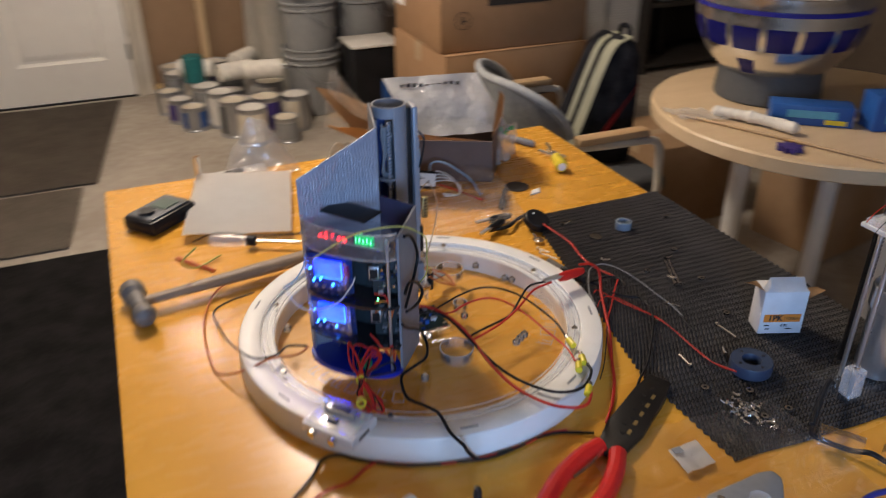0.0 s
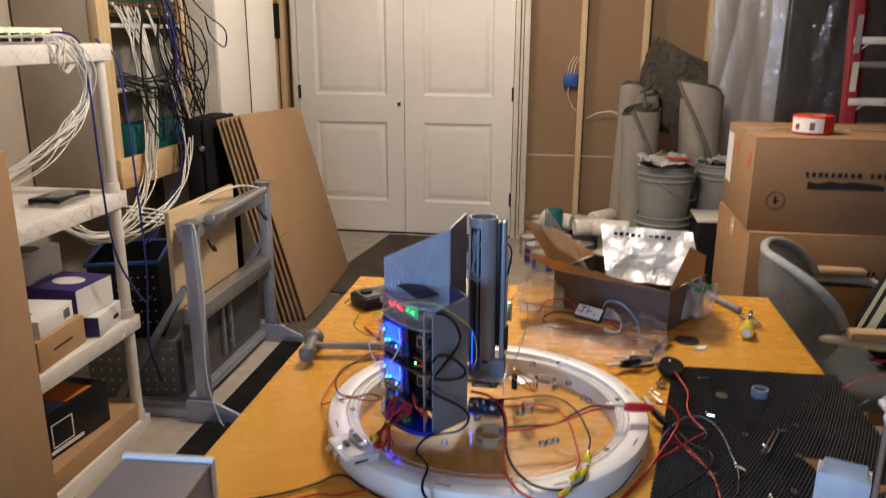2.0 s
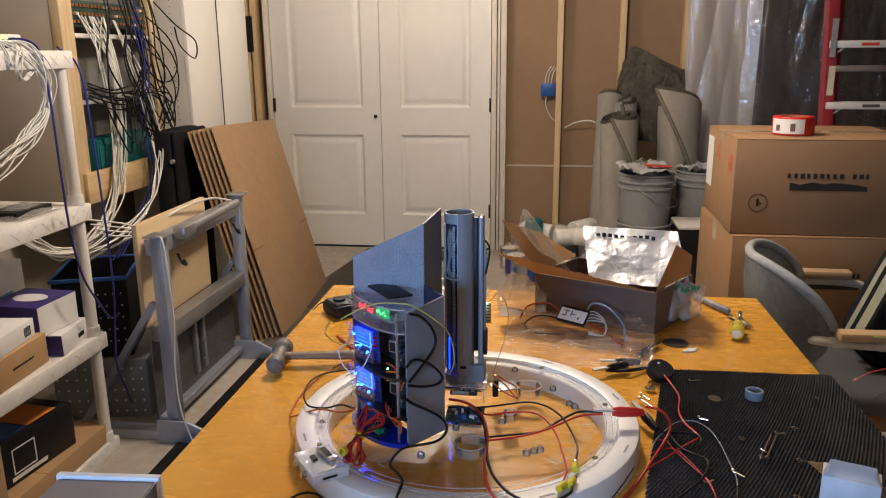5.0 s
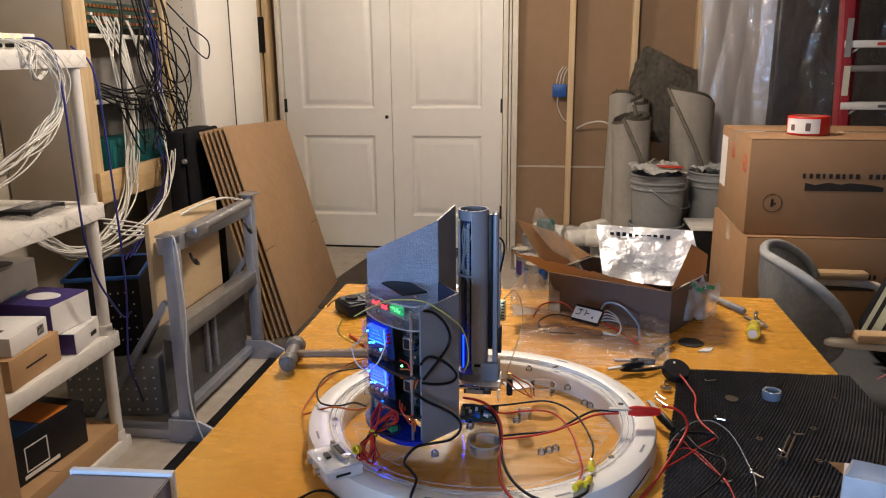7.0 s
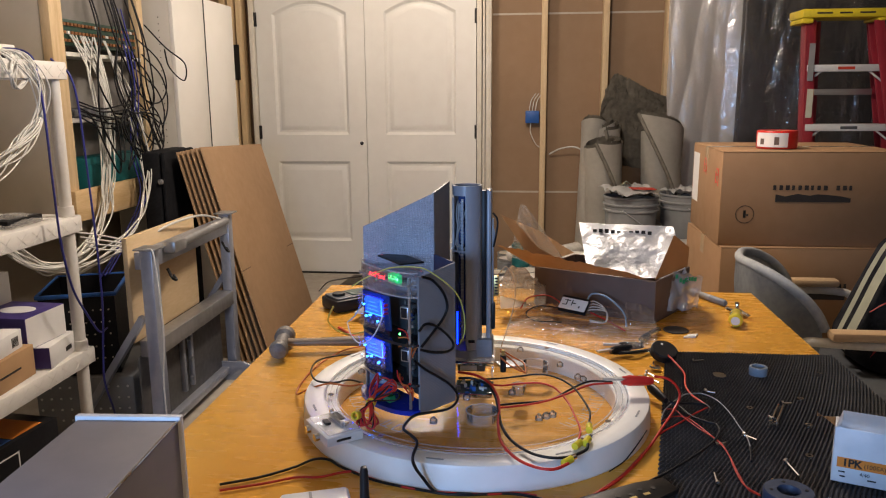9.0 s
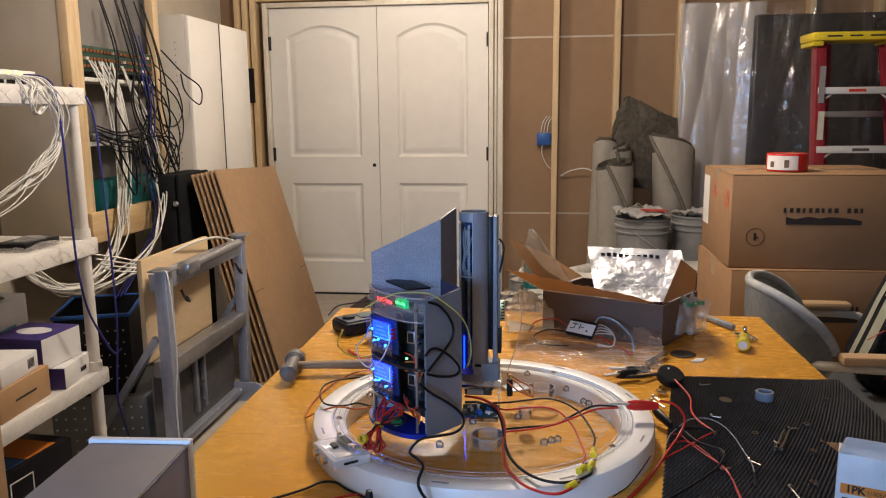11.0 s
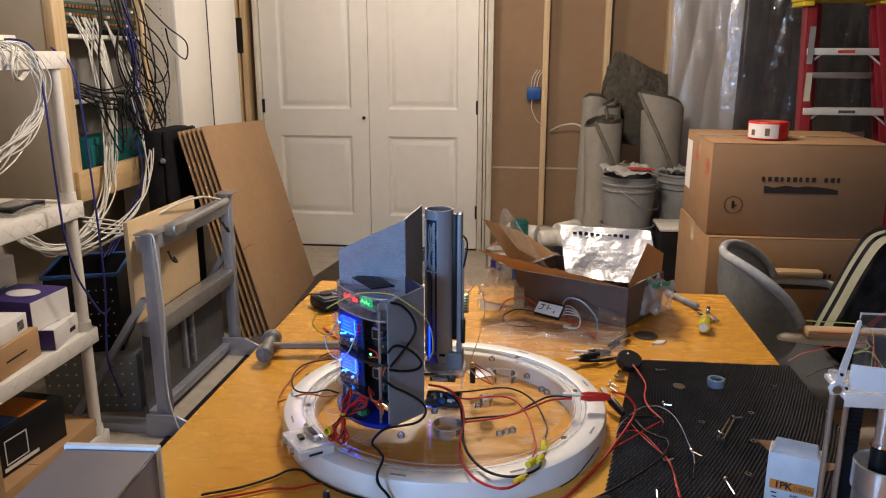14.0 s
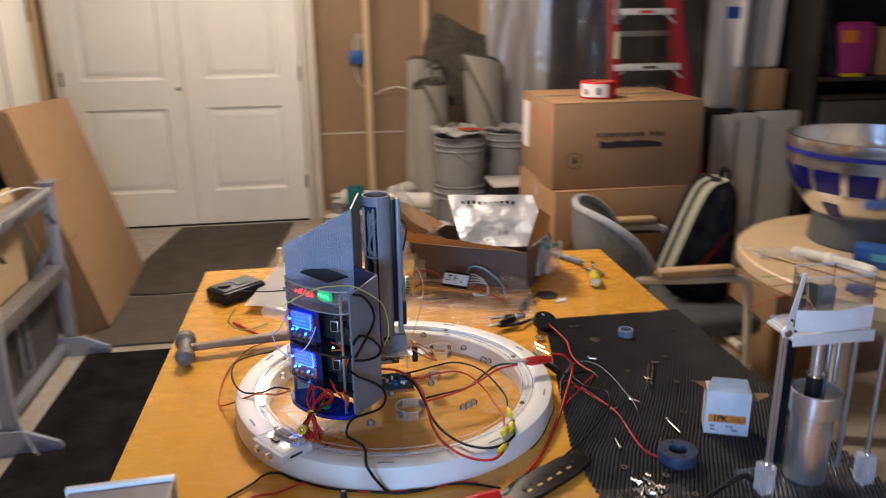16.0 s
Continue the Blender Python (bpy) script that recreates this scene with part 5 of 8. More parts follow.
line = glide([(1.80, 1.93, RZ + 0.016), (1.84, 1.85, RZ + 0.018), (1.87, 1.78, RZ + 0.016), (1.875, 1.74, RZ + 0.018)], 5)
for p in line:
    s_ = 0.014 + 0.006 * abs(wob(p.x * 60, p.y * 60))
    bmesh.ops.create_icosphere(bm, subdivisions=2, radius=s_, matrix=Matrix.Translation(p))
part("foam", bm, "foam_white", t)
cable("rod", [(1.71, 1.98, RZ + 0.004), (1.92, 1.512, RZ + 0.004)], 0.004, "beech", "thin brown rod lying across the round table")
bm = prism([(0.032 * (1 if k % 2 else 0.62) * math.cos(k * 0.3927), 0.032 * (1 if k % 2 else 0.62) * math.sin(k * 0.3927)) for k in range(16)], 0, 0.012, pose(1.79, 1.66, RZ))
solo("plastic_gear", bm, "purple_box", "small dark purple toothed plastic part", "part")
bm = sheet(14, 14, lambda u, v: (1.69 + 0.11 * u, 1.93 + 0.1 * v - 0.05 * u, RZ + 0.004 + 0.014 * abs(wob(u * 5, v * 5)))) 
solo("plastic_bag", bm, "film_milky", "small crumpled clear plastic bag on the table", "bag")

# far corner: fluted panels, cartons and dark shelving
for k, (x, w_) in enumerate(((2.90, 0.13), (3.07, 0.17), (3.33, 0.33))):
    t = thing("fluted_panel", "pale translucent fluted plastic sheets standing upright", "panel", pose(x, 4.45 + 0.05 * k, 0), "fluted panels")
    for q in range(3):
        part("sheet", box(-w_ / 2 + 0.008 * q, 0.012 * q, 0, w_ / 2 - 0.004 * q, 0.004 + 0.012 * q, 0.745 - 0.01 * q, 0.001), "flute", t)
    for q in range(5):
        part("edge_strip", box(-0.0014, -0.0062, 0, 0.0014, -0.0048, 0.744, m=pose(-w_ / 2 + 0.006 + q * w_ * (0.05 if q < 3 else 0.235), -0.0004, 0)), "lattice", t, "bright sheet edge")
    for q in range(46):
        part("flute", box(-w_ / 2 + 0.010, -0.0045, 0.012 + 0.0158 * q, w_ / 2 - 0.006, -0.0001, 0.0185 + 0.0158 * q), "flute", t)
t = carton("cardboard_box", "brown carton on top of the panels' shelf", 0.28, 0.3, 0.25, pose(3.24, 4.78, 0.74))
t = thing("shelf_stack", "low dark shelf behind the white panels", "shelf", pose(3.3, 4.85, 0))
part("board", box(-0.45, -0.2, 0.70, 0.45, 0.3, 0.738, 0.004), "dark_shelf", t)
for x in (-0.43, 0.43):
    part("side", box(x - 0.015, -0.2, 0, x + 0.015, 0.3, 0.70, 0.003), "dark_shelf", t)
t = thing("paper_bag", "tall white paper sack standing on a carton", "bag", pose(3.22, 4.78, 0.992))
bm = box(-0.14, -0.1, 0, 0.14, 0.1, 0.48, 0.03, seg=3)
for v in bm.verts:
    v.co.x += 0.02 * wob(v.co.z * 6, v.co.y * 9)
part("sack", bm, "paper", t)
t = thing("paper_bag", "white sack with blue print", "bag", pose(3.06, 4.80, 0.74))
part("sack", box(-0.10, -0.08, 0, 0.10, 0.08, 0.72, 0.03, seg=3), "paper", t)
part("print", box(-0.06, -0.0812, 0.55, 0.04, -0.08, 0.62), "blue", t)
solo("grey_pole", cyl(0.028, 0, 2.2, 20, pose(3.06, 4.58, 0, 0, 1)), "dark_grey", "dark grey upright plastic pipe", "pipe")
cable("strap", [(3.40, 4.5, 2.0), (3.47, 4.5, 1.5), (3.56, 4.5, 1.1), (3.60, 4.52, 0.98)], 0.045, "black_cloth", "wide black strap hanging down", seg=8)
t = thing("storage_shelf", "dark storage shelf at the end of the room", "shelf", pose(3.85, 4.7, 0))
for z in (0.04, 0.42, 0.92):
    part("board", box(-0.40, -0.25, z, 0.55, 0.25, z + 0.025, 0.003), "dark_shelf", t)
part("back", box(-0.40, 0.25, 0, 0.55, 0.262, 1.9), "dark_shelf", t)
for x in (-0.39, 0.54):
    part("side", box(x - 0.012, -0.25, 0, x + 0.012, 0.25, 1.9, 0.003), "dark_shelf", t)
t = thing("storage_tub", "dark plastic tub on the low shelf", "tub", pose(3.85, 4.62, 0.4455))
part("tub", box(-0.3, -0.15, 0, 0.35, 0.15, 0.36, 0.02), "dark_grey", t)
part("lid", box(-0.31, -0.16, 0.361, 0.36, 0.16, 0.385, 0.01), "dark_shelf", t)
t = thing("cloth_bag", "bright magenta bag with an orange patch", "bag", pose(3.72, 4.58, 0.9455))
part("bag", box(-0.13, -0.1, 0, 0.13, 0.1, 0.32, 0.04, seg=4), "pink", t)
part("patch", box(-0.10, -0.1015, 0.20, 0.0, -0.1, 0.27), "orange_print", t)
part("base", box(-0.08, -0.104, 0.0, 0.06, -0.1, 0.02), "yellow_plastic", t)
carton("cardboard_box", "brown carton on the dark storage shelf", 0.28, 0.3, 0.28, pose(4.05, 4.68, 0.9455), "kraft")
carton("cardboard_box", "brown carton on the floor beneath the round table", 0.36, 0.36, 0.34, pose(2.35, 2.75, 0), "kraft")
carton("cardboard_box", "brown carton on the floor by the chair", 0.34, 0.32, 0.40, pose(2.72, 2.30, 0, 0, 0, 10), "kraft")

# ---- on the work table ----
TZ = 0.80
M["tube_print"] = material("grey_tube_print", (0.27, 0.285, 0.325), 0.33, other=(0.235, 0.25, 0.285), scale=6, bump=0.05, spec=0.6)
M["dull_alu"] = material("dull_aluminium", (0.36, 0.37, 0.39), 0.4, 0.7, other=(0.28, 0.29, 0.31), scale=20)
M["print_blue_grey"] = material("dark_blue_grey_print", (0.045, 0.05, 0.10), 0.45, other=(0.035, 0.04, 0.08), scale=8, bump=0.1)
M["black_gloss"] = material("black_gloss_plastic", (0.012, 0.012, 0.014), 0.18, other=(0.02, 0.02, 0.022), scale=12, coat=0.4)
M["ring_white"] = material("white_ring", (0.80, 0.79, 0.75), 0.4, other=(0.75, 0.73, 0.68), scale=6, bump=0.03)
M["print_grey"] = material("grey_print_plastic", (0.21, 0.22, 0.25), 0.45, other=(0.18, 0.19, 0.215), scale=6, bump=0.05)
# Shiny print made paler and bluer: cool light on the fin is in its colour.
M["print_shiny"] = material("layered_grey_print_lit", (0.30, 0.325, 0.39), 0.24, other=(0.25, 0.27, 0.33), scale=30, bump=0.3, bump_scale=90, spec=0.8)
add_wave(M["print_shiny"], "Z", 120, 0.35, 7.0, 0.0012)
add_wave(M["print_shiny"], "X", 90, 0.25, 7.0, 0.0012)
add_wave(M["print_grey"], "Z", 150, 0.12, 0.8)
M["lcd"] = material("blue_display", (0.002, 0.020, 1.0), 0.5, emit=6.0, spec=0.05)
M["lcd_pale"] = material("display_spark", (0.02, 0.10, 1.0), 0.3, emit=3.4)
M["lcd_rim"] = material("display_rim", (0.02, 0.17, 1.0), 0.3, emit=4)
M["spark"] = material("blue_spark", (0.02, 0.20, 1.0), 0.3, emit=10)
M["red_led"] = material("red_led", (1.0, 0.02, 0.03), 0.4, emit=5)
M["green_glow"] = material("lit_green_terminal", (0.01, 0.60, 0.20), 0.4, emit=0.35)
M["blue_base"] = material("blue_acrylic", (0.01, 0.03, 0.42), 0.25, other=(0.008, 0.02, 0.3), scale=10, coat=0.5)
M["pcb_blue"] = material("blue_board", (0.012, 0.022, 0.09), 0.55, spec=0.15, other=(0.02, 0.05, 0.17), scale=60)
M["pcb_dark"] = material("dark_board", (0.02, 0.028, 0.03), 0.4, other=(0.03, 0.04, 0.045), scale=60)
M["yellow_sleeve"] = material("yellow_sleeve", (0.78, 0.62, 0.03), 0.4, scale=10)
M["brass"] = material("brass", (0.62, 0.47, 0.20), 0.35, 0.9, scale=20)
M["chrome"] = material("chrome", (0.86, 0.86, 0.87), 0.12, 1.0, scale=20)
M["hickory"] = material("worn_hammer_handle", (0.30, 0.21, 0.135), 0.5, other=(0.20, 0.135, 0.085), scale=6, stretch=(1, 6, 6))
M["hammer_steel"] = material("worn_steel", (0.22, 0.205, 0.19), 0.6, 0.25, other=(0.12, 0.105, 0.09), scale=25)
M["weave"] = material("black_grip_mat", (0.023, 0.0215, 0.0215), 0.5, spec=0.4, other=(0.046, 0.042, 0.041), scale=20)
M["green_plastic"] = material("green_terminal", (0.02, 0.30, 0.12), 0.45, scale=20)
M["yellow_clear"] = material("amber_handle", (0.75, 0.58, 0.03), 0.15, other=(0.8, 0.66, 0.08), scale=20, coat=0.5)
M["navy"] = material("navy_motor", (0.03, 0.045, 0.085), 0.5, other=(0.025, 0.038, 0.07), scale=20)
M["tape_blue"] = material("blue_grey_tape", (0.24, 0.29, 0.35), 0.2, scale=20, coat=0.5)
M["grip_blue"] = material("blue_grip", (0.06, 0.16, 0.42), 0.45, scale=15)
M["tool_grey"] = material("grey_tool_body", (0.19, 0.20, 0.215), 0.5, other=(0.15, 0.16, 0.175), scale=12)
M["grey_metal_box"] = material("grey_painted_metal", (0.175, 0.16, 0.175), 0.6, other=(0.16, 0.147, 0.16), scale=3)
M["lilac_white"] = material("white_gloss_plastic", (0.76, 0.76, 0.77), 0.42, scale=5, coat=0.1)
M["engrave"] = film("engraved_frost", (0.85, 0.82, 0.78), 0.42, 0.05, 0.4, 0.2, 40)

# black woven grip mat: every knot stands up
MX0, MY0, MX1, MY1 = 0.872, 0.822, 1.226, 1.432
NXK, NYK = 64, 104


def knot(u, v):
    i, j = u * 2 * NXK, v * 2 * NYK
    up = 1.0 if (int(round(i)) % 2 and int(round(j)) % 2) else 0.0
    row = (int(round(j)) // 2) % 2
    x = MX0 + (MX1 - MX0) * u + row * 0.00276 + (0.02 * (0.25 - v) if v < 0.25 else 0) + 0.090 * max(0.0, v - 0.26) * (1 - u) * 1.3
    y = MY0 + (MY1 - MY0) * v + 0.006 * u * (v - 0.5) - 0.014 * u * (1 - v) + 0.002 * wob(u * 6, v * 6)
    z = TZ + 0.0010 + 0.0040 * up + 0.0006 * wob(u * 9, v * 9, 2)
    return (x, y, z)


bm = sheet(2 * NXK, 2 * NYK, knot)
solo("grip_mat", bm, "weave", "black woven anti-slip mat spread on the table", "mat", smooth=0)

# white ring with its clear disc
RC = Vector((0.655, 1.170, TZ))
DZ = TZ + 0.0332
ring = thing("base_ring", "white plastic ring with a clear acrylic disc let into its top", "ring", Matrix.Translation(RC))
prof = [(0.190, 0.0), (0.2350, 0.0), (0.2362, 0.002), (0.2350, 0.029), (0.2335, 0.0322), (0.2300, 0.0332), (0.2110, 0.0332), (0.2085, 0.0322), (0.2075, 0.0270), (0.1915, 0.0270), (0.190, 0.0255), (0.190, 0.0)]
part("rim", lathe(prof, 140), "ring_white", ring, smooth=25)
BORES = ((0.014, -0.084, 0.0215), (0.083, 0.100, 0.0205), (0.060, 0.010, 0.010), (-0.075, 0.105, 0.012))
disc = part("disc", lathe([(0, 0.0275), (0.2068, 0.0275), (0.2068, 0.0325), (0, 0.0325)], 110), "disc_clear", ring, "clear acrylic disc")
part("disc_edge", lathe([(0.2050, 0.0326), (0.2070, 0.0326), (0.2070, 0.0333), (0.2050, 0.0333), (0.2050, 0.0326)], 110), "acrylic_edge", ring)
part("ledge_line", lathe([(0.1905, 0.0326), (0.1922, 0.0326), (0.1922, 0.0329), (0.1905, 0.0329), (0.1905, 0.0326)], 110), "acrylic_edge", ring)
part("ledge_line", lathe([(0.1990, 0.0326), (0.1998, 0.0326), (0.1998, 0.0329), (0.1990, 0.0329), (0.1990, 0.0326)], 110), "acrylic_edge", ring)
for k in range(8):
    a = radians(14 + 45 * k)
    part("rim_bolt", lathe([(0, 0.0345), (0.0030, 0.0345), (0.0040, 0.0335), (0.0040, 0.0326)], 12, pose(0.199 * math.cos(a), 0.199 * math.sin(a), 0)), "chrome", ring)
for x, y in ((-0.044, -0.125), (-0.009, -0.048), (-0.048, -0.054), (0.051, -0.024), (0.086, -0.104), (0.103, -0.093), (0.143, 0.042), (0.061, 0.153), (-0.169, 0.037), (0.095, -0.098), (0.150, 0.034), (0.12, 0.09)):
    hub_ = part("boss", lathe([(0, 0.0385), (0.0030, 0.0385), (0.0050, 0.0370), (0.0050, 0.0326), (0, 0.0326)], 14, pose(x, y, 0)), "bore_clear", ring, "clear screw boss")
    part("screw", lathe([(0, 0.0400), (0.0024, 0.0400), (0.0030, 0.0388), (0, 0.0388)], 10, pose(x, y, 0)), "chrome", hub_)
for x, y, r in BORES:
    bore_ = part("bore_wall", lathe([(r, 0.0200), (r, 0.0335), (r - 0.0016, 0.0335), (r - 0.0016, 0.0200)], 40, pose(x, y, 0)), "bore_clear", ring, "clear cut edge of a round hole")
    part("bore_lip", lathe([(r - 0.0018, 0.0336), (r, 0.0336), (r, 0.0342), (r - 0.0018, 0.0342), (r - 0.0018, 0.0336)], 40, pose(x, y, 0)), "acrylic_edge", bore_)
random.seed(8)
for base_a, n in ((214, 4), (240, 2), (-20, 7)):
    for k in range(n):
        a = radians(base_a + (k - n / 2) * 6.5)
        m = pose(0.166 * math.cos(a), 0.166 * math.sin(a), 0.0327, 0, 0, math.degrees(a) + 90) @ Matrix.Diagonal((0.85, 0.85, 1, 1))
        b = box(-0.008, -0.011, 0, -0.0070, 0.011, 0.0004, m=m)
        box(-0.0069, -0.011, 0, 0.008, -0.0100, 0.0004, m=m, bm=b)
        if k % 2:
            box(-0.0069, 0.0100, 0, 0.006, 0.011, 0.0004, m=m, bm=b)
            box(0.0071, -0.0099, 0, 0.008, 0.004, 0.0004, m=m, bm=b)
        else:
            box(0.0, -0.0099, 0, 0.0010, 0.006, 0.0004, m=m, bm=b)
        part("engraving", b, "engrave", ring, "pale engraved mark")
for a in (262, 300, 340, 20, 60, 150, 205):
    part("rim_slot", box(-0.010, -0.0012, 0, 0.010, 0.0012, 0.0006, m=pose(0.2235 * math.cos(radians(a)), 0.2235 * math.sin(radians(a)), 0.0333, 0, 0, a + 90)), "bucket_grey", ring)

# control tower on the disc
L_, R_, B_ = Vector((0.506, 1.152)), Vector((0.592, 1.066)), Vector((0.632, 1.117))
C_, E_ = Vector((0.600, 1.155)), Vector((0.618, 1.226))
tw = thing("control_tower", "grey printed electronics tower with lit blue displays", "electronics", pose(0, 0, 0))
mid2 = (L_ + R_) / 2
u2 = (R_ - L_).normalized()
ang = math.degrees(math.atan2(u2.y, u2.x))
TM = pose(mid2.x, mid2.y, 0, 0, 0, ang)


def wall_between(a, b, z0, za, zb, t=0.003, bm=None):
    """An upright plate over the line a-b whose top runs from za to zb."""
    d = (b - a).normalized()
    n2 = Vector((-d.y, d.x)) * t
    bm = bm or bmesh.new()
    v = [bm.verts.new((p.x, p.y, z)) for p, z in ((a, z0), (b, z0), (b, zb), (a, za))]
    w = [bm.verts.new((p.x + n2.x, p.y + n2.y, z)) for p, z in ((a, z0), (b, z0), (b, zb), (a, za))]
    bm.faces.new(v), bm.faces.new(w[::-1])
    for i in range(4):
        bm.faces.new((v[i], w[i], w[(i + 1) % 4], v[(i + 1) % 4]))
    return bm


part("side_panel", wall_between(R_, B_, DZ, 1.011, 1.020), "print_grey", tw)
# Front fin face uses the lit colour, the face turned right the darker grey.
part("fin_panel", wall_between(L_, C_, DZ, 1.059, 1.104, 0.0025), "print_shiny", tw, "shiny layered grey panel with a sloping top")
part("fin_panel", wall_between(C_ + Vector((0.001, 0)), E_ + Vector((-0.003, -0.003)), DZ, 1.1045, 1.112, 0.0025), "print_grey", tw)
part("back_panel", wall_between(B_ + Vector((-0.001, 0.0015)), C_ + Vector((0.002, -0.001)), DZ, 1.0205, 1.023, 0.0022), "print_blue_grey", tw)

def arc_plate(z0, z1, sag, mat, name, back=0.012, inset=0.0, label=""):
    """A bowed shelf along the tower's open front."""
    half = (R_ - L_).length / 2 - inset
    line = [(half * math.cos(math.pi - math.pi * k / 14), -sag * math.sin(math.pi * k / 14)) for k in range(15)]
    line += [(half - 0.9 * back, back), (-half, back)]
    return part(name, prism(line, z0, z1, TM), mat, tw, label)


arc_plate(DZ, DZ + 0.006, 0.030, "blue_base", "base_plate", 0.02, label="glossy blue base plate")
arc_plate(0.870, 0.8735, 0.020, "black_gloss", "shelf_plate", 0.03, 0.001, "black bowed shelf edge")
arc_plate(0.9225, 0.926, 0.020, "black_gloss", "shelf_plate", 0.03, 0.001, "black bowed shelf edge")
arc_plate(0.984, 0.9865, 0.020, "acrylic_case", "shelf_plate", 0.03, 0.001, "clear acrylic shelf")
arc_plate(1.0085, 1.0105, 0.022, "acrylic_case", "top_plate", 0.03, 0.002, "clear acrylic top")
for x, y in ((-0.056, -0.003), (0.050, -0.007)):
    part("standoff", cyl(0.0019, DZ, 1.010, 8, TM @ pose(x, y, 0)), "steel", tw)


def facing(x, z, turn):
    """A pose on the bowed front: x along it, looking out."""
    y = -0.022 * (1 - (x / 0.064) ** 2) - 0.001
    return TM @ pose(x, y, z, 0, 0, turn)


random.seed(14)
for z, hh in ((0.8965, 0.0225), (0.9535, 0.0235)):
    m = TM @ pose(-0.0240, -0.0060, z, 3, 0, 5)
    upper = z > 0.93
    board_ = part("display_board", box(-0.0275, 0.0, -hh, 0.0275, 0.0016, hh, m=m), "pcb_blue", tw)
    part("display", box(-0.017, -0.0052, -0.003, 0.016, -0.0002, 0.017, 0.0008, m=m), "lcd", board_, "lit blue display")
    for q in range(3):
        part("display_text", box(-0.013 + 0.002 * q, -0.0054, 0.001 + 0.0052 * q, 0.011 - 0.003 * q, -0.0052, 0.0022 + 0.0052 * q, m=m), "lcd_pale", board_)
    part("display_edge", box(-0.0172, -0.0056, -0.0042, 0.0162, -0.0050, -0.0031, m=m), "lcd_rim", board_, "bright edge of the display")
    part("display_edge", box(0.0161, -0.0056, -0.003, 0.0172, -0.0050, 0.017, m=m), "lcd_rim", board_, "bright edge of the display")
    part("display_cover", box(-0.0262, -0.0100, -hh + 0.0005, 0.0262, -0.0088, hh - 0.0005, 0.0004, m=m), "bezel_clear", board_, "clear cover")
    for a_ in (-0.0262, 0.0250):
        part("cover_side", box(a_, -0.0088, -hh + 0.0005, a_ + 0.0008, -0.0002, hh - 0.0005, m=m), "bezel_clear", board_)
    part("cover_floor", box(-0.0262, -0.0088, -hh + 0.0005, 0.0262, -0.0002, -hh + 0.0013, m=m), "bezel_clear", board_)
    for x, zz in ((-0.0235, 0.004), (-0.0205, -0.0115), (0.003, -0.0145), (-0.012, -0.009)):
        part("indicator", box(x - 0.0010, -0.0035, zz - 0.0010, x + 0.0010, -0.0002, zz + 0.0010, m=m), "spark", board_, "tiny bright blue light")
    for k in range(7):
        part("pin", box(0.0195, -0.0060, -0.016 + 0.0052 * k, 0.0212, -0.0002, -0.0140 + 0.0052 * k, m=m), "chrome", board_)
    for k in range(3):
        part("led" if upper else "solder_pad", box(0.0215, -0.0052, -0.001 + 0.0055 * k, 0.0242, -0.0002, 0.002 + 0.0055 * k, m=m), "red" if upper else "chrome", board_)
    for k in range(4):
        part("button", cyl(0.0021, 0, 0.0030, 10, m @ pose(-0.018 + 0.0095 * k, -0.0005, -hh + 0.0052, 90)), "steel", board_)
    part("usb_port", box(-0.006, -0.006, -0.008, 0.006, 0.0, 0.008, 0.001, m=TM @ pose(0.026, 0.006, z + 0.006, 0, 0, 22)), "steel", tw, "metal socket")
    part("usb_mouth", box(-0.0042, -0.0064, -0.0062, 0.0042, -0.006, 0.0062, m=TM @ pose(0.026, 0.006, z + 0.006, 0, 0, 22)), "black_plastic", tw)
    part("side_board", box(-0.013, 0.002, -0.023, 0.022, 0.0035, 0.023, m=TM @ pose(0.036, 0.010, z, 0, 0, 22)), "pcb_dark", tw)
    for k in range(22):
        a, c_ = random.uniform(-0.012, 0.017), random.uniform(-0.021, 0.018)
        part("component", box(a, -0.001 - 0.004 * random.random(), c_, a + random.uniform(0.0014, 0.006), 0.002, c_ + random.uniform(0.0014, 0.005), m=TM @ pose(0.036, 0.010, z, 0, 0, 22)), random.choice(("black_plastic", "black_plastic", "steel", "dark_grey", "chrome", "pcb_blue")), tw)
part("inner_board", box(-0.052, 0.024, DZ + 0.01, 0.052, 0.026, 0.975, m=TM), "pcb_dark", tw)
part("indicator", box(-0.001, -0.002, -0.001, 0.001, 0, 0.001, m=facing(0.040, 0.938, 25)), "green_led", tw)
led_ = part("led_board", box(-0.050, -0.012, -0.001, 0.048, 0.014, 0.0006, m=TM @ pose(0, -0.002, 1.0005)), "acrylic_edge", tw, "clear lamp board")
for k in range(16):
    a, c_ = random.uniform(-0.046, 0.040), random.uniform(-0.010, 0.010)
    part("component", box(a, c_, 0, a + random.uniform(0.002, 0.005), c_ + random.uniform(0.002, 0.004), random.uniform(0.001, 0.004), m=TM @ pose(0, -0.002, 1.0011)), random.choice(("black_plastic", "chrome", "red", "dark_grey")), led_)
for dx, dy, s_ in ((-0.030, -0.006, 1.2), (-0.026, -0.001, 1.0), (-0.022, -0.007, 1.2), (-0.017, -0.002, 0.9), (-0.006, -0.007, 1.3), (-0.002, -0.003, 1.0), (0.002, -0.008, 1.2)):
    part("red_light", box(-0.0013 * s_, -0.0012, 0, 0.0013 * s_, 0.0012, 0.0026 * s_, 0.0003, m=TM @ pose(dx, -0.004 + dy, 1.0016, 0, 0, 700 * dx)), "red_led", led_, "glowing red light")
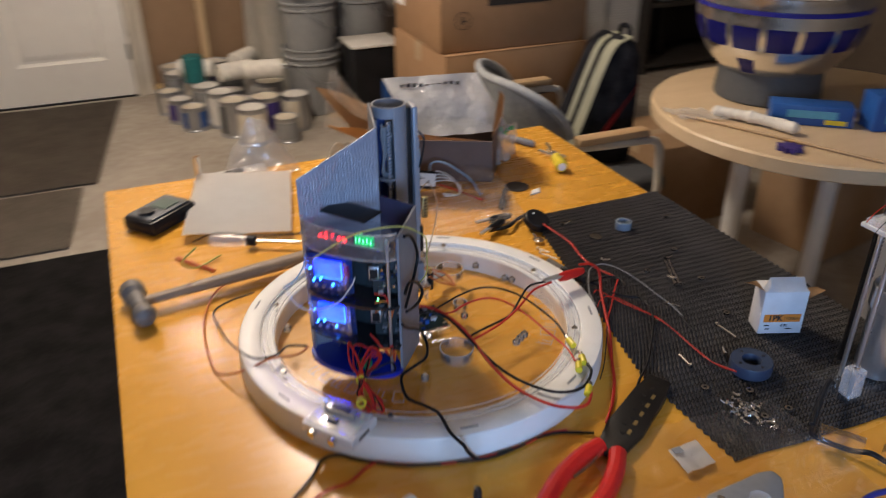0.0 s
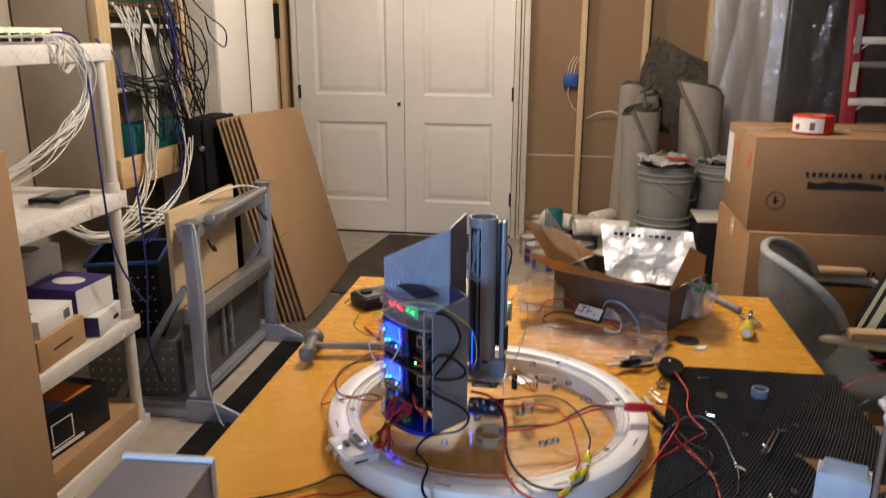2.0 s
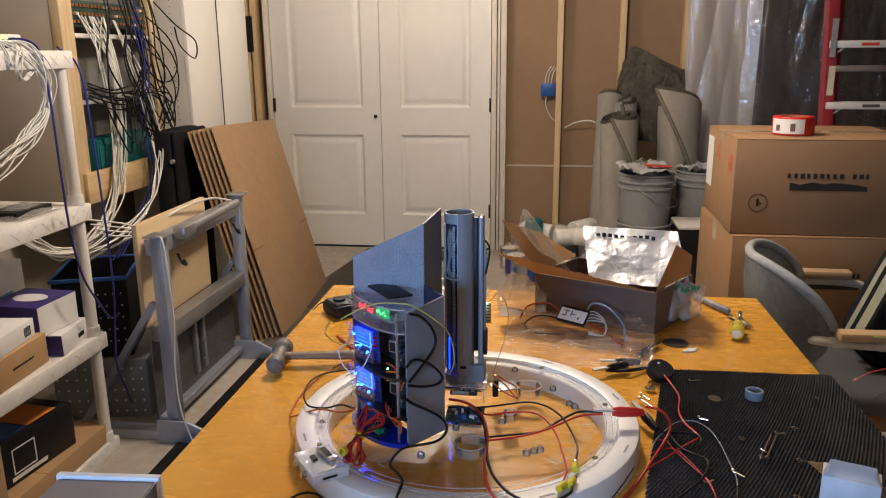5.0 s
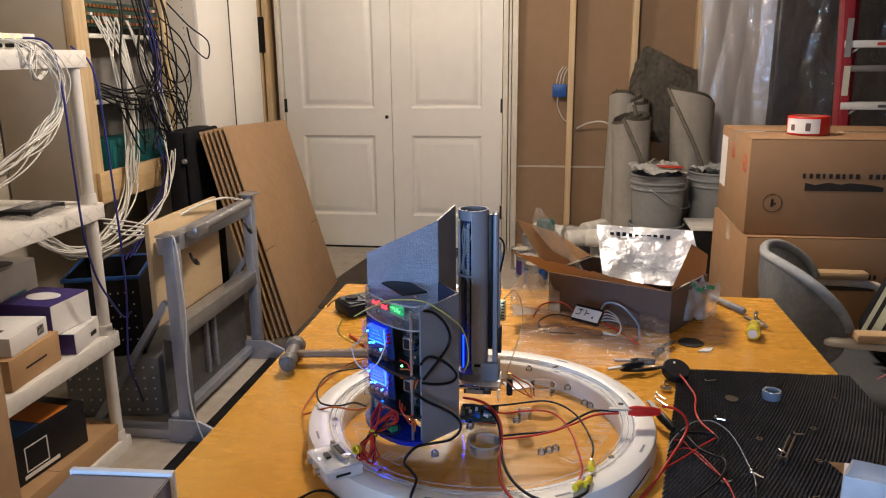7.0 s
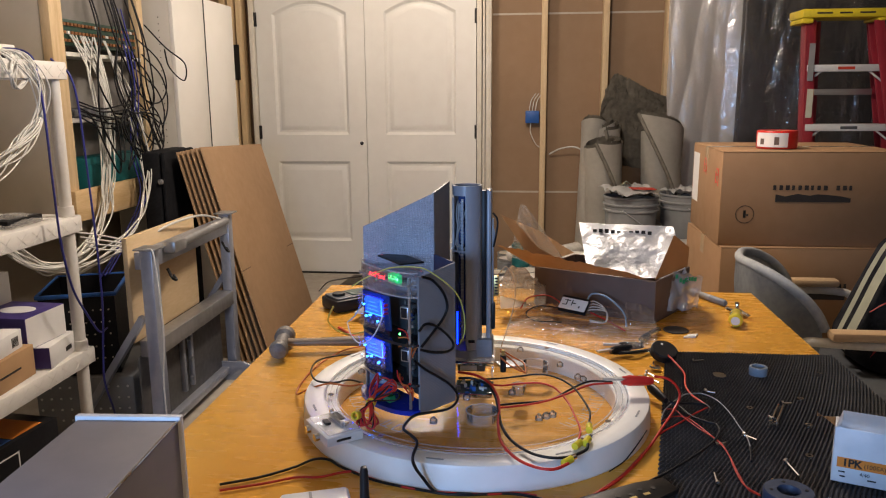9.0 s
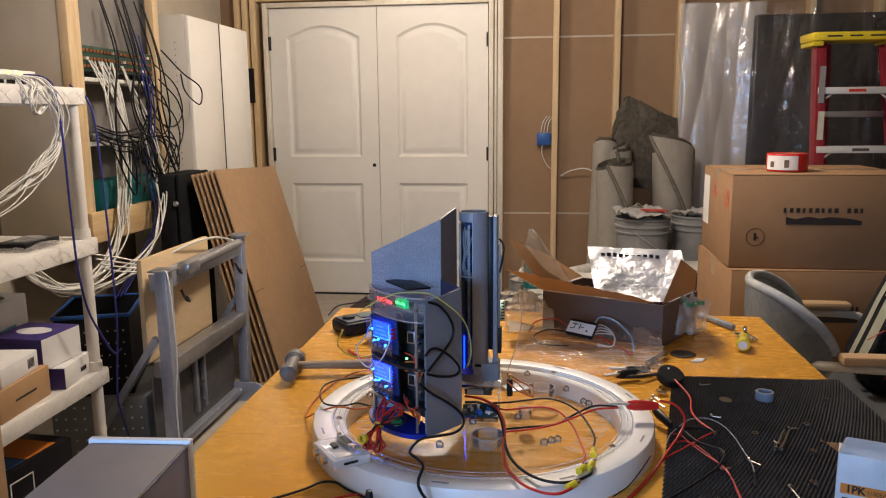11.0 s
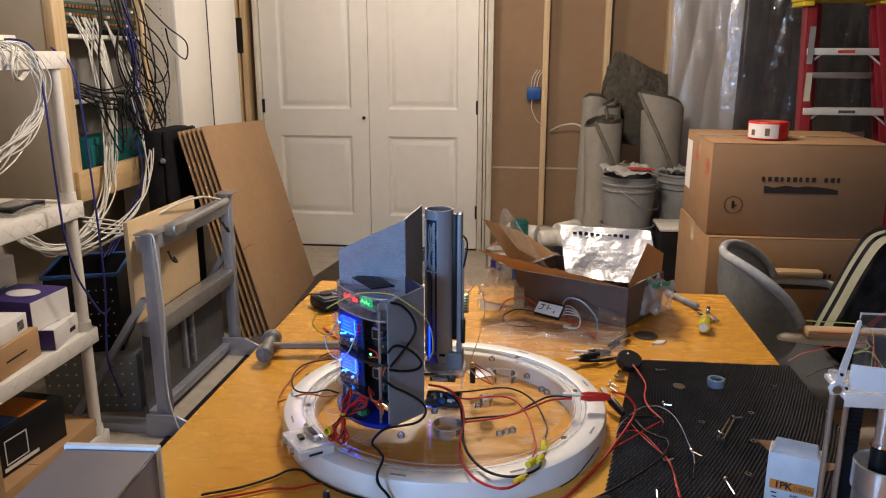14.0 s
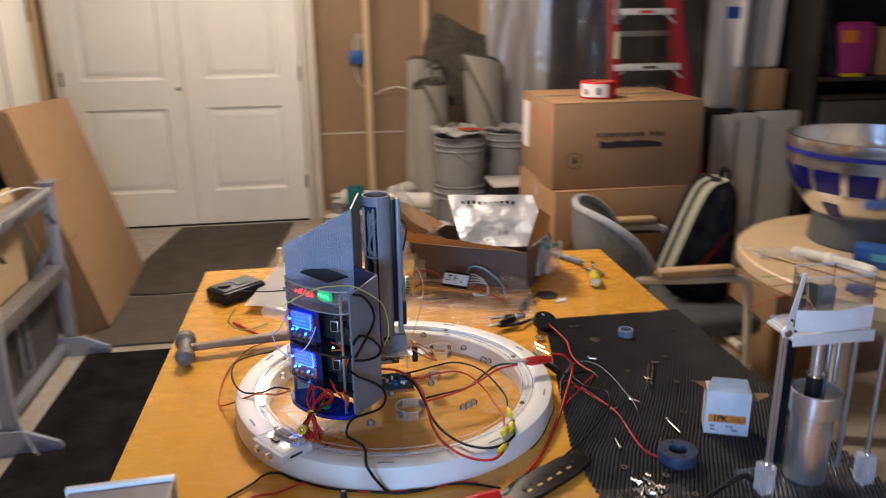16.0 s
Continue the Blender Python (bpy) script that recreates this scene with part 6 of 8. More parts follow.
for dx, dz, h_ in ((0.016, 0.0, 0.010), (0.0205, 0.0, 0.0115), (0.025, 0.0, 0.010), (0.0295, 0.0, 0.0115), (0.034, 0.0, 0.010)):
    part("green_terminal", box(-0.0017, -0.003, dz, 0.0017, 0.003, dz + h_, 0.0005, m=TM @ pose(dx, -0.010, 1.0012)), "green_glow", led_, "lit green terminal")
    part("terminal_light", box(-0.0007, -0.0034, h_ * 0.35, 0.0007, -0.0030, h_ * 0.7, m=TM @ pose(dx, -0.010, 1.0012)), "green_led", led_)
band = [(0.0595 * math.cos(math.pi - math.pi * k / 14), -0.021 * math.sin(math.pi * k / 14)) for k in range(15)]
band += [(x * 0.97, y + 0.0016) for x, y in band[::-1]]
part("front_band", prism(band, 0.9868, 1.016, TM), "acrylic_case", tw, "clear bowed cover strip")
part("band_edge", prism(band, 1.0161, 1.0172, TM), "acrylic_edge", tw, "bright edge of the cover strip")
part("band_edge", prism(band, 0.9855, 0.9867, TM), "acrylic_edge", tw, "bright edge of the cover strip")
for k in (2, 7, 12):
    part("band_screw", cyl(0.0022, 0, 0.0022, 10, TM @ pose(band[k][0], band[k][1] - 0.0002, 1.001, 90)), "steel", tw)
part("cover_flap", box(-0.036, -0.020, 0, 0.024, 0.016, 0.0025, 0.001, m=TM @ pose(-0.002, 0.024, 1.019, -3, 1, -6)), "black_plastic", tw)
part("green_terminal", box(-0.007, -0.005, 0, 0.007, 0.005, 0.008, 0.001, m=facing(0.022, DZ + 0.012, 0)), "green_plastic", tw)
for k in range(3):
    part("terminal_screw", cyl(0.0014, 0, 0.0006, 8, facing(0.018 + 0.0045 * k, DZ + 0.0202, 0)), "chrome", tw)

# slotted column beside the tower
col = thing("slotted_column", "grey printed tube with tall open slots on a clear bracket", "column", pose(0.6395, 1.226, 0))
def tube_arc(r0, r1, z0, z1, start, arc):
    return lathe([(r0, z0), (r1, z0), (r1, z1), (r0, z1), (r0, z0)], 44, pose(0, 0, 0, 0, 0, start), arc=arc)
part("tube_shell", tube_arc(0.0185, 0.0210, 0.872, 1.107, -88, 248), "tube_print", col)
part("slot_jamb", box(-0.0010, -0.0214, 0.880, 0.0010, -0.0160, 1.106, 0.0004), "tube_print", col)
part("slot_jamb", box(-0.0208, -0.0065, 0.880, -0.0175, -0.0040, 1.090, 0.0004), "tube_print", col)
part("slot_bridge", tube_arc(0.0186, 0.0210, 1.0935, 1.107, 160, 112), "tube_print", col)
part("slot_bridge", tube_arc(0.0186, 0.0206, 1.014, 1.0165, 160, 112), "tube_print", col)
# Black strip standing in for the shade between tube and rear shell.
part("rear_gap_shade", box(0.0206, -0.004, 0.905, 0.0275, 0.010, 1.100, 0.001), "black_plastic", col)
part("rear_shell", box(0.0275, -0.010, 0.872, 0.0345, 0.016, 1.1015, 0.0025), "tube_print", col)
part("rear_rib", box(0.0345, -0.004, 0.93, 0.0375, 0.006, 1.06, 0.001), "tube_print", col)
part("slot_stop", box(0.003, -0.0216, 0.884, 0.012, -0.0205, 0.888), "black_plastic", col)
part("base_cap", tube_arc(0.0, 0.0215, 0.8600, 0.8715, 0, 360), "print_grey", col)
part("base_foot", box(0.0, -0.016, 0.8600, 0.0375, 0.018, 0.8880, 0.004), "print_grey", col)
part("guide_strip", box(-0.013, 0.006, 0.880, -0.003, 0.010, 1.10, 0.001), "pcb_blue", col, "dark blue strip inside the tube")
# Added emitter in place of blue display light reflected inside the slot.
part("slot_glow", box(-0.0150, -0.0060, 0.876, -0.0130, -0.0045, 0.925, 0.0002), "lcd", col, "added glowing strip for the slot's reflected blue light")
rack_ = part("toothed_rack", box(-0.0075, -0.0140, 0.882, -0.0045, -0.0110, 1.088), "tube_print", col)
for k in range(44):
    part("rack_tooth", box(-0.0080, -0.0168, 0.8835 + 0.00465 * k, -0.0040, -0.0140, 0.8858 + 0.00465 * k), "tube_print", rack_)
part("lead_screw", cyl(0.003, 0.878, 1.085, 10, pose(0.001, 0.000, 0)), "dark_grey", col)
part("inner_plug", box(-0.0125, -0.0125, 1.064, -0.0055, -0.0060, 1.082, 0.001), "tool_grey", col, "grey plug inside the tube")
for k in range(4):
    part("inner_wire", tube([(-0.012 + 0.003 * k, -0.008, 1.085 - 0.006 * k), (-0.014 + 0.004 * k, -0.012, 1.07), (-0.012 - 0.001 * k, -0.013, 1.045 - 0.006 * k), (-0.013 + 0.003 * k, -0.011, 1.02), (-0.006 + 0.002 * k, -0.012, 1.005 + 0.003 * k)], 0.0013), "tool_grey", col, "grey wire coiled inside the tube")
conn_ = part("connector", box(0.0380, -0.010, 0.950, 0.0455, -0.004, 0.980, 0.0008), "brass", col, "gold pin connector")
for k in range(6):
    part("pin_slot", box(0.0395, -0.0104, 0.953 + 0.0044 * k, 0.0440, -0.0100, 0.9550 + 0.0044 * k), "black_plastic", conn_)
part("side_lug", box(0.0346, -0.003, 1.020, 0.0395, 0.006, 1.045, 0.002), "tube_print", col)
part("side_motor", box(0.0346, -0.006, 0.900, 0.0400, 0.008, 0.938, 0.0015), "black_plastic", col)
part("wire_loop", tube([(0.037, -0.004, 1.02), (0.042, -0.006, 1.045), (0.042, -0.006, 1.06), (0.036, -0.002, 1.068)], 0.0014), "wire_black", col)
part("bracket_top", box(-0.026, -0.028, 0.8540, 0.040, 0.028, 0.8595, 0.001), "acrylic_edge", col, "clear bracket plate")
part("bracket_lip", box(-0.026, -0.0305, 0.8535, 0.040, -0.0285, 0.8600, 0.0004), "chrome", col, "bright bracket edge")
for x in (-0.024, 0.036):
    part("bracket_leg", box(x, -0.024, DZ, x + 0.0025, 0.022, 0.854, 0.0008), "acrylic_edge", col, "clear upright")
part("servo", box(-0.014, -0.006, DZ + 0.002, 0.026, 0.018, 0.852, 0.002), "dark_grey", col)
part("servo_label", box(-0.010, -0.0068, DZ + 0.004, 0.014, -0.006, 0.849), "steel", col)
part("driver_board", box(-0.012, -0.094, DZ, 0.040, -0.040, DZ + 0.0016), "pcb", col, "green driver board")
part("board_strip", box(-0.014, -0.098, DZ, 0.040, -0.0945, DZ + 0.004), "chrome", col, "bright board edge")
random.seed(3)
for k in range(26):
    a, c_ = random.uniform(-0.010, 0.034), random.uniform(-0.092, -0.046)
    part("chip", box(a, c_, DZ + 0.0017, a + random.uniform(0.002, 0.007), c_ + random.uniform(0.002, 0.005), DZ + 0.0027 + 0.006 * random.random()), random.choice(("white_plastic", "steel", "chrome", "blue", "white_plastic", "black_plastic")), col)
part("side_plate", box(0.052, -0.008, DZ, 0.092, 0.022, DZ + 0.0025, 0.001, pose(0, 0, 0, 0, 0, 24)), "dull_alu", col)
part("motor_end", cyl(0.0045, DZ, 0.858, 16, pose(0.052, 0.004, 0)), "black_plastic", col)
part("motor_tip", cyl(0.0025, 0.858, 0.866, 12, pose(0.052, 0.004, 0)), "brass", col)

# connector board lying on the ring's rim
ub = thing("connector_board", "white connector board lying on the ring's rim", "electronics", pose(0.497, 1.002, TZ + 0.0345, 0, 0, -52))
part("housing", box(-0.033, -0.024, 0, 0.033, 0.022, 0.011, 0.0012), "lilac_white", ub)
part("board", box(-0.029, -0.020, 0.0112, 0.029, 0.020, 0.0135, 0.0006), "acrylic_edge", ub, "clear top board")
port_ = part("serial_port", box(-0.020, 0.001, 0.0136, 0.017, 0.012, 0.019, 0.002), "steel", ub, "metal serial connector")
part("port_mouth", box(-0.013, 0.003, 0.0192, 0.010, 0.010, 0.0198), "black_plastic", port_)
for x in (-0.023, 0.020):
    part("nut", cyl(0.003, 0.0136, 0.020, 6, pose(x, 0.0065, 0)), "chrome", ub)
part("chip", box(-0.008, -0.012, 0.0136, 0.004, -0.006, 0.0165), "black_plastic", ub)
part("edge_slot", box(0.0331, -0.012, 0.004, 0.0336, 0.006, 0.007), "ink", ub)
for x in (-0.016, 0.010):
    part("bolt", cyl(0.0045, 0, 0.006, 10, pose(x, -0.0242, 0.005, 90)), "chrome", ub)

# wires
# Points lie where camera rays meet assumed heights, to fit the camera's view.
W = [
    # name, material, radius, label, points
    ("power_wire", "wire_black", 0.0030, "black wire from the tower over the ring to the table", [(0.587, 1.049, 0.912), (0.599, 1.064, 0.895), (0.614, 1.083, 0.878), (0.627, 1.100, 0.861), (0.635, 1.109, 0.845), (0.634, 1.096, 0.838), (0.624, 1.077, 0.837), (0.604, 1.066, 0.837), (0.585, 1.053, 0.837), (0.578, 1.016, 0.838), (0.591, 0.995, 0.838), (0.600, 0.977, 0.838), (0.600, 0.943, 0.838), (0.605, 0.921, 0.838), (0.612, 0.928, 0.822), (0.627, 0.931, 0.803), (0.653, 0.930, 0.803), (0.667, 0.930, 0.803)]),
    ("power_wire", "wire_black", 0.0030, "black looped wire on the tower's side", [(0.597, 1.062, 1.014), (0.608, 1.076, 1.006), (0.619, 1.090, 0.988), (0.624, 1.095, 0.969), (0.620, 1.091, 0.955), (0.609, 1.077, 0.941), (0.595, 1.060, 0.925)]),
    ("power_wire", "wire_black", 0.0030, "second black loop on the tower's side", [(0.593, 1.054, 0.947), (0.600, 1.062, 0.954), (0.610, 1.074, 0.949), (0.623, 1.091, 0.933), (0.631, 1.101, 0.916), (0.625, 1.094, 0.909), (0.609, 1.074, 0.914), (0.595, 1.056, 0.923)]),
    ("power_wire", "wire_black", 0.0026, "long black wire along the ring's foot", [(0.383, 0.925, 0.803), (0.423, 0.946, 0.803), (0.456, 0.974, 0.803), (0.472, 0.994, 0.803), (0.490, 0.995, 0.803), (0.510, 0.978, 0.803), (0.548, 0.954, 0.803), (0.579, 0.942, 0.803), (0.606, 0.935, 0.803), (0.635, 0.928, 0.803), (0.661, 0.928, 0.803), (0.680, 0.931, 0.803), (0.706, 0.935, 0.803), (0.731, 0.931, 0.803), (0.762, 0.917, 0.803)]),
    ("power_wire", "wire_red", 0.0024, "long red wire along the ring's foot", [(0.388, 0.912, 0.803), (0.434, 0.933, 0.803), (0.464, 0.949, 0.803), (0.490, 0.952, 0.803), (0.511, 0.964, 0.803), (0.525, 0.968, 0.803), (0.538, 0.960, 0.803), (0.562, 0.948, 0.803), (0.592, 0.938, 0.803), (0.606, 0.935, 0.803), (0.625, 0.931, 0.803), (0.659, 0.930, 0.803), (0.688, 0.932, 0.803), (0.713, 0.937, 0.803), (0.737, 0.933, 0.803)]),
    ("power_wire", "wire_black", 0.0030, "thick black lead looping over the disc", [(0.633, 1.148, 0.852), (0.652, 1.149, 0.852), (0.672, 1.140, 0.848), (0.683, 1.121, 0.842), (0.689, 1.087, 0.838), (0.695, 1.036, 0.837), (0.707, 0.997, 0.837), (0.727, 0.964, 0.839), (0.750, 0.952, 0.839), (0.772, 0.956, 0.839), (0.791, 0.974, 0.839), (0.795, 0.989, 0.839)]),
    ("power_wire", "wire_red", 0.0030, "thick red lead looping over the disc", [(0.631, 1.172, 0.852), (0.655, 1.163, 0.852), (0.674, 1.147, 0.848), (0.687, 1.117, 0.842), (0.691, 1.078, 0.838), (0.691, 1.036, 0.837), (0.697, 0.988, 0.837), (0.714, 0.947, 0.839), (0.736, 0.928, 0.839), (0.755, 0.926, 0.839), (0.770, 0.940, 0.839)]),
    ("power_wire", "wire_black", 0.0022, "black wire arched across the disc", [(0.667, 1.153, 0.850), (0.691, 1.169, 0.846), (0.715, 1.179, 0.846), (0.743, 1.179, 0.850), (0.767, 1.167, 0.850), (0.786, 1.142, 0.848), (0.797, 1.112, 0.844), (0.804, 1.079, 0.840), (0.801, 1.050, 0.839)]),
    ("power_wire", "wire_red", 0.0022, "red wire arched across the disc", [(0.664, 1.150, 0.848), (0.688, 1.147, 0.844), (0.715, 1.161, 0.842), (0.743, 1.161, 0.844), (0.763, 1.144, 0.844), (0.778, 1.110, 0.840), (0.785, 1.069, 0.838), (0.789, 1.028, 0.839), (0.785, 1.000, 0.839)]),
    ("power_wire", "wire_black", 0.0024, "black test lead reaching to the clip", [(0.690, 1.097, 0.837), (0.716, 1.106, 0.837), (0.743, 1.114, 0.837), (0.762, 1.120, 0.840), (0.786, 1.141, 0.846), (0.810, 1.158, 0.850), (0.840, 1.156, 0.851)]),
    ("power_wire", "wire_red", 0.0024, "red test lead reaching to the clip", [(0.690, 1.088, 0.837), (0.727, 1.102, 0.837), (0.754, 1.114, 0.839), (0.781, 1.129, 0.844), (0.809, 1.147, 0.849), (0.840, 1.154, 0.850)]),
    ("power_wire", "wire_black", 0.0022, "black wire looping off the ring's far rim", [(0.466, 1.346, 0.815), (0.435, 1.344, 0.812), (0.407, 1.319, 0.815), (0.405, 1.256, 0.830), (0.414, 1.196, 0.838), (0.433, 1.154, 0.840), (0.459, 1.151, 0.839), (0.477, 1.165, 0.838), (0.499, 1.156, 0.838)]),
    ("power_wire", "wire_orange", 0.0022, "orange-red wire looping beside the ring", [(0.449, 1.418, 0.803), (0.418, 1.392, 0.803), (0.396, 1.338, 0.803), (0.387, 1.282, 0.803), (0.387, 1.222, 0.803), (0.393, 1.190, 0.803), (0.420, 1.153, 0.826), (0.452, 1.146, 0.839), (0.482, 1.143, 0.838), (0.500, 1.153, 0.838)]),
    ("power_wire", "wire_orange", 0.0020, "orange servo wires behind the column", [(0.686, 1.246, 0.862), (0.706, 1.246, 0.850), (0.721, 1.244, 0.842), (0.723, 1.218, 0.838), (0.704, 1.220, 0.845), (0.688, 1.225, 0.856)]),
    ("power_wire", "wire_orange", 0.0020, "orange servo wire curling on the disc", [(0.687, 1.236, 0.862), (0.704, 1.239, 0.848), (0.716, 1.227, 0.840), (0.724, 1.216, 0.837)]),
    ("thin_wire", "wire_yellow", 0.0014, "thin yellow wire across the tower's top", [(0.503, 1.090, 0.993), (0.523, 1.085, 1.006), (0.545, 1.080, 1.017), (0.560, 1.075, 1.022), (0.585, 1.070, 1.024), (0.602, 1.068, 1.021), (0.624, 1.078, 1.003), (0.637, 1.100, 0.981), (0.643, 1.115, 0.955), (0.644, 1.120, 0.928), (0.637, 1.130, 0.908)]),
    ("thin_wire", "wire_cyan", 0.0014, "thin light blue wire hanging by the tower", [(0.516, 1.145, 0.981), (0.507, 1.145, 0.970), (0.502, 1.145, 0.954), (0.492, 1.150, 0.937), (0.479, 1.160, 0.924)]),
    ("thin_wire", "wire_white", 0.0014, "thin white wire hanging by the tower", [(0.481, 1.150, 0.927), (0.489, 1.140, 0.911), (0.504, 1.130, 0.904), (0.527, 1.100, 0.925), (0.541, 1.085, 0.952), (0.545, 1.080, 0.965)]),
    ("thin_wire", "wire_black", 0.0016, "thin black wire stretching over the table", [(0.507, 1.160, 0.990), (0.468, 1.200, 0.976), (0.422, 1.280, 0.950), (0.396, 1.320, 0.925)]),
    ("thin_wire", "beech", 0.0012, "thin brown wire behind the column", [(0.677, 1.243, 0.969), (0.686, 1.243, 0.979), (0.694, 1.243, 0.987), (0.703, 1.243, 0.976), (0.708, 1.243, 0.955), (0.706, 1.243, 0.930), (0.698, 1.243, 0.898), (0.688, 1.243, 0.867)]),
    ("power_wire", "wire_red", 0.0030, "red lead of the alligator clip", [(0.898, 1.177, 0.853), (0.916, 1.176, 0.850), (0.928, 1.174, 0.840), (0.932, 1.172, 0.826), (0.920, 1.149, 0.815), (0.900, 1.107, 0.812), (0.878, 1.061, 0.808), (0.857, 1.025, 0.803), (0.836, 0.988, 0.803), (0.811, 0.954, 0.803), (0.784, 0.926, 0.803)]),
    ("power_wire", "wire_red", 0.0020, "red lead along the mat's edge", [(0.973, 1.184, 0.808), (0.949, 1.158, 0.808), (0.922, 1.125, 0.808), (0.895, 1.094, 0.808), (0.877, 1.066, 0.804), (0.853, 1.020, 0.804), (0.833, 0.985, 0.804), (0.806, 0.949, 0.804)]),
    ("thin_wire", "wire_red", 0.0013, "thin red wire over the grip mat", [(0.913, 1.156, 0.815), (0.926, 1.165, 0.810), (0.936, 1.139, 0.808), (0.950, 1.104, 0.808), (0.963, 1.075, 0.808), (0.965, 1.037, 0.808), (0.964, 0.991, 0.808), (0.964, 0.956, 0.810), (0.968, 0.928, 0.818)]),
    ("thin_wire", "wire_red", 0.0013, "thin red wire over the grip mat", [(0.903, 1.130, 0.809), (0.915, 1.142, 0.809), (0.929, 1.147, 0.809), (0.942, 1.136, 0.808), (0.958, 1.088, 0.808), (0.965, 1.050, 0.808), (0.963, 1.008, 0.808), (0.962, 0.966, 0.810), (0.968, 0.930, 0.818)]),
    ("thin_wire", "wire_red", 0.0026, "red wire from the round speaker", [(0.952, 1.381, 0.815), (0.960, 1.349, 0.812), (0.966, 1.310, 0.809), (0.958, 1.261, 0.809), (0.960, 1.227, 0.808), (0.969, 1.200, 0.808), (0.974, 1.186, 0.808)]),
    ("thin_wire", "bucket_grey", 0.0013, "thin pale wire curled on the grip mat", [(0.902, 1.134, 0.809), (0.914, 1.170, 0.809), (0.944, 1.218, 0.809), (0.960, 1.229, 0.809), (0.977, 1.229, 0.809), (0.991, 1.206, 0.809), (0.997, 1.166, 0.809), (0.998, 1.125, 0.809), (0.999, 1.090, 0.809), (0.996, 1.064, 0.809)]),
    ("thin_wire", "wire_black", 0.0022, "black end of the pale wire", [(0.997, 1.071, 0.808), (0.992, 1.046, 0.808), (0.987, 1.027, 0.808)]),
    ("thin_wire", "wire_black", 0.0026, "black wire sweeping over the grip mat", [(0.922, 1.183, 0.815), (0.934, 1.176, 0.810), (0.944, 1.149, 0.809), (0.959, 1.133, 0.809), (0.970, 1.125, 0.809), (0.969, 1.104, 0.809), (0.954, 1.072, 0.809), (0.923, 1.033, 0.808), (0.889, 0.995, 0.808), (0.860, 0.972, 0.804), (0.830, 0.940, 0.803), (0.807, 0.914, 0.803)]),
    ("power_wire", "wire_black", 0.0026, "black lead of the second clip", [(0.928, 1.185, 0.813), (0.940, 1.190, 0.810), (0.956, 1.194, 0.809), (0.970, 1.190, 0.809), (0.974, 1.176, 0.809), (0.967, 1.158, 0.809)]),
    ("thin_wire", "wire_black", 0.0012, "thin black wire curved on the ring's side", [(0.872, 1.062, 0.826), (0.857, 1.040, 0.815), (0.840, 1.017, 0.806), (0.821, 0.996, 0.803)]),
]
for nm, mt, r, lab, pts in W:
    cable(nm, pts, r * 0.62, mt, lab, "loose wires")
random.seed(17)
for k in range(11):
    j1, j2, j3 = (random.uniform(-0.006, 0.006) for _ in range(3))
    up_, dn = random.choice(((0.530, 1.082, 0.874), (0.546, 1.080, 0.874), (0.555, 1.066, 0.872), (0.562, 1.040, 0.870))), random.choice(((0.527, 1.003, 0.846), (0.535, 0.997, 0.845), (0.538, 1.010, 0.845)))
    pts = [(0.533 + j1 * 0.4, 1.040, 0.860 + j2 * 0.3), ((0.533 + up_[0]) / 2 - 0.005 + j1 * 0.5, (1.04 + up_[1]) / 2 + j2 * 0.5, 0.866 + j3 * 0.3), (up_[0] + j1, up_[1] + j2, up_[2] + j3), (up_[0] + 0.006 + j2 * 0.3, up_[1] - 0.012, up_[2] - 0.002),
           (0.534 + j2 * 0.4, 1.038, 0.859 + j1 * 0.3), (0.526 + j3 * 0.6, 1.022, 0.853), (dn[0] + j2 * 0.6, dn[1] + j1 * 0.6, dn[2]), (dn[0] + 0.010 + j3 * 0.3, dn[1] + 0.004, dn[2]), (0.537 + j1 * 0.4, 1.030, 0.855), (0.532 + j3 * 0.4, 1.041, 0.861)]
    cable("jumper_wire", pts, 0.00105, "wire_black" if k % 5 == 4 else "wire_red", "red and black wire in a tied bundle", "tied wire bundle")
for k in range(4):
    cable("jumper_wire", [(0.560 + 0.003 * k, 1.085, 0.884 - 0.004 * k), (0.564 + 0.004 * k, 1.070 - 0.003 * (k % 2), 0.880 - 0.006 * k), (0.574 + 0.003 * k, 1.066, 0.866 + 0.004 * (k % 3)), (0.582, 1.072 - 0.002 * k, 0.852)], 0.0011, "wire_orange" if k % 2 else "wire_red", "short red wire inside the tower's foot", "tower wires")
for k in range(3):
    cable("jumper_wire", [(0.564, 1.074, 0.944 - 0.012 * k), (0.575 + 0.003 * k, 1.068, 0.941 - 0.008 * k), (0.580, 1.070, 0.926 - 0.01 * k), (0.588, 1.076, 0.922)], 0.0010, "wire_orange" if k else "wire_red", "short orange wire on the tower's front", "tower wires")
for x, y, z in ((0.534, 1.042, 0.858), (0.523, 1.006, 0.856)):
    b = lathe([(0.0035, -0.0032), (0.0056, -0.0032), (0.0056, 0.0032), (0.0035, 0.0032), (0.0035, -0.0032)], 14, pose(x, y, z, 80, 0, -20))
    solo("cable_tie", b, "yellow_sleeve", "yellow tie round the wire bundle", "cable tie", group="yellow ties")
for x, y, z, rz in ((0.800, 1.036, 0.8385, 85), (0.795, 1.000, 0.8385, 70), (0.784, 0.990, 0.8385, 60), (0.771, 0.948, 0.8385, 50)):
    t = thing("crimp_connector", "yellow crimp connector on a lead's end", "connector", pose(x, y, z, 0, 0, rz), "yellow crimps")
    part("sleeve", cyl(0.0042, -0.009, 0.005, 12, pose(0, 0, 0, 0, 90)), "yellow_sleeve", t)
    part("ferrule", cyl(0.003, 0.005, 0.012, 10, pose(0, 0, 0, 0, 90)), "chrome", t)


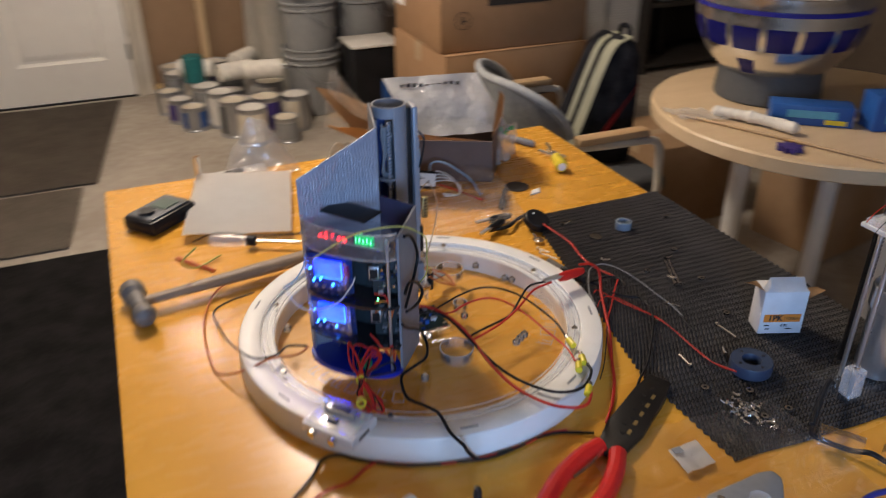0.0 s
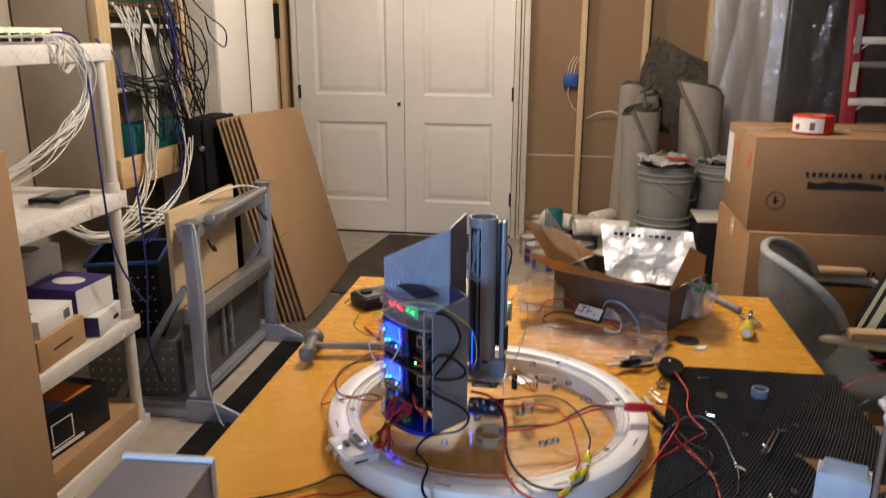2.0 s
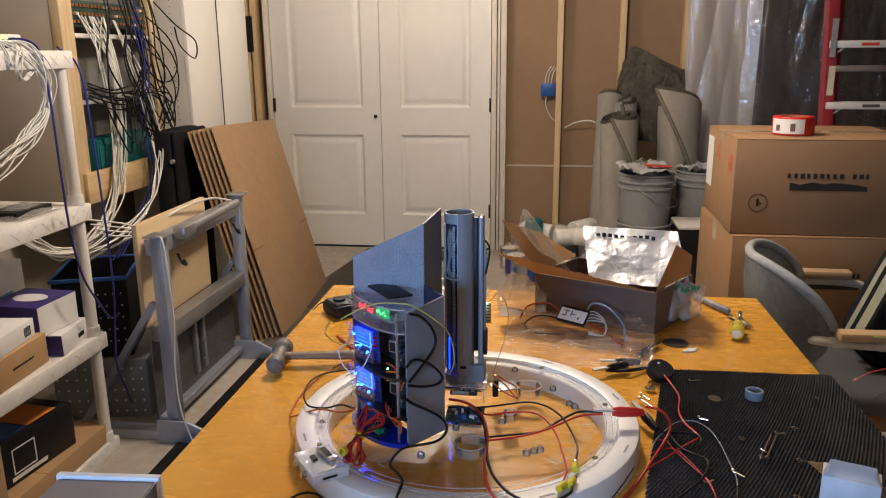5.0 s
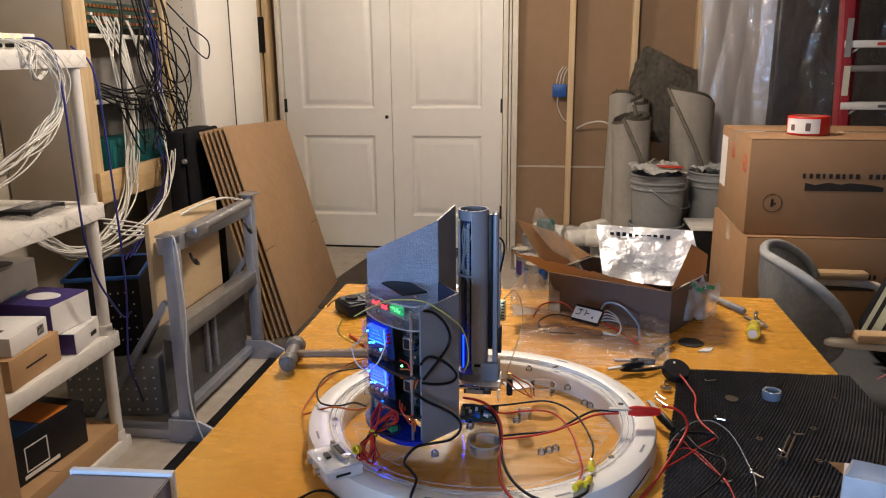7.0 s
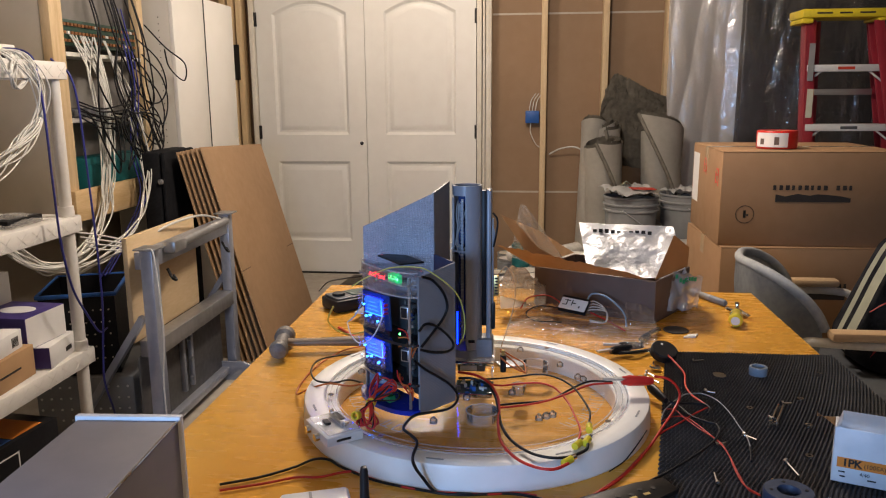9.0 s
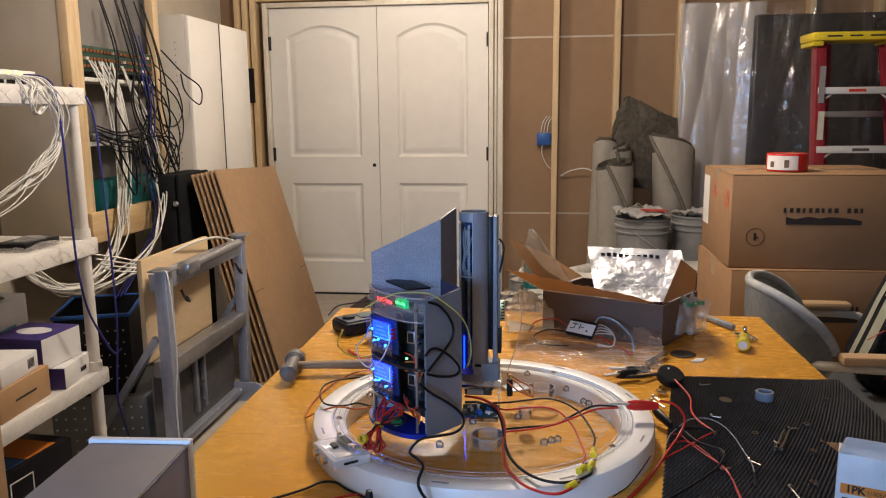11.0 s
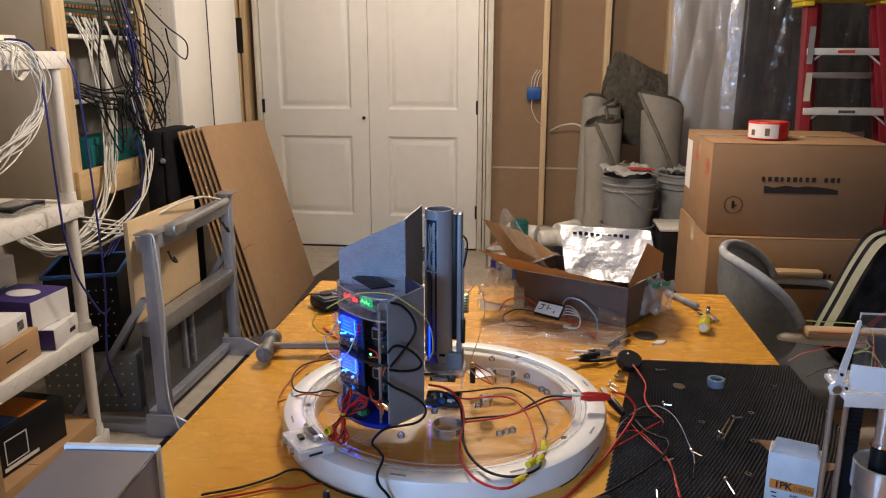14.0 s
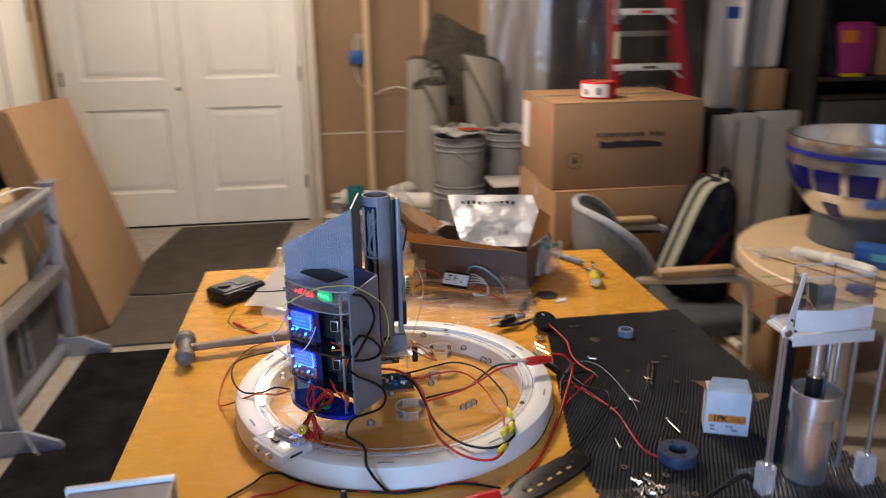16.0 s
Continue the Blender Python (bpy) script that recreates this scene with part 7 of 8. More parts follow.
# alligator clips
def clip(m, mat, label):
    t = thing("alligator_clip", label, "clip", m, "alligator clips")
    part("boot", lathe([(0, -0.024), (0.0055, -0.024), (0.0075, -0.014), (0.0065, 0.008), (0.0045, 0.018), (0, 0.018)], 14, pose(0, 0, 0, 0, 90) @ Matrix.Diagonal((1, 0.8, 1, 1))), mat, t)
    b = prism([(-0.004, -0.0), (-0.003, 0.030), (0.003, 0.030), (0.004, 0)], 0, 0.003, pose(-0.02, 0, 0.001, 0, 0, 90))
    part("jaw", b, "steel", t)
    return t


clip(pose(0.876, 1.158, TZ + 0.053, 0, 2, 8), "red", "red insulated alligator clip gripping the ring's rim")
clip(pose(0.910, 1.205, TZ + 0.016, 0, 8, -66), "black_plastic", "black insulated alligator clip lying by the mat")
clip(pose(0.885, 1.41, TZ + 0.012, 0, 0, 30), "black_plastic", "black insulated clip on the table")
clip(pose(0.905, 1.435, TZ + 0.010, 0, 0, 5), "black_plastic", "black insulated clip on the table")
cable("power_wire", [(0.87, 1.405, TZ + 0.006), (0.90, 1.40, TZ + 0.010), (0.93, 1.425, TZ + 0.006), (0.96, 1.44, TZ + 0.006)], 0.003, "wire_black", "black lead by the round speaker", "loose wires")

# round black speaker
t = thing("round_buzzer", "round black speaker disc on edge", "speaker", pose(0.949, 1.392, TZ + 0.015, 24, 0, 20) @ Matrix.Scale(0.9, 4))
part("body", lathe([(0, -0.008), (0.022, -0.008), (0.024, -0.006), (0.024, 0.006), (0.022, 0.008), (0, 0.008)], 28), "black_plastic", t)
part("dot", cyl(0.0022, 0.008, 0.009, 8, pose(0, 0.012, 0)), "paper", t)

# hammer
hm = thing("hammer", "ball-peen hammer with a worn handle", "hammer", pose(0.312, 1.378, TZ, 0, 0, 9))
b = lathe([(0, -0.038), (0.011, -0.038), (0.0145, -0.034), (0.0145, -0.020), (0.010, -0.013), (0.010, 0.010), (0.008, 0.016), (0.012, 0.022), (0.0135, 0.030), (0.011, 0.038), (0.005, 0.042), (0, 0.043)], 22, pose(0, 0, 0.0178, 90, 0, 0) @ Matrix.Scale(1.2, 4))
part("head", b, "hammer_steel", hm)
b = lathe([(0, 0.0), (0.008, 0.0), (0.008, 0.06), (0.0095, 0.10), (0.0115, 0.17), (0.012, 0.25), (0.010, 0.285), (0, 0.29)], 16, pose(0, 0, 0.0178, 0, 90, 0) @ Matrix.Diagonal((0.8, 1.15, 1, 1)))
part("handle", b, "hickory", hm, "worn wooden handle")

# multimeter, paper, screwdriver
mm = thing("multimeter", "small black and grey test meter lying on the table", "meter", pose(0.365, 1.672, TZ, 0, 0, 42))
part("case", box(-0.052, -0.034, 0, 0.052, 0.034, 0.026, 0.006), "black_plastic", mm)
part("face", box(-0.046, -0.028, 0.0262, 0.046, 0.028, 0.029, 0.002), "dark_grey", mm)
part("screen", box(-0.006, -0.018, 0.0292, 0.030, 0.016, 0.0305), "pcb", mm, "dull green display window")
part("dial", cyl(0.013, 0.0292, 0.034, 20, pose(-0.028, 0, 0)), "black_plastic", mm)
bm = sheet(12, 16, lambda u, v: (0.39 + 0.17 * u + 0.055 * v, 1.575 + 0.25 * v - 0.055 * u, TZ + 0.014 + 0.003 * wob(u * 3, v * 3) + 0.004 * v), 0.0012)
solo("card_sheet", bm, "paper", "large cream card sheet lying on the table", "paper")
bm = box(0.40, 1.60, TZ, 0.52, 1.76, TZ + 0.012, 0.001, pose(0.03, 0.0, 0))
solo("notepad", bm, "paper", "stack of white paper under the card", "paper")
bm = sheet(8, 8, lambda u, v: (0.46 + 0.12 * u, 1.80 + 0.05 * v + 0.02 * u, TZ + 0.003 + 0.004 * wob(u * 3, v * 3, 8) ** 2), 0.0006)
solo("paper_sheet", bm, "paper", "small white paper at the table's far edge", "paper")
solo("black_scrap", box(-0.018, -0.006, 0, 0.018, 0.006, 0.006, 0.002, pose(0.515, 1.83, TZ + 0.006, 0, 0, 20)), "black_plastic", "small black plastic piece on paper", "scrap")
sd = thing("screwdriver", "clear-handled screwdriver lying on the table", "screwdriver", pose(0.432, 1.545, TZ + 0.012, 0, 0, -27))
part("handle", lathe([(0, 0), (0.010, 0.0), (0.0115, 0.006), (0.0115, 0.045), (0.008, 0.055), (0.009, 0.06), (0, 0.062)], 10, pose(0, 0, 0, 0, 90)), "acrylic_edge", sd, "clear plastic handle")
part("ferrule", cyl(0.008, 0.062, 0.075, 12, pose(0, 0, 0, 0, 90)), "black_plastic", sd)
part("shaft", cyl(0.003, 0.07, 0.15, 10, pose(0, 0, 0, 0, 90)), "chrome", sd)
solo("metal_pin", cyl(0.006, 0, 0.055, 14, pose(0.448, 1.82, TZ)), "chrome", "upright steel pin at the table's edge", "pin")
cable("thin_wire", [(0.40, 1.39, 0.88), (0.38, 1.43, 0.84), (0.40, 1.47, TZ + 0.006), (0.44, 1.50, TZ + 0.004)], 0.0016, "wire_yellow", "thin wire end by the screwdriver", "loose wires")
cable("thin_rod", [(0.375, 1.52, TZ + 0.003), (0.425, 1.455, TZ + 0.003)], 0.0022, "red_print", "thin brown-red stick on the table")

# open carton with packing bags
cb = thing("open_carton", "open grey-brown carton with torn flaps and bags inside", "box", pose(0, 0, 0))
p0, p1, p2 = Vector((0.742, 1.712)), Vector((0.967, 1.600)), Vector((1.056, 1.735))
p3 = p0 + (p2 - p1)
for a, b_ in ((p0, p1), (p1, p2), (p2, p3), (p3, p0)):
    part("side", wall_between(a, b_, TZ, TZ + 0.082, TZ + 0.082, 0.003), "grey_card", cb)
part("bottom", prism([tuple(p) for p in (p0, p1, p2, p3)], TZ, TZ + 0.003), "grey_card", cb)


def quad(a, b, c, d, t=0.003, jag=0.0, n=14):
    A, B, C, D = (Vector(q) for q in (a, b, c, d))
    def f(u, v):
        p = A.lerp(B, u).lerp(D.lerp(C, u), v)
        if jag and v > 0.99:
            p.z += jag * wob(u * 19, 3)
        return p
    return sheet(n, 6, f, t)


part("flap", quad((0.738, 1.706, 0.885), (0.952, 1.603, 0.885), (0.910, 1.556, 0.909), (0.665, 1.66, 0.937), jag=0.006, n=34), "kraft_light", cb, "long torn brown flap")
part("flap", quad((0.966, 1.606, 0.884), (1.050, 1.728, 0.884), (1.050, 1.722, 0.925), (1.006, 1.655, 0.962)), "kraft_light", cb, "short brown end flap")
part("flap", quad((0.742, 1.715, 0.884), (0.83, 1.85, 0.884), (0.75, 1.87, 0.93), (0.67, 1.74, 0.985)), "kraft_light", cb)
def foil(u, v):
    return (0.850 + 0.195 * u - 0.01 * v, 1.862 - 0.04 * u - 0.14 * (1 - v) + 0.010 * wob(u * 4, v * 3, 2), 0.866 + 0.084 * v + 0.002 * wob(u * 5, v * 4) + 0.0008 * wob(u * 13, v * 10) + 0.0012 * abs(wob(u * 22, v * 17, 5)))
t = thing("foil_bag", "crumpled silvery packing bag in the carton", "bag", pose(0, 0, 0))
part("bag", sheet(40, 30, foil, 0.002), "foil", t, smooth=60)
for k in range(10):
    part("print_bar", box(-0.004, -0.0006, -0.0045, 0.004, 0.0, 0.0045, m=pose(0.872 + 0.0125 * k, 1.832 - 0.0027 * k, 0.936 + 0.002 * math.sin(k), 0, 0, -12)), "ink", t)
def flame(u, v):
    w_ = 1 - v
    return (0.70 + 0.14 * u * w_ + 0.02 * v - 0.01 * (1 - u), 1.78 + 0.02 * wob(u * 3, v * 3), 0.885 + 0.115 * v - 0.05 * u * w_ + 0.006 * wob(u * 6, v * 6, 3))
bm = sheet(16, 16, flame, 0.001)
solo("clear_bag", bm, "film_milky", "clear crumpled plastic bag standing in the carton", "bag", smooth=180)
def baggie(u, v):
    return (0.998 + 0.070 * u + 0.012 * v, 1.700 - 0.055 * (1 - u) + 0.02 * v + 0.012 * wob(u * 4, v * 4, 9), 0.812 + 0.076 * v * (1 - 0.2 * u) - 0.008 * u + 0.008 * wob(u * 5, v * 5, 5))
t = thing("zip_bag", "small clear zip bag hanging out of the carton", "bag", pose(0, 0, 0))
part("bag", sheet(18, 18, baggie, 0.001), "film_roll", t, smooth=180)
for k in range(7):
    p = Vector(baggie(0.15 + 0.1 * k, 0.86))
    part("print_bar", box(-0.003, -0.0008, -0.004, 0.003, 0.0, 0.004, m=pose(p.x, p.y - 0.003, p.z, 0, 0, 30)), "green_plastic", t)

# bubble wrap with a small battery pack
def bubble(u, v):
    x = 0.675 + 0.27 * u + 0.03 * v
    y = 1.385 + 0.30 * v + 0.03 * u - 0.02 * v * u
    rise = 0.028 * abs(wob(u * 3.1, v * 3.3, 7)) * min(1.0, 6 * u, 6 * (1 - u), 6 * v, 6 * (1 - v)) + (0.020 * math.sin(3.14 * v) if u > 0.8 else 0.0)
    return (x, y, TZ + 0.005 + rise + 0.010 * abs(wob(u * 6, v * 6)) + 0.004 * wob(u * 14, v * 14))
bm = sheet(110, 110, lambda u, v: (bubble(u, v)[0], bubble(u, v)[1], bubble(u, v)[2] + 0.0035 * abs(math.sin(u * 94 + 2.5 * wob(v * 5, u * 3)) * math.sin(v * 94 + 2.5 * wob(u * 5, v * 4, 2))) + 0.006 * abs(wob(u * 26, v * 24, 11))), 0.0)
solo("bubble_wrap", bm, "film_bubble", "crumpled pinkish bubble wrap sheet on the table", "bubble wrap", smooth=180)
t = thing("battery_pack", "small black and white module resting on bubble wrap", "electronics", pose(0.815, 1.583, TZ + 0.038, 36, 4, -24) @ Matrix.Scale(0.84, 4))
part("body", box(-0.032, -0.020, -0.006, 0.032, 0.020, 0.006, 0.002), "black_plastic", t)
part("label", box(-0.030, -0.019, 0.0062, 0.031, 0.012, 0.0072), "paper", t, "white label")
for a in ((-0.022, 0.004, -0.008, 0.006), (-0.016, -0.008, -0.014, 0.008), (-0.004, -0.008, -0.002, 0.008), (-0.002, -0.002, 0.006, 0.0), (0.014, -0.012, 0.017, -0.006), (-0.024, -0.009, -0.016, -0.007)):
    part("print_bar", box(a[0], a[1], 0.0073, a[2], a[3], 0.0078), "ink", t)
cable("thin_wire", [(0.835, 1.59, TZ + 0.03), (0.85, 1.62, TZ + 0.05), (0.88, 1.62, TZ + 0.045), (0.905, 1.57, TZ + 0.03), (0.905, 1.52, TZ + 0.018)], 0.0019, "wire_cyan", "pale blue wire loop on the bubble wrap", "pack wires")
for k in range(4):
    cable("thin_wire", [(0.83, 1.575, TZ + 0.028), (0.85, 1.60 - 0.006 * k, TZ + 0.042 - 0.004 * k), (0.872, 1.57 - 0.006 * k, TZ + 0.035), (0.868, 1.53, TZ + 0.022), (0.842, 1.535 + 0.004 * k, TZ + 0.02)], 0.0012, "wire_white", "thin white wire coiled by the module", "pack wires")
cable("thin_wire", [(0.845, 1.57, TZ + 0.028), (0.868, 1.55, TZ + 0.022), (0.89, 1.515, TZ + 0.018), (0.90, 1.50, TZ + 0.016)], 0.0016, "wire_red", "short red wire by the module", "pack wires")
cable("thin_wire", [(0.80, 1.60, TZ + 0.03), (0.77, 1.66, TZ + 0.035), (0.73, 1.66, TZ + 0.03), (0.715, 1.60, TZ + 0.025)], 0.0014, "wire_red", "red wire curled on the bubble wrap", "pack wires")
cable("thin_wire", [(0.79, 1.59, TZ + 0.03), (0.75, 1.60, TZ + 0.03), (0.725, 1.57, TZ + 0.025), (0.74, 1.53, TZ + 0.022), (0.79, 1.53, TZ + 0.02)], 0.0012, "wire_black", "thin black wire curled on the bubble wrap", "pack wires")
def pouch(u, v):
    return (0.665 + 0.10 * u, 1.68 + 0.06 * v, TZ + 0.006 + 0.062 * math.sin(3.1 * v) ** 0.6 * (0.6 + 0.4 * math.sin(3.1 * u)) + 0.028 * wob(u * 5, v * 5, 7) * math.sin(3.1 * v) + 0.008 * wob(u * 13, v * 13))
solo("clear_bag", sheet(24, 20, pouch), "film_milky", "shiny clear bag behind the column", "bag", smooth=180)
def pouch2(u, v):
    return (0.50 + 0.14 * u, 1.79 + 0.06 * v, TZ + 0.004 + 0.10 * math.sin(3.1 * u) * v + 0.012 * wob(u * 6, v * 6, 2))
solo("clear_bag", sheet(24, 20, pouch2), "film_milky", "clear plastic bag standing at the table's far edge", "bag", smooth=180)
bm = sheet(6, 6, lambda u, v: (0.675 + 0.05 * u, 1.63 + 0.02 * u - 0.03 * v, TZ + 0.014 + 0.035 * v * (1 - 0.5 * u)), 0.0008)
solo("paper_scrap", bm, "paper", "folded white paper inside the bags", "paper")

# yellow driver, pen, coin
t = thing("screwdriver", "stubby screwdriver with a yellow handle", "screwdriver", pose(1.112, 1.585, TZ + 0.0135, 0, 0, 74))
part("handle", lathe([(0, 0), (0.010, 0), (0.0132, 0.004), (0.0132, 0.030), (0.0105, 0.036), (0.0115, 0.048), (0.008, 0.056), (0, 0.058)], 12, pose(0, 0, 0, 0, 90)), "yellow_clear", t, "clear yellow handle")
part("end_cap", cyl(0.008, -0.001, 0.0, 14, pose(0, 0, 0, 0, 90)), "paper", t)
part("shaft", cyl(0.003, 0.056, 0.125, 10, pose(0, 0, 0, 0, 90)), "chrome", t)
part("tip", cyl(0.0045, 0.105, 0.128, 6, pose(0, 0, 0, 0, 90)), "chrome", t)
t = thing("tool_bits", "pair of small chrome driver bits", "tool bit", pose(1.150, 1.67, TZ + 0.005, 0, 0, 100))
part("bit", cyl(0.004, -0.03, 0.03, 8, pose(0, 0, 0, 0, 90)), "chrome", t)
part("bit", cyl(0.004, -0.02, 0.035, 8, pose(0, 0.012, 0, 0, 90, 12)), "chrome", t)
t = thing("marker_pen", "grey marker pen lying on the table", "pen", pose(1.08, 1.832, TZ + 0.007, 0, 0, -63))
part("barrel", lathe([(0, 0), (0.005, 0), (0.0065, 0.004), (0.0065, 0.07), (0, 0.07)], 14, pose(0, 0, 0, 0, 90)), "bucket_grey", t)
part("cap", lathe([(0, 0.068), (0.007, 0.068), (0.007, 0.108), (0.005, 0.112), (0, 0.112)], 14, pose(0, 0, 0, 0, 90)), "tool_grey", t)
solo("brown_disc", lathe([(0, 0), (0.022, 0), (0.023, 0.001), (0.022, 0.002), (0, 0.002)], 24, pose(1.0, 1.56, TZ)), "dark_shelf", "flat dark brown disc on the table", "disc")
solo("paper_scrap", prism([(0, 0), (0.022, 0.004), (0.03, 0.02), (0.012, 0.016)], 0, 0.003, pose(1.005, 1.515, TZ)), "paper", "torn white paper scrap on the table", "paper")
t = thing("screwdriver", "small steel-shafted screwdriver by the bubble wrap", "screwdriver", pose(0.925, 1.475, TZ + 0.008, 0, 0, 58))
part("handle", cyl(0.006, 0, 0.03, 12, pose(0, 0, 0, 0, 90), bevel=0.002), "black_plastic", t)
part("shaft", cyl(0.0055, 0.03, 0.075, 12, pose(0, 0, 0, 0, 90), bevel=0.001), "chrome", t)

# small things on the grip mat
MZ = TZ + 0.0045
b = lathe([(0.0095, 0), (0.0133, 0), (0.0137, 0.001), (0.0137, 0.012), (0.0133, 0.013), (0.0095, 0.013), (0.0095, 0)], 30, pose(1.080, 1.328, MZ))
solo("tape_roll", b, "tape_blue", "small blue-grey tape roll on the mat", "tape")
for x, y, r in ((1.020, 1.318, 0.010), (0.928, 1.345, 0.009)):
    solo("washer", lathe([(0, 0), (r, 0), (r, 0.0015), (0, 0.002)], 16, pose(x, y, MZ, 4, 3)), "chrome", "shiny flat washer on the mat", "washer", group="loose hardware")


def bolt(x, y, rz, ln, label="small steel machine screw lying on the mat", z=MZ, r=0.0016):
    t = thing("machine_screw", label, "screw", pose(x, y, z + 0.002, 0, 0, rz), "loose hardware")
    part("shank", cyl(r, 0, ln, 8, pose(0, 0, 0, 0, 90)), "chrome", t)
    part("head", cyl(r * 2, -0.003, 0, 10, pose(0, 0, 0.001, 0, 90)), "chrome", t)


for x, y, rz, ln in ((1.043, 1.141, 65, 0.070), (1.049, 1.139, 65, 0.072), (1.028, 1.030, -85, 0.033), (0.993, 1.375, 20, 0.018), (0.992, 0.975, 60, 0.014), (0.936, 0.972, 85, 0.024), (0.908, 1.30, -62, 0.03), (0.912, 1.315, -62, 0.02),
                     (0.958, 1.07, 30, 0.014), (1.0, 1.10, -50, 0.016), (1.08, 1.21, 10, 0.012), (0.925, 1.345, 80, 0.02), (1.17, 1.33, 40, 0.008), (1.05, 1.155, 100, 0.010), (0.985, 1.245, -20, 0.012)):
    bolt(x, y, rz, ln)
random.seed(5)
for k in range(34):
    x, y = 0.934 + random.gauss(0, 0.010), 0.878 + random.gauss(0, 0.013)
    bolt(x, y, random.uniform(0, 360), random.uniform(0.005, 0.009), "tiny steel screw in a small heap", MZ + random.random() * 0.005, 0.0012)
for x, y in ((0.988, 0.862), (0.951, 0.845), (0.953, 0.862), (0.945, 0.888), (0.97, 0.905), (0.925, 0.93), (1.02, 0.955), (1.03, 1.19), (1.09, 1.14), (1.11, 1.23), (1.06, 1.05)):
    solo("hex_nut", lathe([(0.0022, 0), (0.005, 0), (0.005, 0.0028), (0.0022, 0.0028), (0.0022, 0)], 6, pose(x, y, MZ, 0, 0, 100 * x)), "chrome", "small steel nut on the mat", "nut", group="loose hardware", smooth=0)
mt_ = thing("round_motor", "flat round dark blue motor with a hollow centre", "motor", pose(1.0, 0.938, MZ))
part("body", lathe([(0.011, 0), (0.024, 0), (0.0255, 0.002), (0.0255, 0.014), (0.0245, 0.016), (0.012, 0.016), (0.011, 0.014), (0.011, 0)], 36), "navy", mt_)
part("core", cyl(0.0108, 0, 0.006, 24), "black_plastic", mt_)
for a in range(0, 360, 90):
    part("screw_hole", cyl(0.002, 0.016, 0.0165, 8, pose(0.018 * math.cos(radians(a)), 0.018 * math.sin(radians(a)), 0)), "black_plastic", mt_)

# little white carton of screws
wb = thing("screw_carton", "small white carton with an orange label, flaps open", "box", pose(1.0965, 1.0, MZ, 0, 0, -21) @ Matrix.Diagonal((0.93, 1, 0.97, 1)))
wbody = part("body", box(-0.031, -0.016, 0, 0.031, 0.016, 0.066, 0.0008), "lilac_white", wb)
def tongue(u, v):
    a = 3.14159 * u
    return (-0.030 + 0.060 * u, -0.0155 + 0.010 * v * v, 0.066 + 0.017 * v * (min(1, 3.2 * math.sin(a)) if v > 0 else 0))
part("lid_flap", sheet(20, 6, tongue, 0.0008), "lilac_white", wb)
part("side_flap", quad((-0.031, -0.014, 0.066), (-0.031, 0.014, 0.066), (-0.052, 0.012, 0.064), (-0.052, -0.010, 0.078), 0.0008), "kraft_light", wb, "brown inner side flap")
part("side_flap", quad((0.031, -0.014, 0.052), (0.031, 0.014, 0.052), (0.056, 0.012, 0.056), (0.056, -0.010, 0.064), 0.0008), "kraft_light", wb, "brown inner side flap")
front = pose(0, -0.0163, 0, 90)
part("orange_label", box(-0.026, 0.019, 0, 0.026, 0.031, 0.0004, m=front), "orange_print", wbody, "orange printed label")
words("1PK", 0.0125, front @ pose(-0.010, 0.025, 0.0006), "ink", "lettering", wbody, 0.0001, bold=0.035)
words("(100EA)", 0.007, front @ pose(0.014, 0.0245, 0.0006), "ink", "lettering", wbody, 0.0001)
words("4/40", 0.006, front @ pose(0.004, 0.0135, 0.0004), "ink", "lettering", wbody, 0.0001)
for x, y, w_ in ((-0.02, 0.0135, 0.007), (-0.019, 0.008, 0.006), (0.012, 0.008, 0.009)):
    part("print_bar", box(x - w_ / 2, y - 0.0008, 0, x + w_ / 2, y + 0.0008, 0.0003, m=front), "ink", wbody)

# clear lifting stand
ls = thing("lifting_stand", "aluminium and clear acrylic lifting stand with wires", "stand", pose(1.125, 0.868, TZ))
for x, y in ((-0.056, -0.016), (-0.026, 0.022), (0.074, -0.016), (0.070, 0.026)):
    part("guide_rod", cyl(0.0028, 0.0, 0.212, 12, pose(x, y, 0)), "steel", ls)
part("foot_plate", box(-0.066, -0.022, 0.002, 0.084, 0.034, 0.008, 0.001), "acrylic", ls, "clear foot plate")
for x in (-0.056, 0.074):
    block_ = part("foot_block", box(x - 0.009, -0.025, 0.0085, x + 0.009, -0.007, 0.046, 0.002), "acrylic_edge", ls, "clear corner block")
    part("foot_screw", cyl(0.004, 0.046, 0.050, 10, pose(x, -0.016, 0)), "chrome", block_)
part("carrier", box(-0.046, -0.020, 0.204, 0.052, 0.036, 0.209, 0.0008), "pale_alu", ls)
part("carrier_lip", box(-0.047, -0.0225, 0.199, 0.053, -0.0205, 0.213, 0.0008), "pale_alu", ls)
part("carrier_spacer", box(-0.044, -0.018, 0.2092, 0.050, 0.032, 0.2155), "acrylic_edge", ls, "clear spacer")
arm = prism([(-0.0065, 0.0), (-0.004, -0.0065), (0.003, -0.0065), (0.0095, -0.002), (0.0115, 0.001), (0.0105, 0.0035), (0.005, 0.0055), (0.0155, 0.066), (0.0145, 0.069), (0.0115, 0.068), (-0.001, 0.0065), (-0.0045, 0.0045)], -0.0012, 0.0012, pose(-0.058, -0.0245, 0.219, 90), bevel=0.0004)
la = part("link_arm", arm, "pale_alu", ls, "flat aluminium link arm")
part("pivot_screw", cyl(0.0042, 0, 0.003, 14, pose(-0.058, -0.0262, 0.219, 90)), "chrome", la)
part("arm_screw", cyl(0.0014, 0, 0.002, 8, pose(-0.049, -0.0262, 0.2205, 90)), "black_plastic", ls)
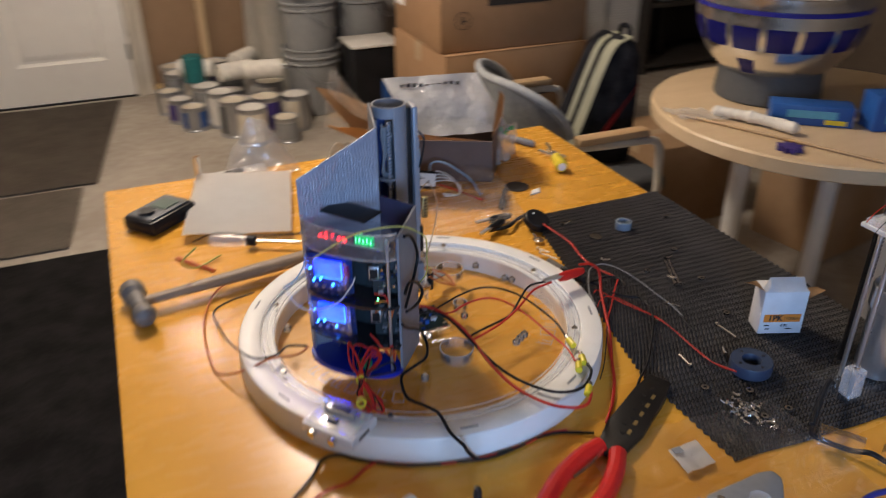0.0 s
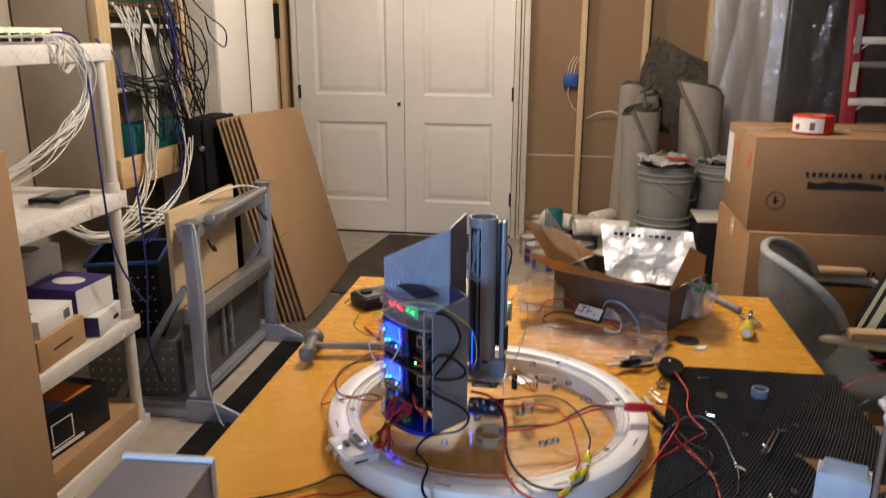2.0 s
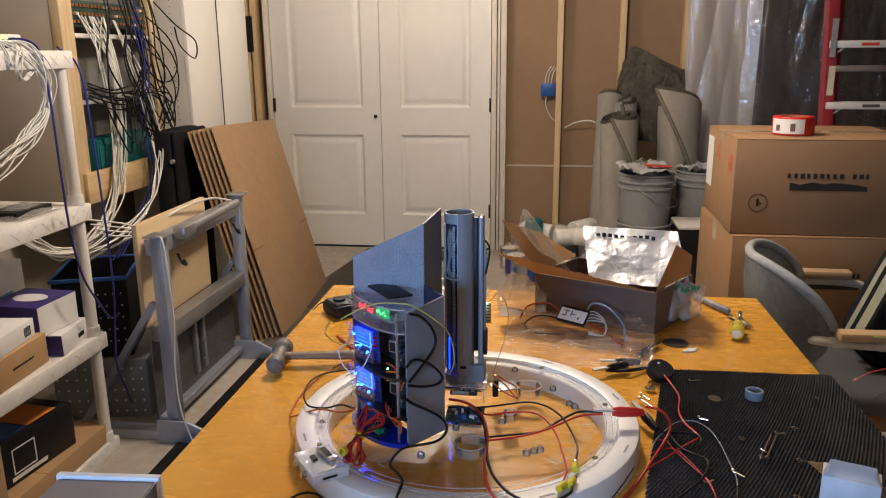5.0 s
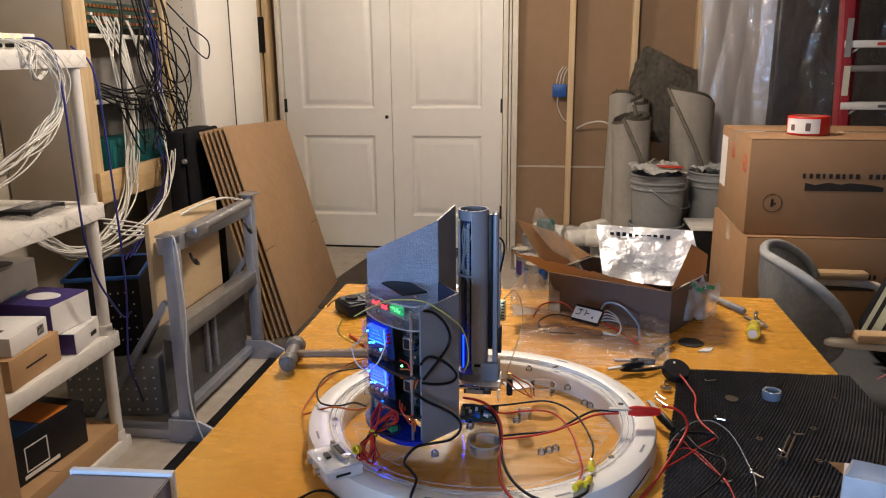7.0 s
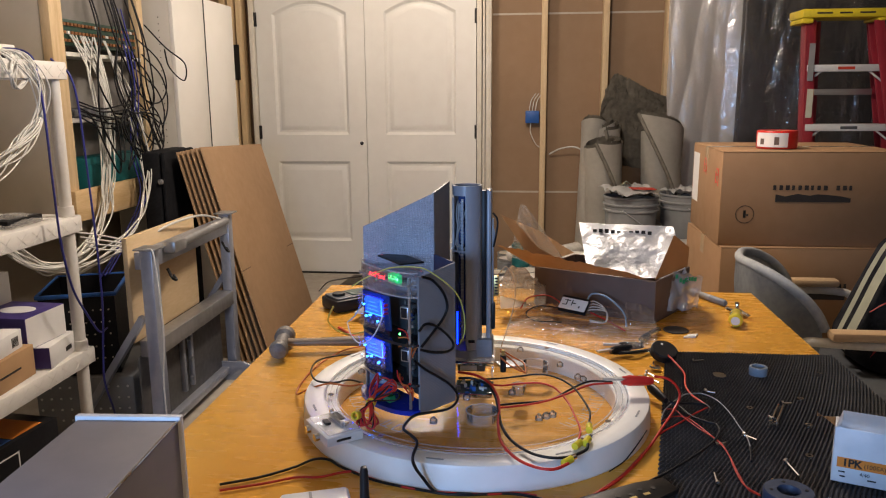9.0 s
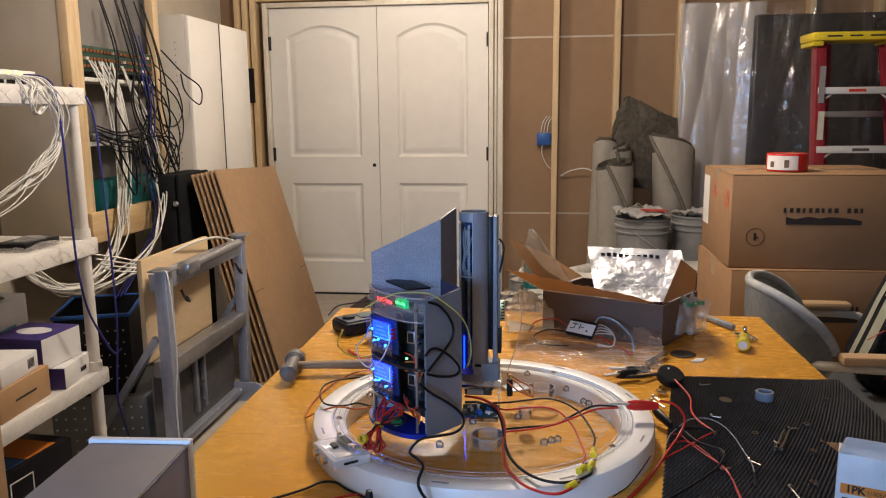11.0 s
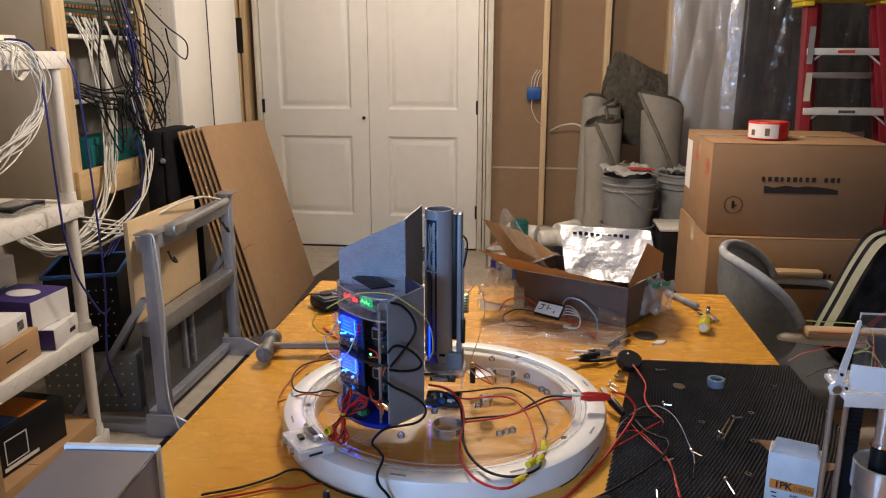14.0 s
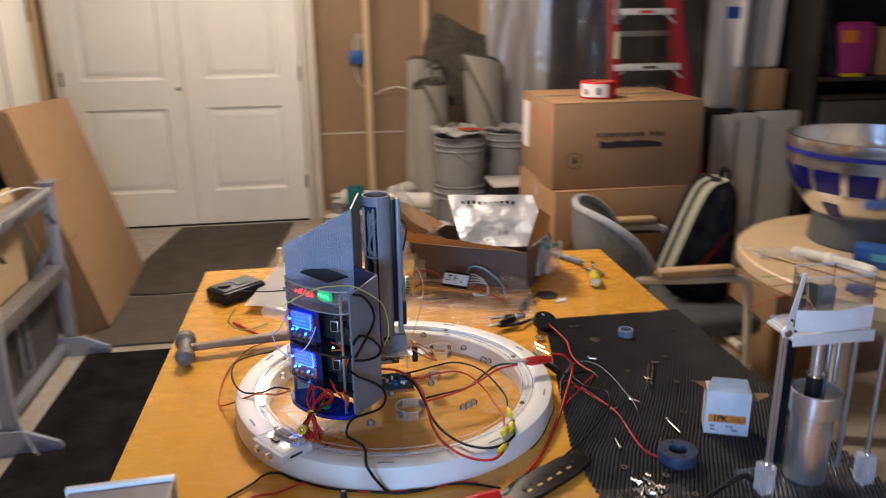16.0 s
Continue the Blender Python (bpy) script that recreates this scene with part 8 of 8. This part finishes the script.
part("arm_screw", cyl(0.0014, 0, 0.002, 8, pose(-0.055, -0.0262, 0.234, 90)), "black_plastic", ls)
CO = [Vector(p) for p in ((-0.042, -0.017), (0.048, -0.017), (0.030, 0.030), (-0.022, 0.030))]
for a, b_ in zip(CO, CO[1:] + CO[:1]):
    part("tray_wall", wall_between(a, b_, 0.2165, 0.276, 0.276, 0.0015), "acrylic", ls, "clear tray wall")
    part("tray_rim", wall_between(a, b_, 0.2762, 0.278, 0.278, 0.0015), "acrylic_edge", ls)
part("tray_floor", prism([tuple(p * 0.97) for p in CO], 0.2165, 0.2185), "acrylic", ls)
bow = [(-0.0435 + 0.093 * k / 14, -0.0185 - 0.008 * math.sin(math.pi * k / 14)) for k in range(15)]
part("front_strip", prism(bow + [(x, y + 0.002) for x, y in bow[::-1]], 0.2165, 0.241, Matrix()), "lilac_white", ls, "white bowed front strip")
part("inner_bracket", box(-0.012, 0.018, 0.2192, 0.004, 0.030, 0.255, 0.001), "black_plastic", ls)
part("inner_bracket", box(0.012, 0.022, 0.2192, 0.030, 0.034, 0.250, 0.001), "dark_grey", ls)
act = part("actuator", lathe([(0, 0.010), (0.0240, 0.010), (0.0245, 0.012), (0.0245, 0.0975), (0, 0.0975)], 44, pose(0.010, 0.006, 0)), "alu", ls, "brushed cylinder")
part("sleeve", lathe([(0.0, 0.098), (0.0283, 0.098), (0.0290, 0.0992), (0.0290, 0.1265), (0.0284, 0.1275), (0.0272, 0.1275), (0.0268, 0.126), (0.0268, 0.112), (0.0, 0.112)], 44, pose(0.012, 0.006, 0)), "alu", act, "open bright metal sleeve")
part("actuator_cap", cyl(0.0092, 0.1125, 0.147, 24, pose(0.005, 0.004, 0), bevel=0.001), "black_plastic", act)
part("sleeve_web", box(0.016, 0.002, 0.1125, 0.020, 0.016, 0.150, 0.001), "dark_grey", act)
part("piston_collar", cyl(0.0104, 0.1475, 0.1500, 24, pose(0.005, 0.004, 0)), "chrome", ls)
part("piston", cyl(0.0076, 0.1503, 0.2038, 20, pose(0.005, 0.004, 0)), "alu", ls)
for k in range(14):
    part("belt_tooth", box(-0.019, 0.0325, 0.130 + 0.005 * k, -0.004, 0.0336, 0.1325 + 0.005 * k), "black_plastic", ls)
part("rear_belt", box(-0.017, 0.034, 0.012, -0.004, 0.038, 0.202), "black_plastic", ls)
for x in (0.024, 0.034, 0.046):
    part("rear_rod", cyl(0.003, 0.012, 0.203, 10, pose(x, 0.024, 0)), "steel", ls)
for k, (mt, dx, dz) in enumerate((("wire_yellow", -0.086, 0.280), ("wire_red", -0.074, 0.268), ("wire_red", -0.098, 0.238), ("wire_yellow", -0.030, 0.262), ("wire_black", -0.08, 0.222))):
    part("wire", tube([(-0.012 + 0.004 * k, 0.012, 0.226), (-0.016, 0.010, 0.262 - 0.006 * k), (-0.034, 0.004, 0.274 - 0.010 * k), (dx * 0.8, -0.004, (dz + 0.276 - 0.010 * k) / 2), (dx, -0.008, dz)], 0.0005), mt, ls)

# hand tools at the near edge
st_ = thing("wire_stripper", "wire stripper with red dipped handles and dark jaws", "pliers", pose(0.769, 0.890, TZ, 0, 0, 33))
b = prism([(-0.02, -0.015), (0.03, -0.022), (0.10, -0.021), (0.134, -0.016), (0.137, 0.012), (0.10, 0.017), (0.03, 0.020), (-0.02, 0.013)], 0.004, 0.010, bevel=0.001)
for k in range(7):
    cyl(0.003, 0.0, 0.0108, 8, pose(0.02 + 0.015 * k, 0.004 * (k % 2) - 0.002, 0), bm=b)
part("jaw_plate", b, "black_metal", st_, "dark steel jaws with gauge holes")
for k in range(5):
    part("gauge_mark", box(0.02 + 0.018 * k, -0.010, 0.0101, 0.028 + 0.018 * k, -0.006, 0.0106), "brass", st_)
for s_ in (1, -1):
    part("handle", tube([(-0.012, 0.010 * s_, 0.009), (-0.04, 0.019 * s_, 0.010), (-0.08, 0.024 * s_, 0.010), (-0.13, 0.020 * s_, 0.010)], 0.0098, 12), "red", st_, "red dipped handle")
part("spring", tube([(-0.02, 0.004, 0.012), (-0.05, 0.006, 0.013), (-0.075, 0.012, 0.013)], 0.0016), "chrome", st_)
gt = thing("stripping_gun", "grey automatic wire stripper with a blue grip", "hand tool", pose(0.815, 0.760, TZ, 0, 0, 2))
part("head", prism([(-0.03, -0.028), (0.01, -0.038), (0.044, -0.022), (0.066, 0.002), (0.066, 0.016), (0.05, 0.020), (-0.02, 0.018)], 0.004, 0.030, bevel=0.005), "tool_grey", gt)
part("lower_jaw", prism([(-0.034, -0.045), (0.02, -0.06), (0.06, -0.035), (0.03, -0.028), (-0.02, -0.020)], 0.002, 0.02, bevel=0.003), "black_plastic", gt)
part("grip", tube([(-0.025, 0.010, 0.020), (-0.06, 0.006, 0.018), (-0.10, 0.004, 0.015), (-0.128, 0.004, 0.014)], 0.0115, 12), "grip_blue", gt, "blue rubber grip")
part("shaft", tube([(-0.128, 0.004, 0.013), (-0.168, 0.010, 0.012)], 0.0035, 8), "bucket_grey", gt)
part("lens", cyl(0.011, 0.030, 0.033, 18, pose(0.022, -0.012, 0)), "acrylic_edge", gt)
part("pivot", cyl(0.004, 0.030, 0.034, 10, pose(-0.012, 0.004, 0)), "chrome", gt)

rtb = thing("mini_router", "small white square network router with a green light", "electronics", pose(0.516, 0.850, TZ, 0, 0, 20))
bm = box(-0.036, -0.036, 0.002, 0.036, 0.036, 0.026, 0.005, seg=3)
part("case", bm, "lilac_white", rtb)
part("port_panel", box(0.0362, -0.022, 0.006, 0.0372, 0.018, 0.018), "bucket_grey", rtb)
part("light", box(-0.028, 0.0, 0.0262, -0.026, 0.012, 0.0268), "green_led", rtb, "green light")
part("mark", box(-0.006, 0.018, 0.0262, -0.003, 0.030, 0.0266), "bucket_grey", rtb)
an = thing("antenna_module", "black wireless stick with an upright antenna", "electronics", pose(0.588, 0.792, TZ, 0, 0, 8))
part("body", box(-0.018, -0.03, 0.002, 0.05, 0.024, 0.016, 0.003), "black_plastic", an)
part("antenna", lathe([(0, 0.0), (0.0055, 0.0), (0.0055, 0.02), (0.004, 0.075), (0.003, 0.08), (0, 0.081)], 12, pose(-0.012, 0.028, 0.008)), "black_plastic", an, "stubby black antenna")
cable("power_wire", [(0.570, 0.83, TZ + 0.006), (0.585, 0.855, TZ + 0.004), (0.61, 0.862, TZ + 0.004), (0.645, 0.852, TZ + 0.004)], 0.0026, "wire_black", "black lead from the router", "loose wires")
bm = sheet(8, 8, lambda u, v: (0.816 + 0.038 * u + 0.002 * v, 0.824 + 0.036 * v + 0.002 * u, TZ + 0.006 + 0.002 * wob(u * 3, v * 3)), 0.0004)
t = thing("paper_label", "small white printed label in clear film", "label", pose(0, 0, 0))
part("paper", bm, "paper", t)
part("print_bar", box(0.820, 0.850, TZ + 0.0085, 0.831, 0.858, TZ + 0.0089), "bucket_grey", t)
bm = sheet(34, 26, lambda u, v: (0.735 + 0.25 * u, 0.735 + 0.17 * v - 0.02 * u, TZ + 0.003 + 0.007 * abs(wob(u * 6, v * 6, 3)) + 0.003 * abs(wob(u * 16, v * 16))))
solo("clear_bag", bm, "film", "flat clear plastic bag under the tools", "bag", smooth=180)
sg = thing("safety_glasses", "black-framed glasses lying on the table", "glasses", pose(1.00, 0.762, TZ, 0, 0, -55))
part("frame", tube([(-0.06, 0, 0.03), (-0.055, 0.006, 0.012), (-0.02, 0.008, 0.008), (0, 0.004, 0.016), (0.02, 0.008, 0.008), (0.055, 0.006, 0.012), (0.06, 0, 0.03)], 0.003, 8), "black_plastic", sg)
for x in (-0.06, 0.06):
    part("temple", tube([(x, 0, 0.03), (x, 0.05, 0.028), (x * 0.95, 0.10, 0.022), (x * 0.9, 0.125, 0.006)], 0.0034, 8), "black_plastic", sg)
for s_ in (-1, 1):
    part("lens", box(s_ * 0.052, 0.002, 0.006, s_ * 0.008, 0.0035, 0.034, 0.0006), "acrylic", sg)
cable("power_wire", [(0.90, 0.70, TZ + 0.004), (0.95, 0.725, TZ + 0.008), (1.0, 0.722, TZ + 0.006), (1.05, 0.70, TZ + 0.004)], 0.003, "wire_blue", "dark blue cable at the near edge", "loose wires")

# grey metal enclosure at the near corner
gb = thing("metal_enclosure", "grey metal box with a white end plate", "box", pose(0.416, 0.776, TZ, 0, 0, 3.5))
part("cover", box(-0.092, -0.26, 0.003, 0.0, -0.004, 0.149, 0.002), "grey_metal_box", gb)
part("end_plate", box(-0.094, -0.004, 0.002, 0.002, 0.003, 0.152, 0.001), "lilac_white", gb, "white end plate")
part("edge_seam", box(-0.001, -0.26, 0.1485, 0.0006, -0.004, 0.1496), "chrome", gb)
part("side_screw", cyl(0.003, 0, 0.0015, 10, pose(0.0, -0.02, 0.075, 0, 90)), "black_plastic", gb)
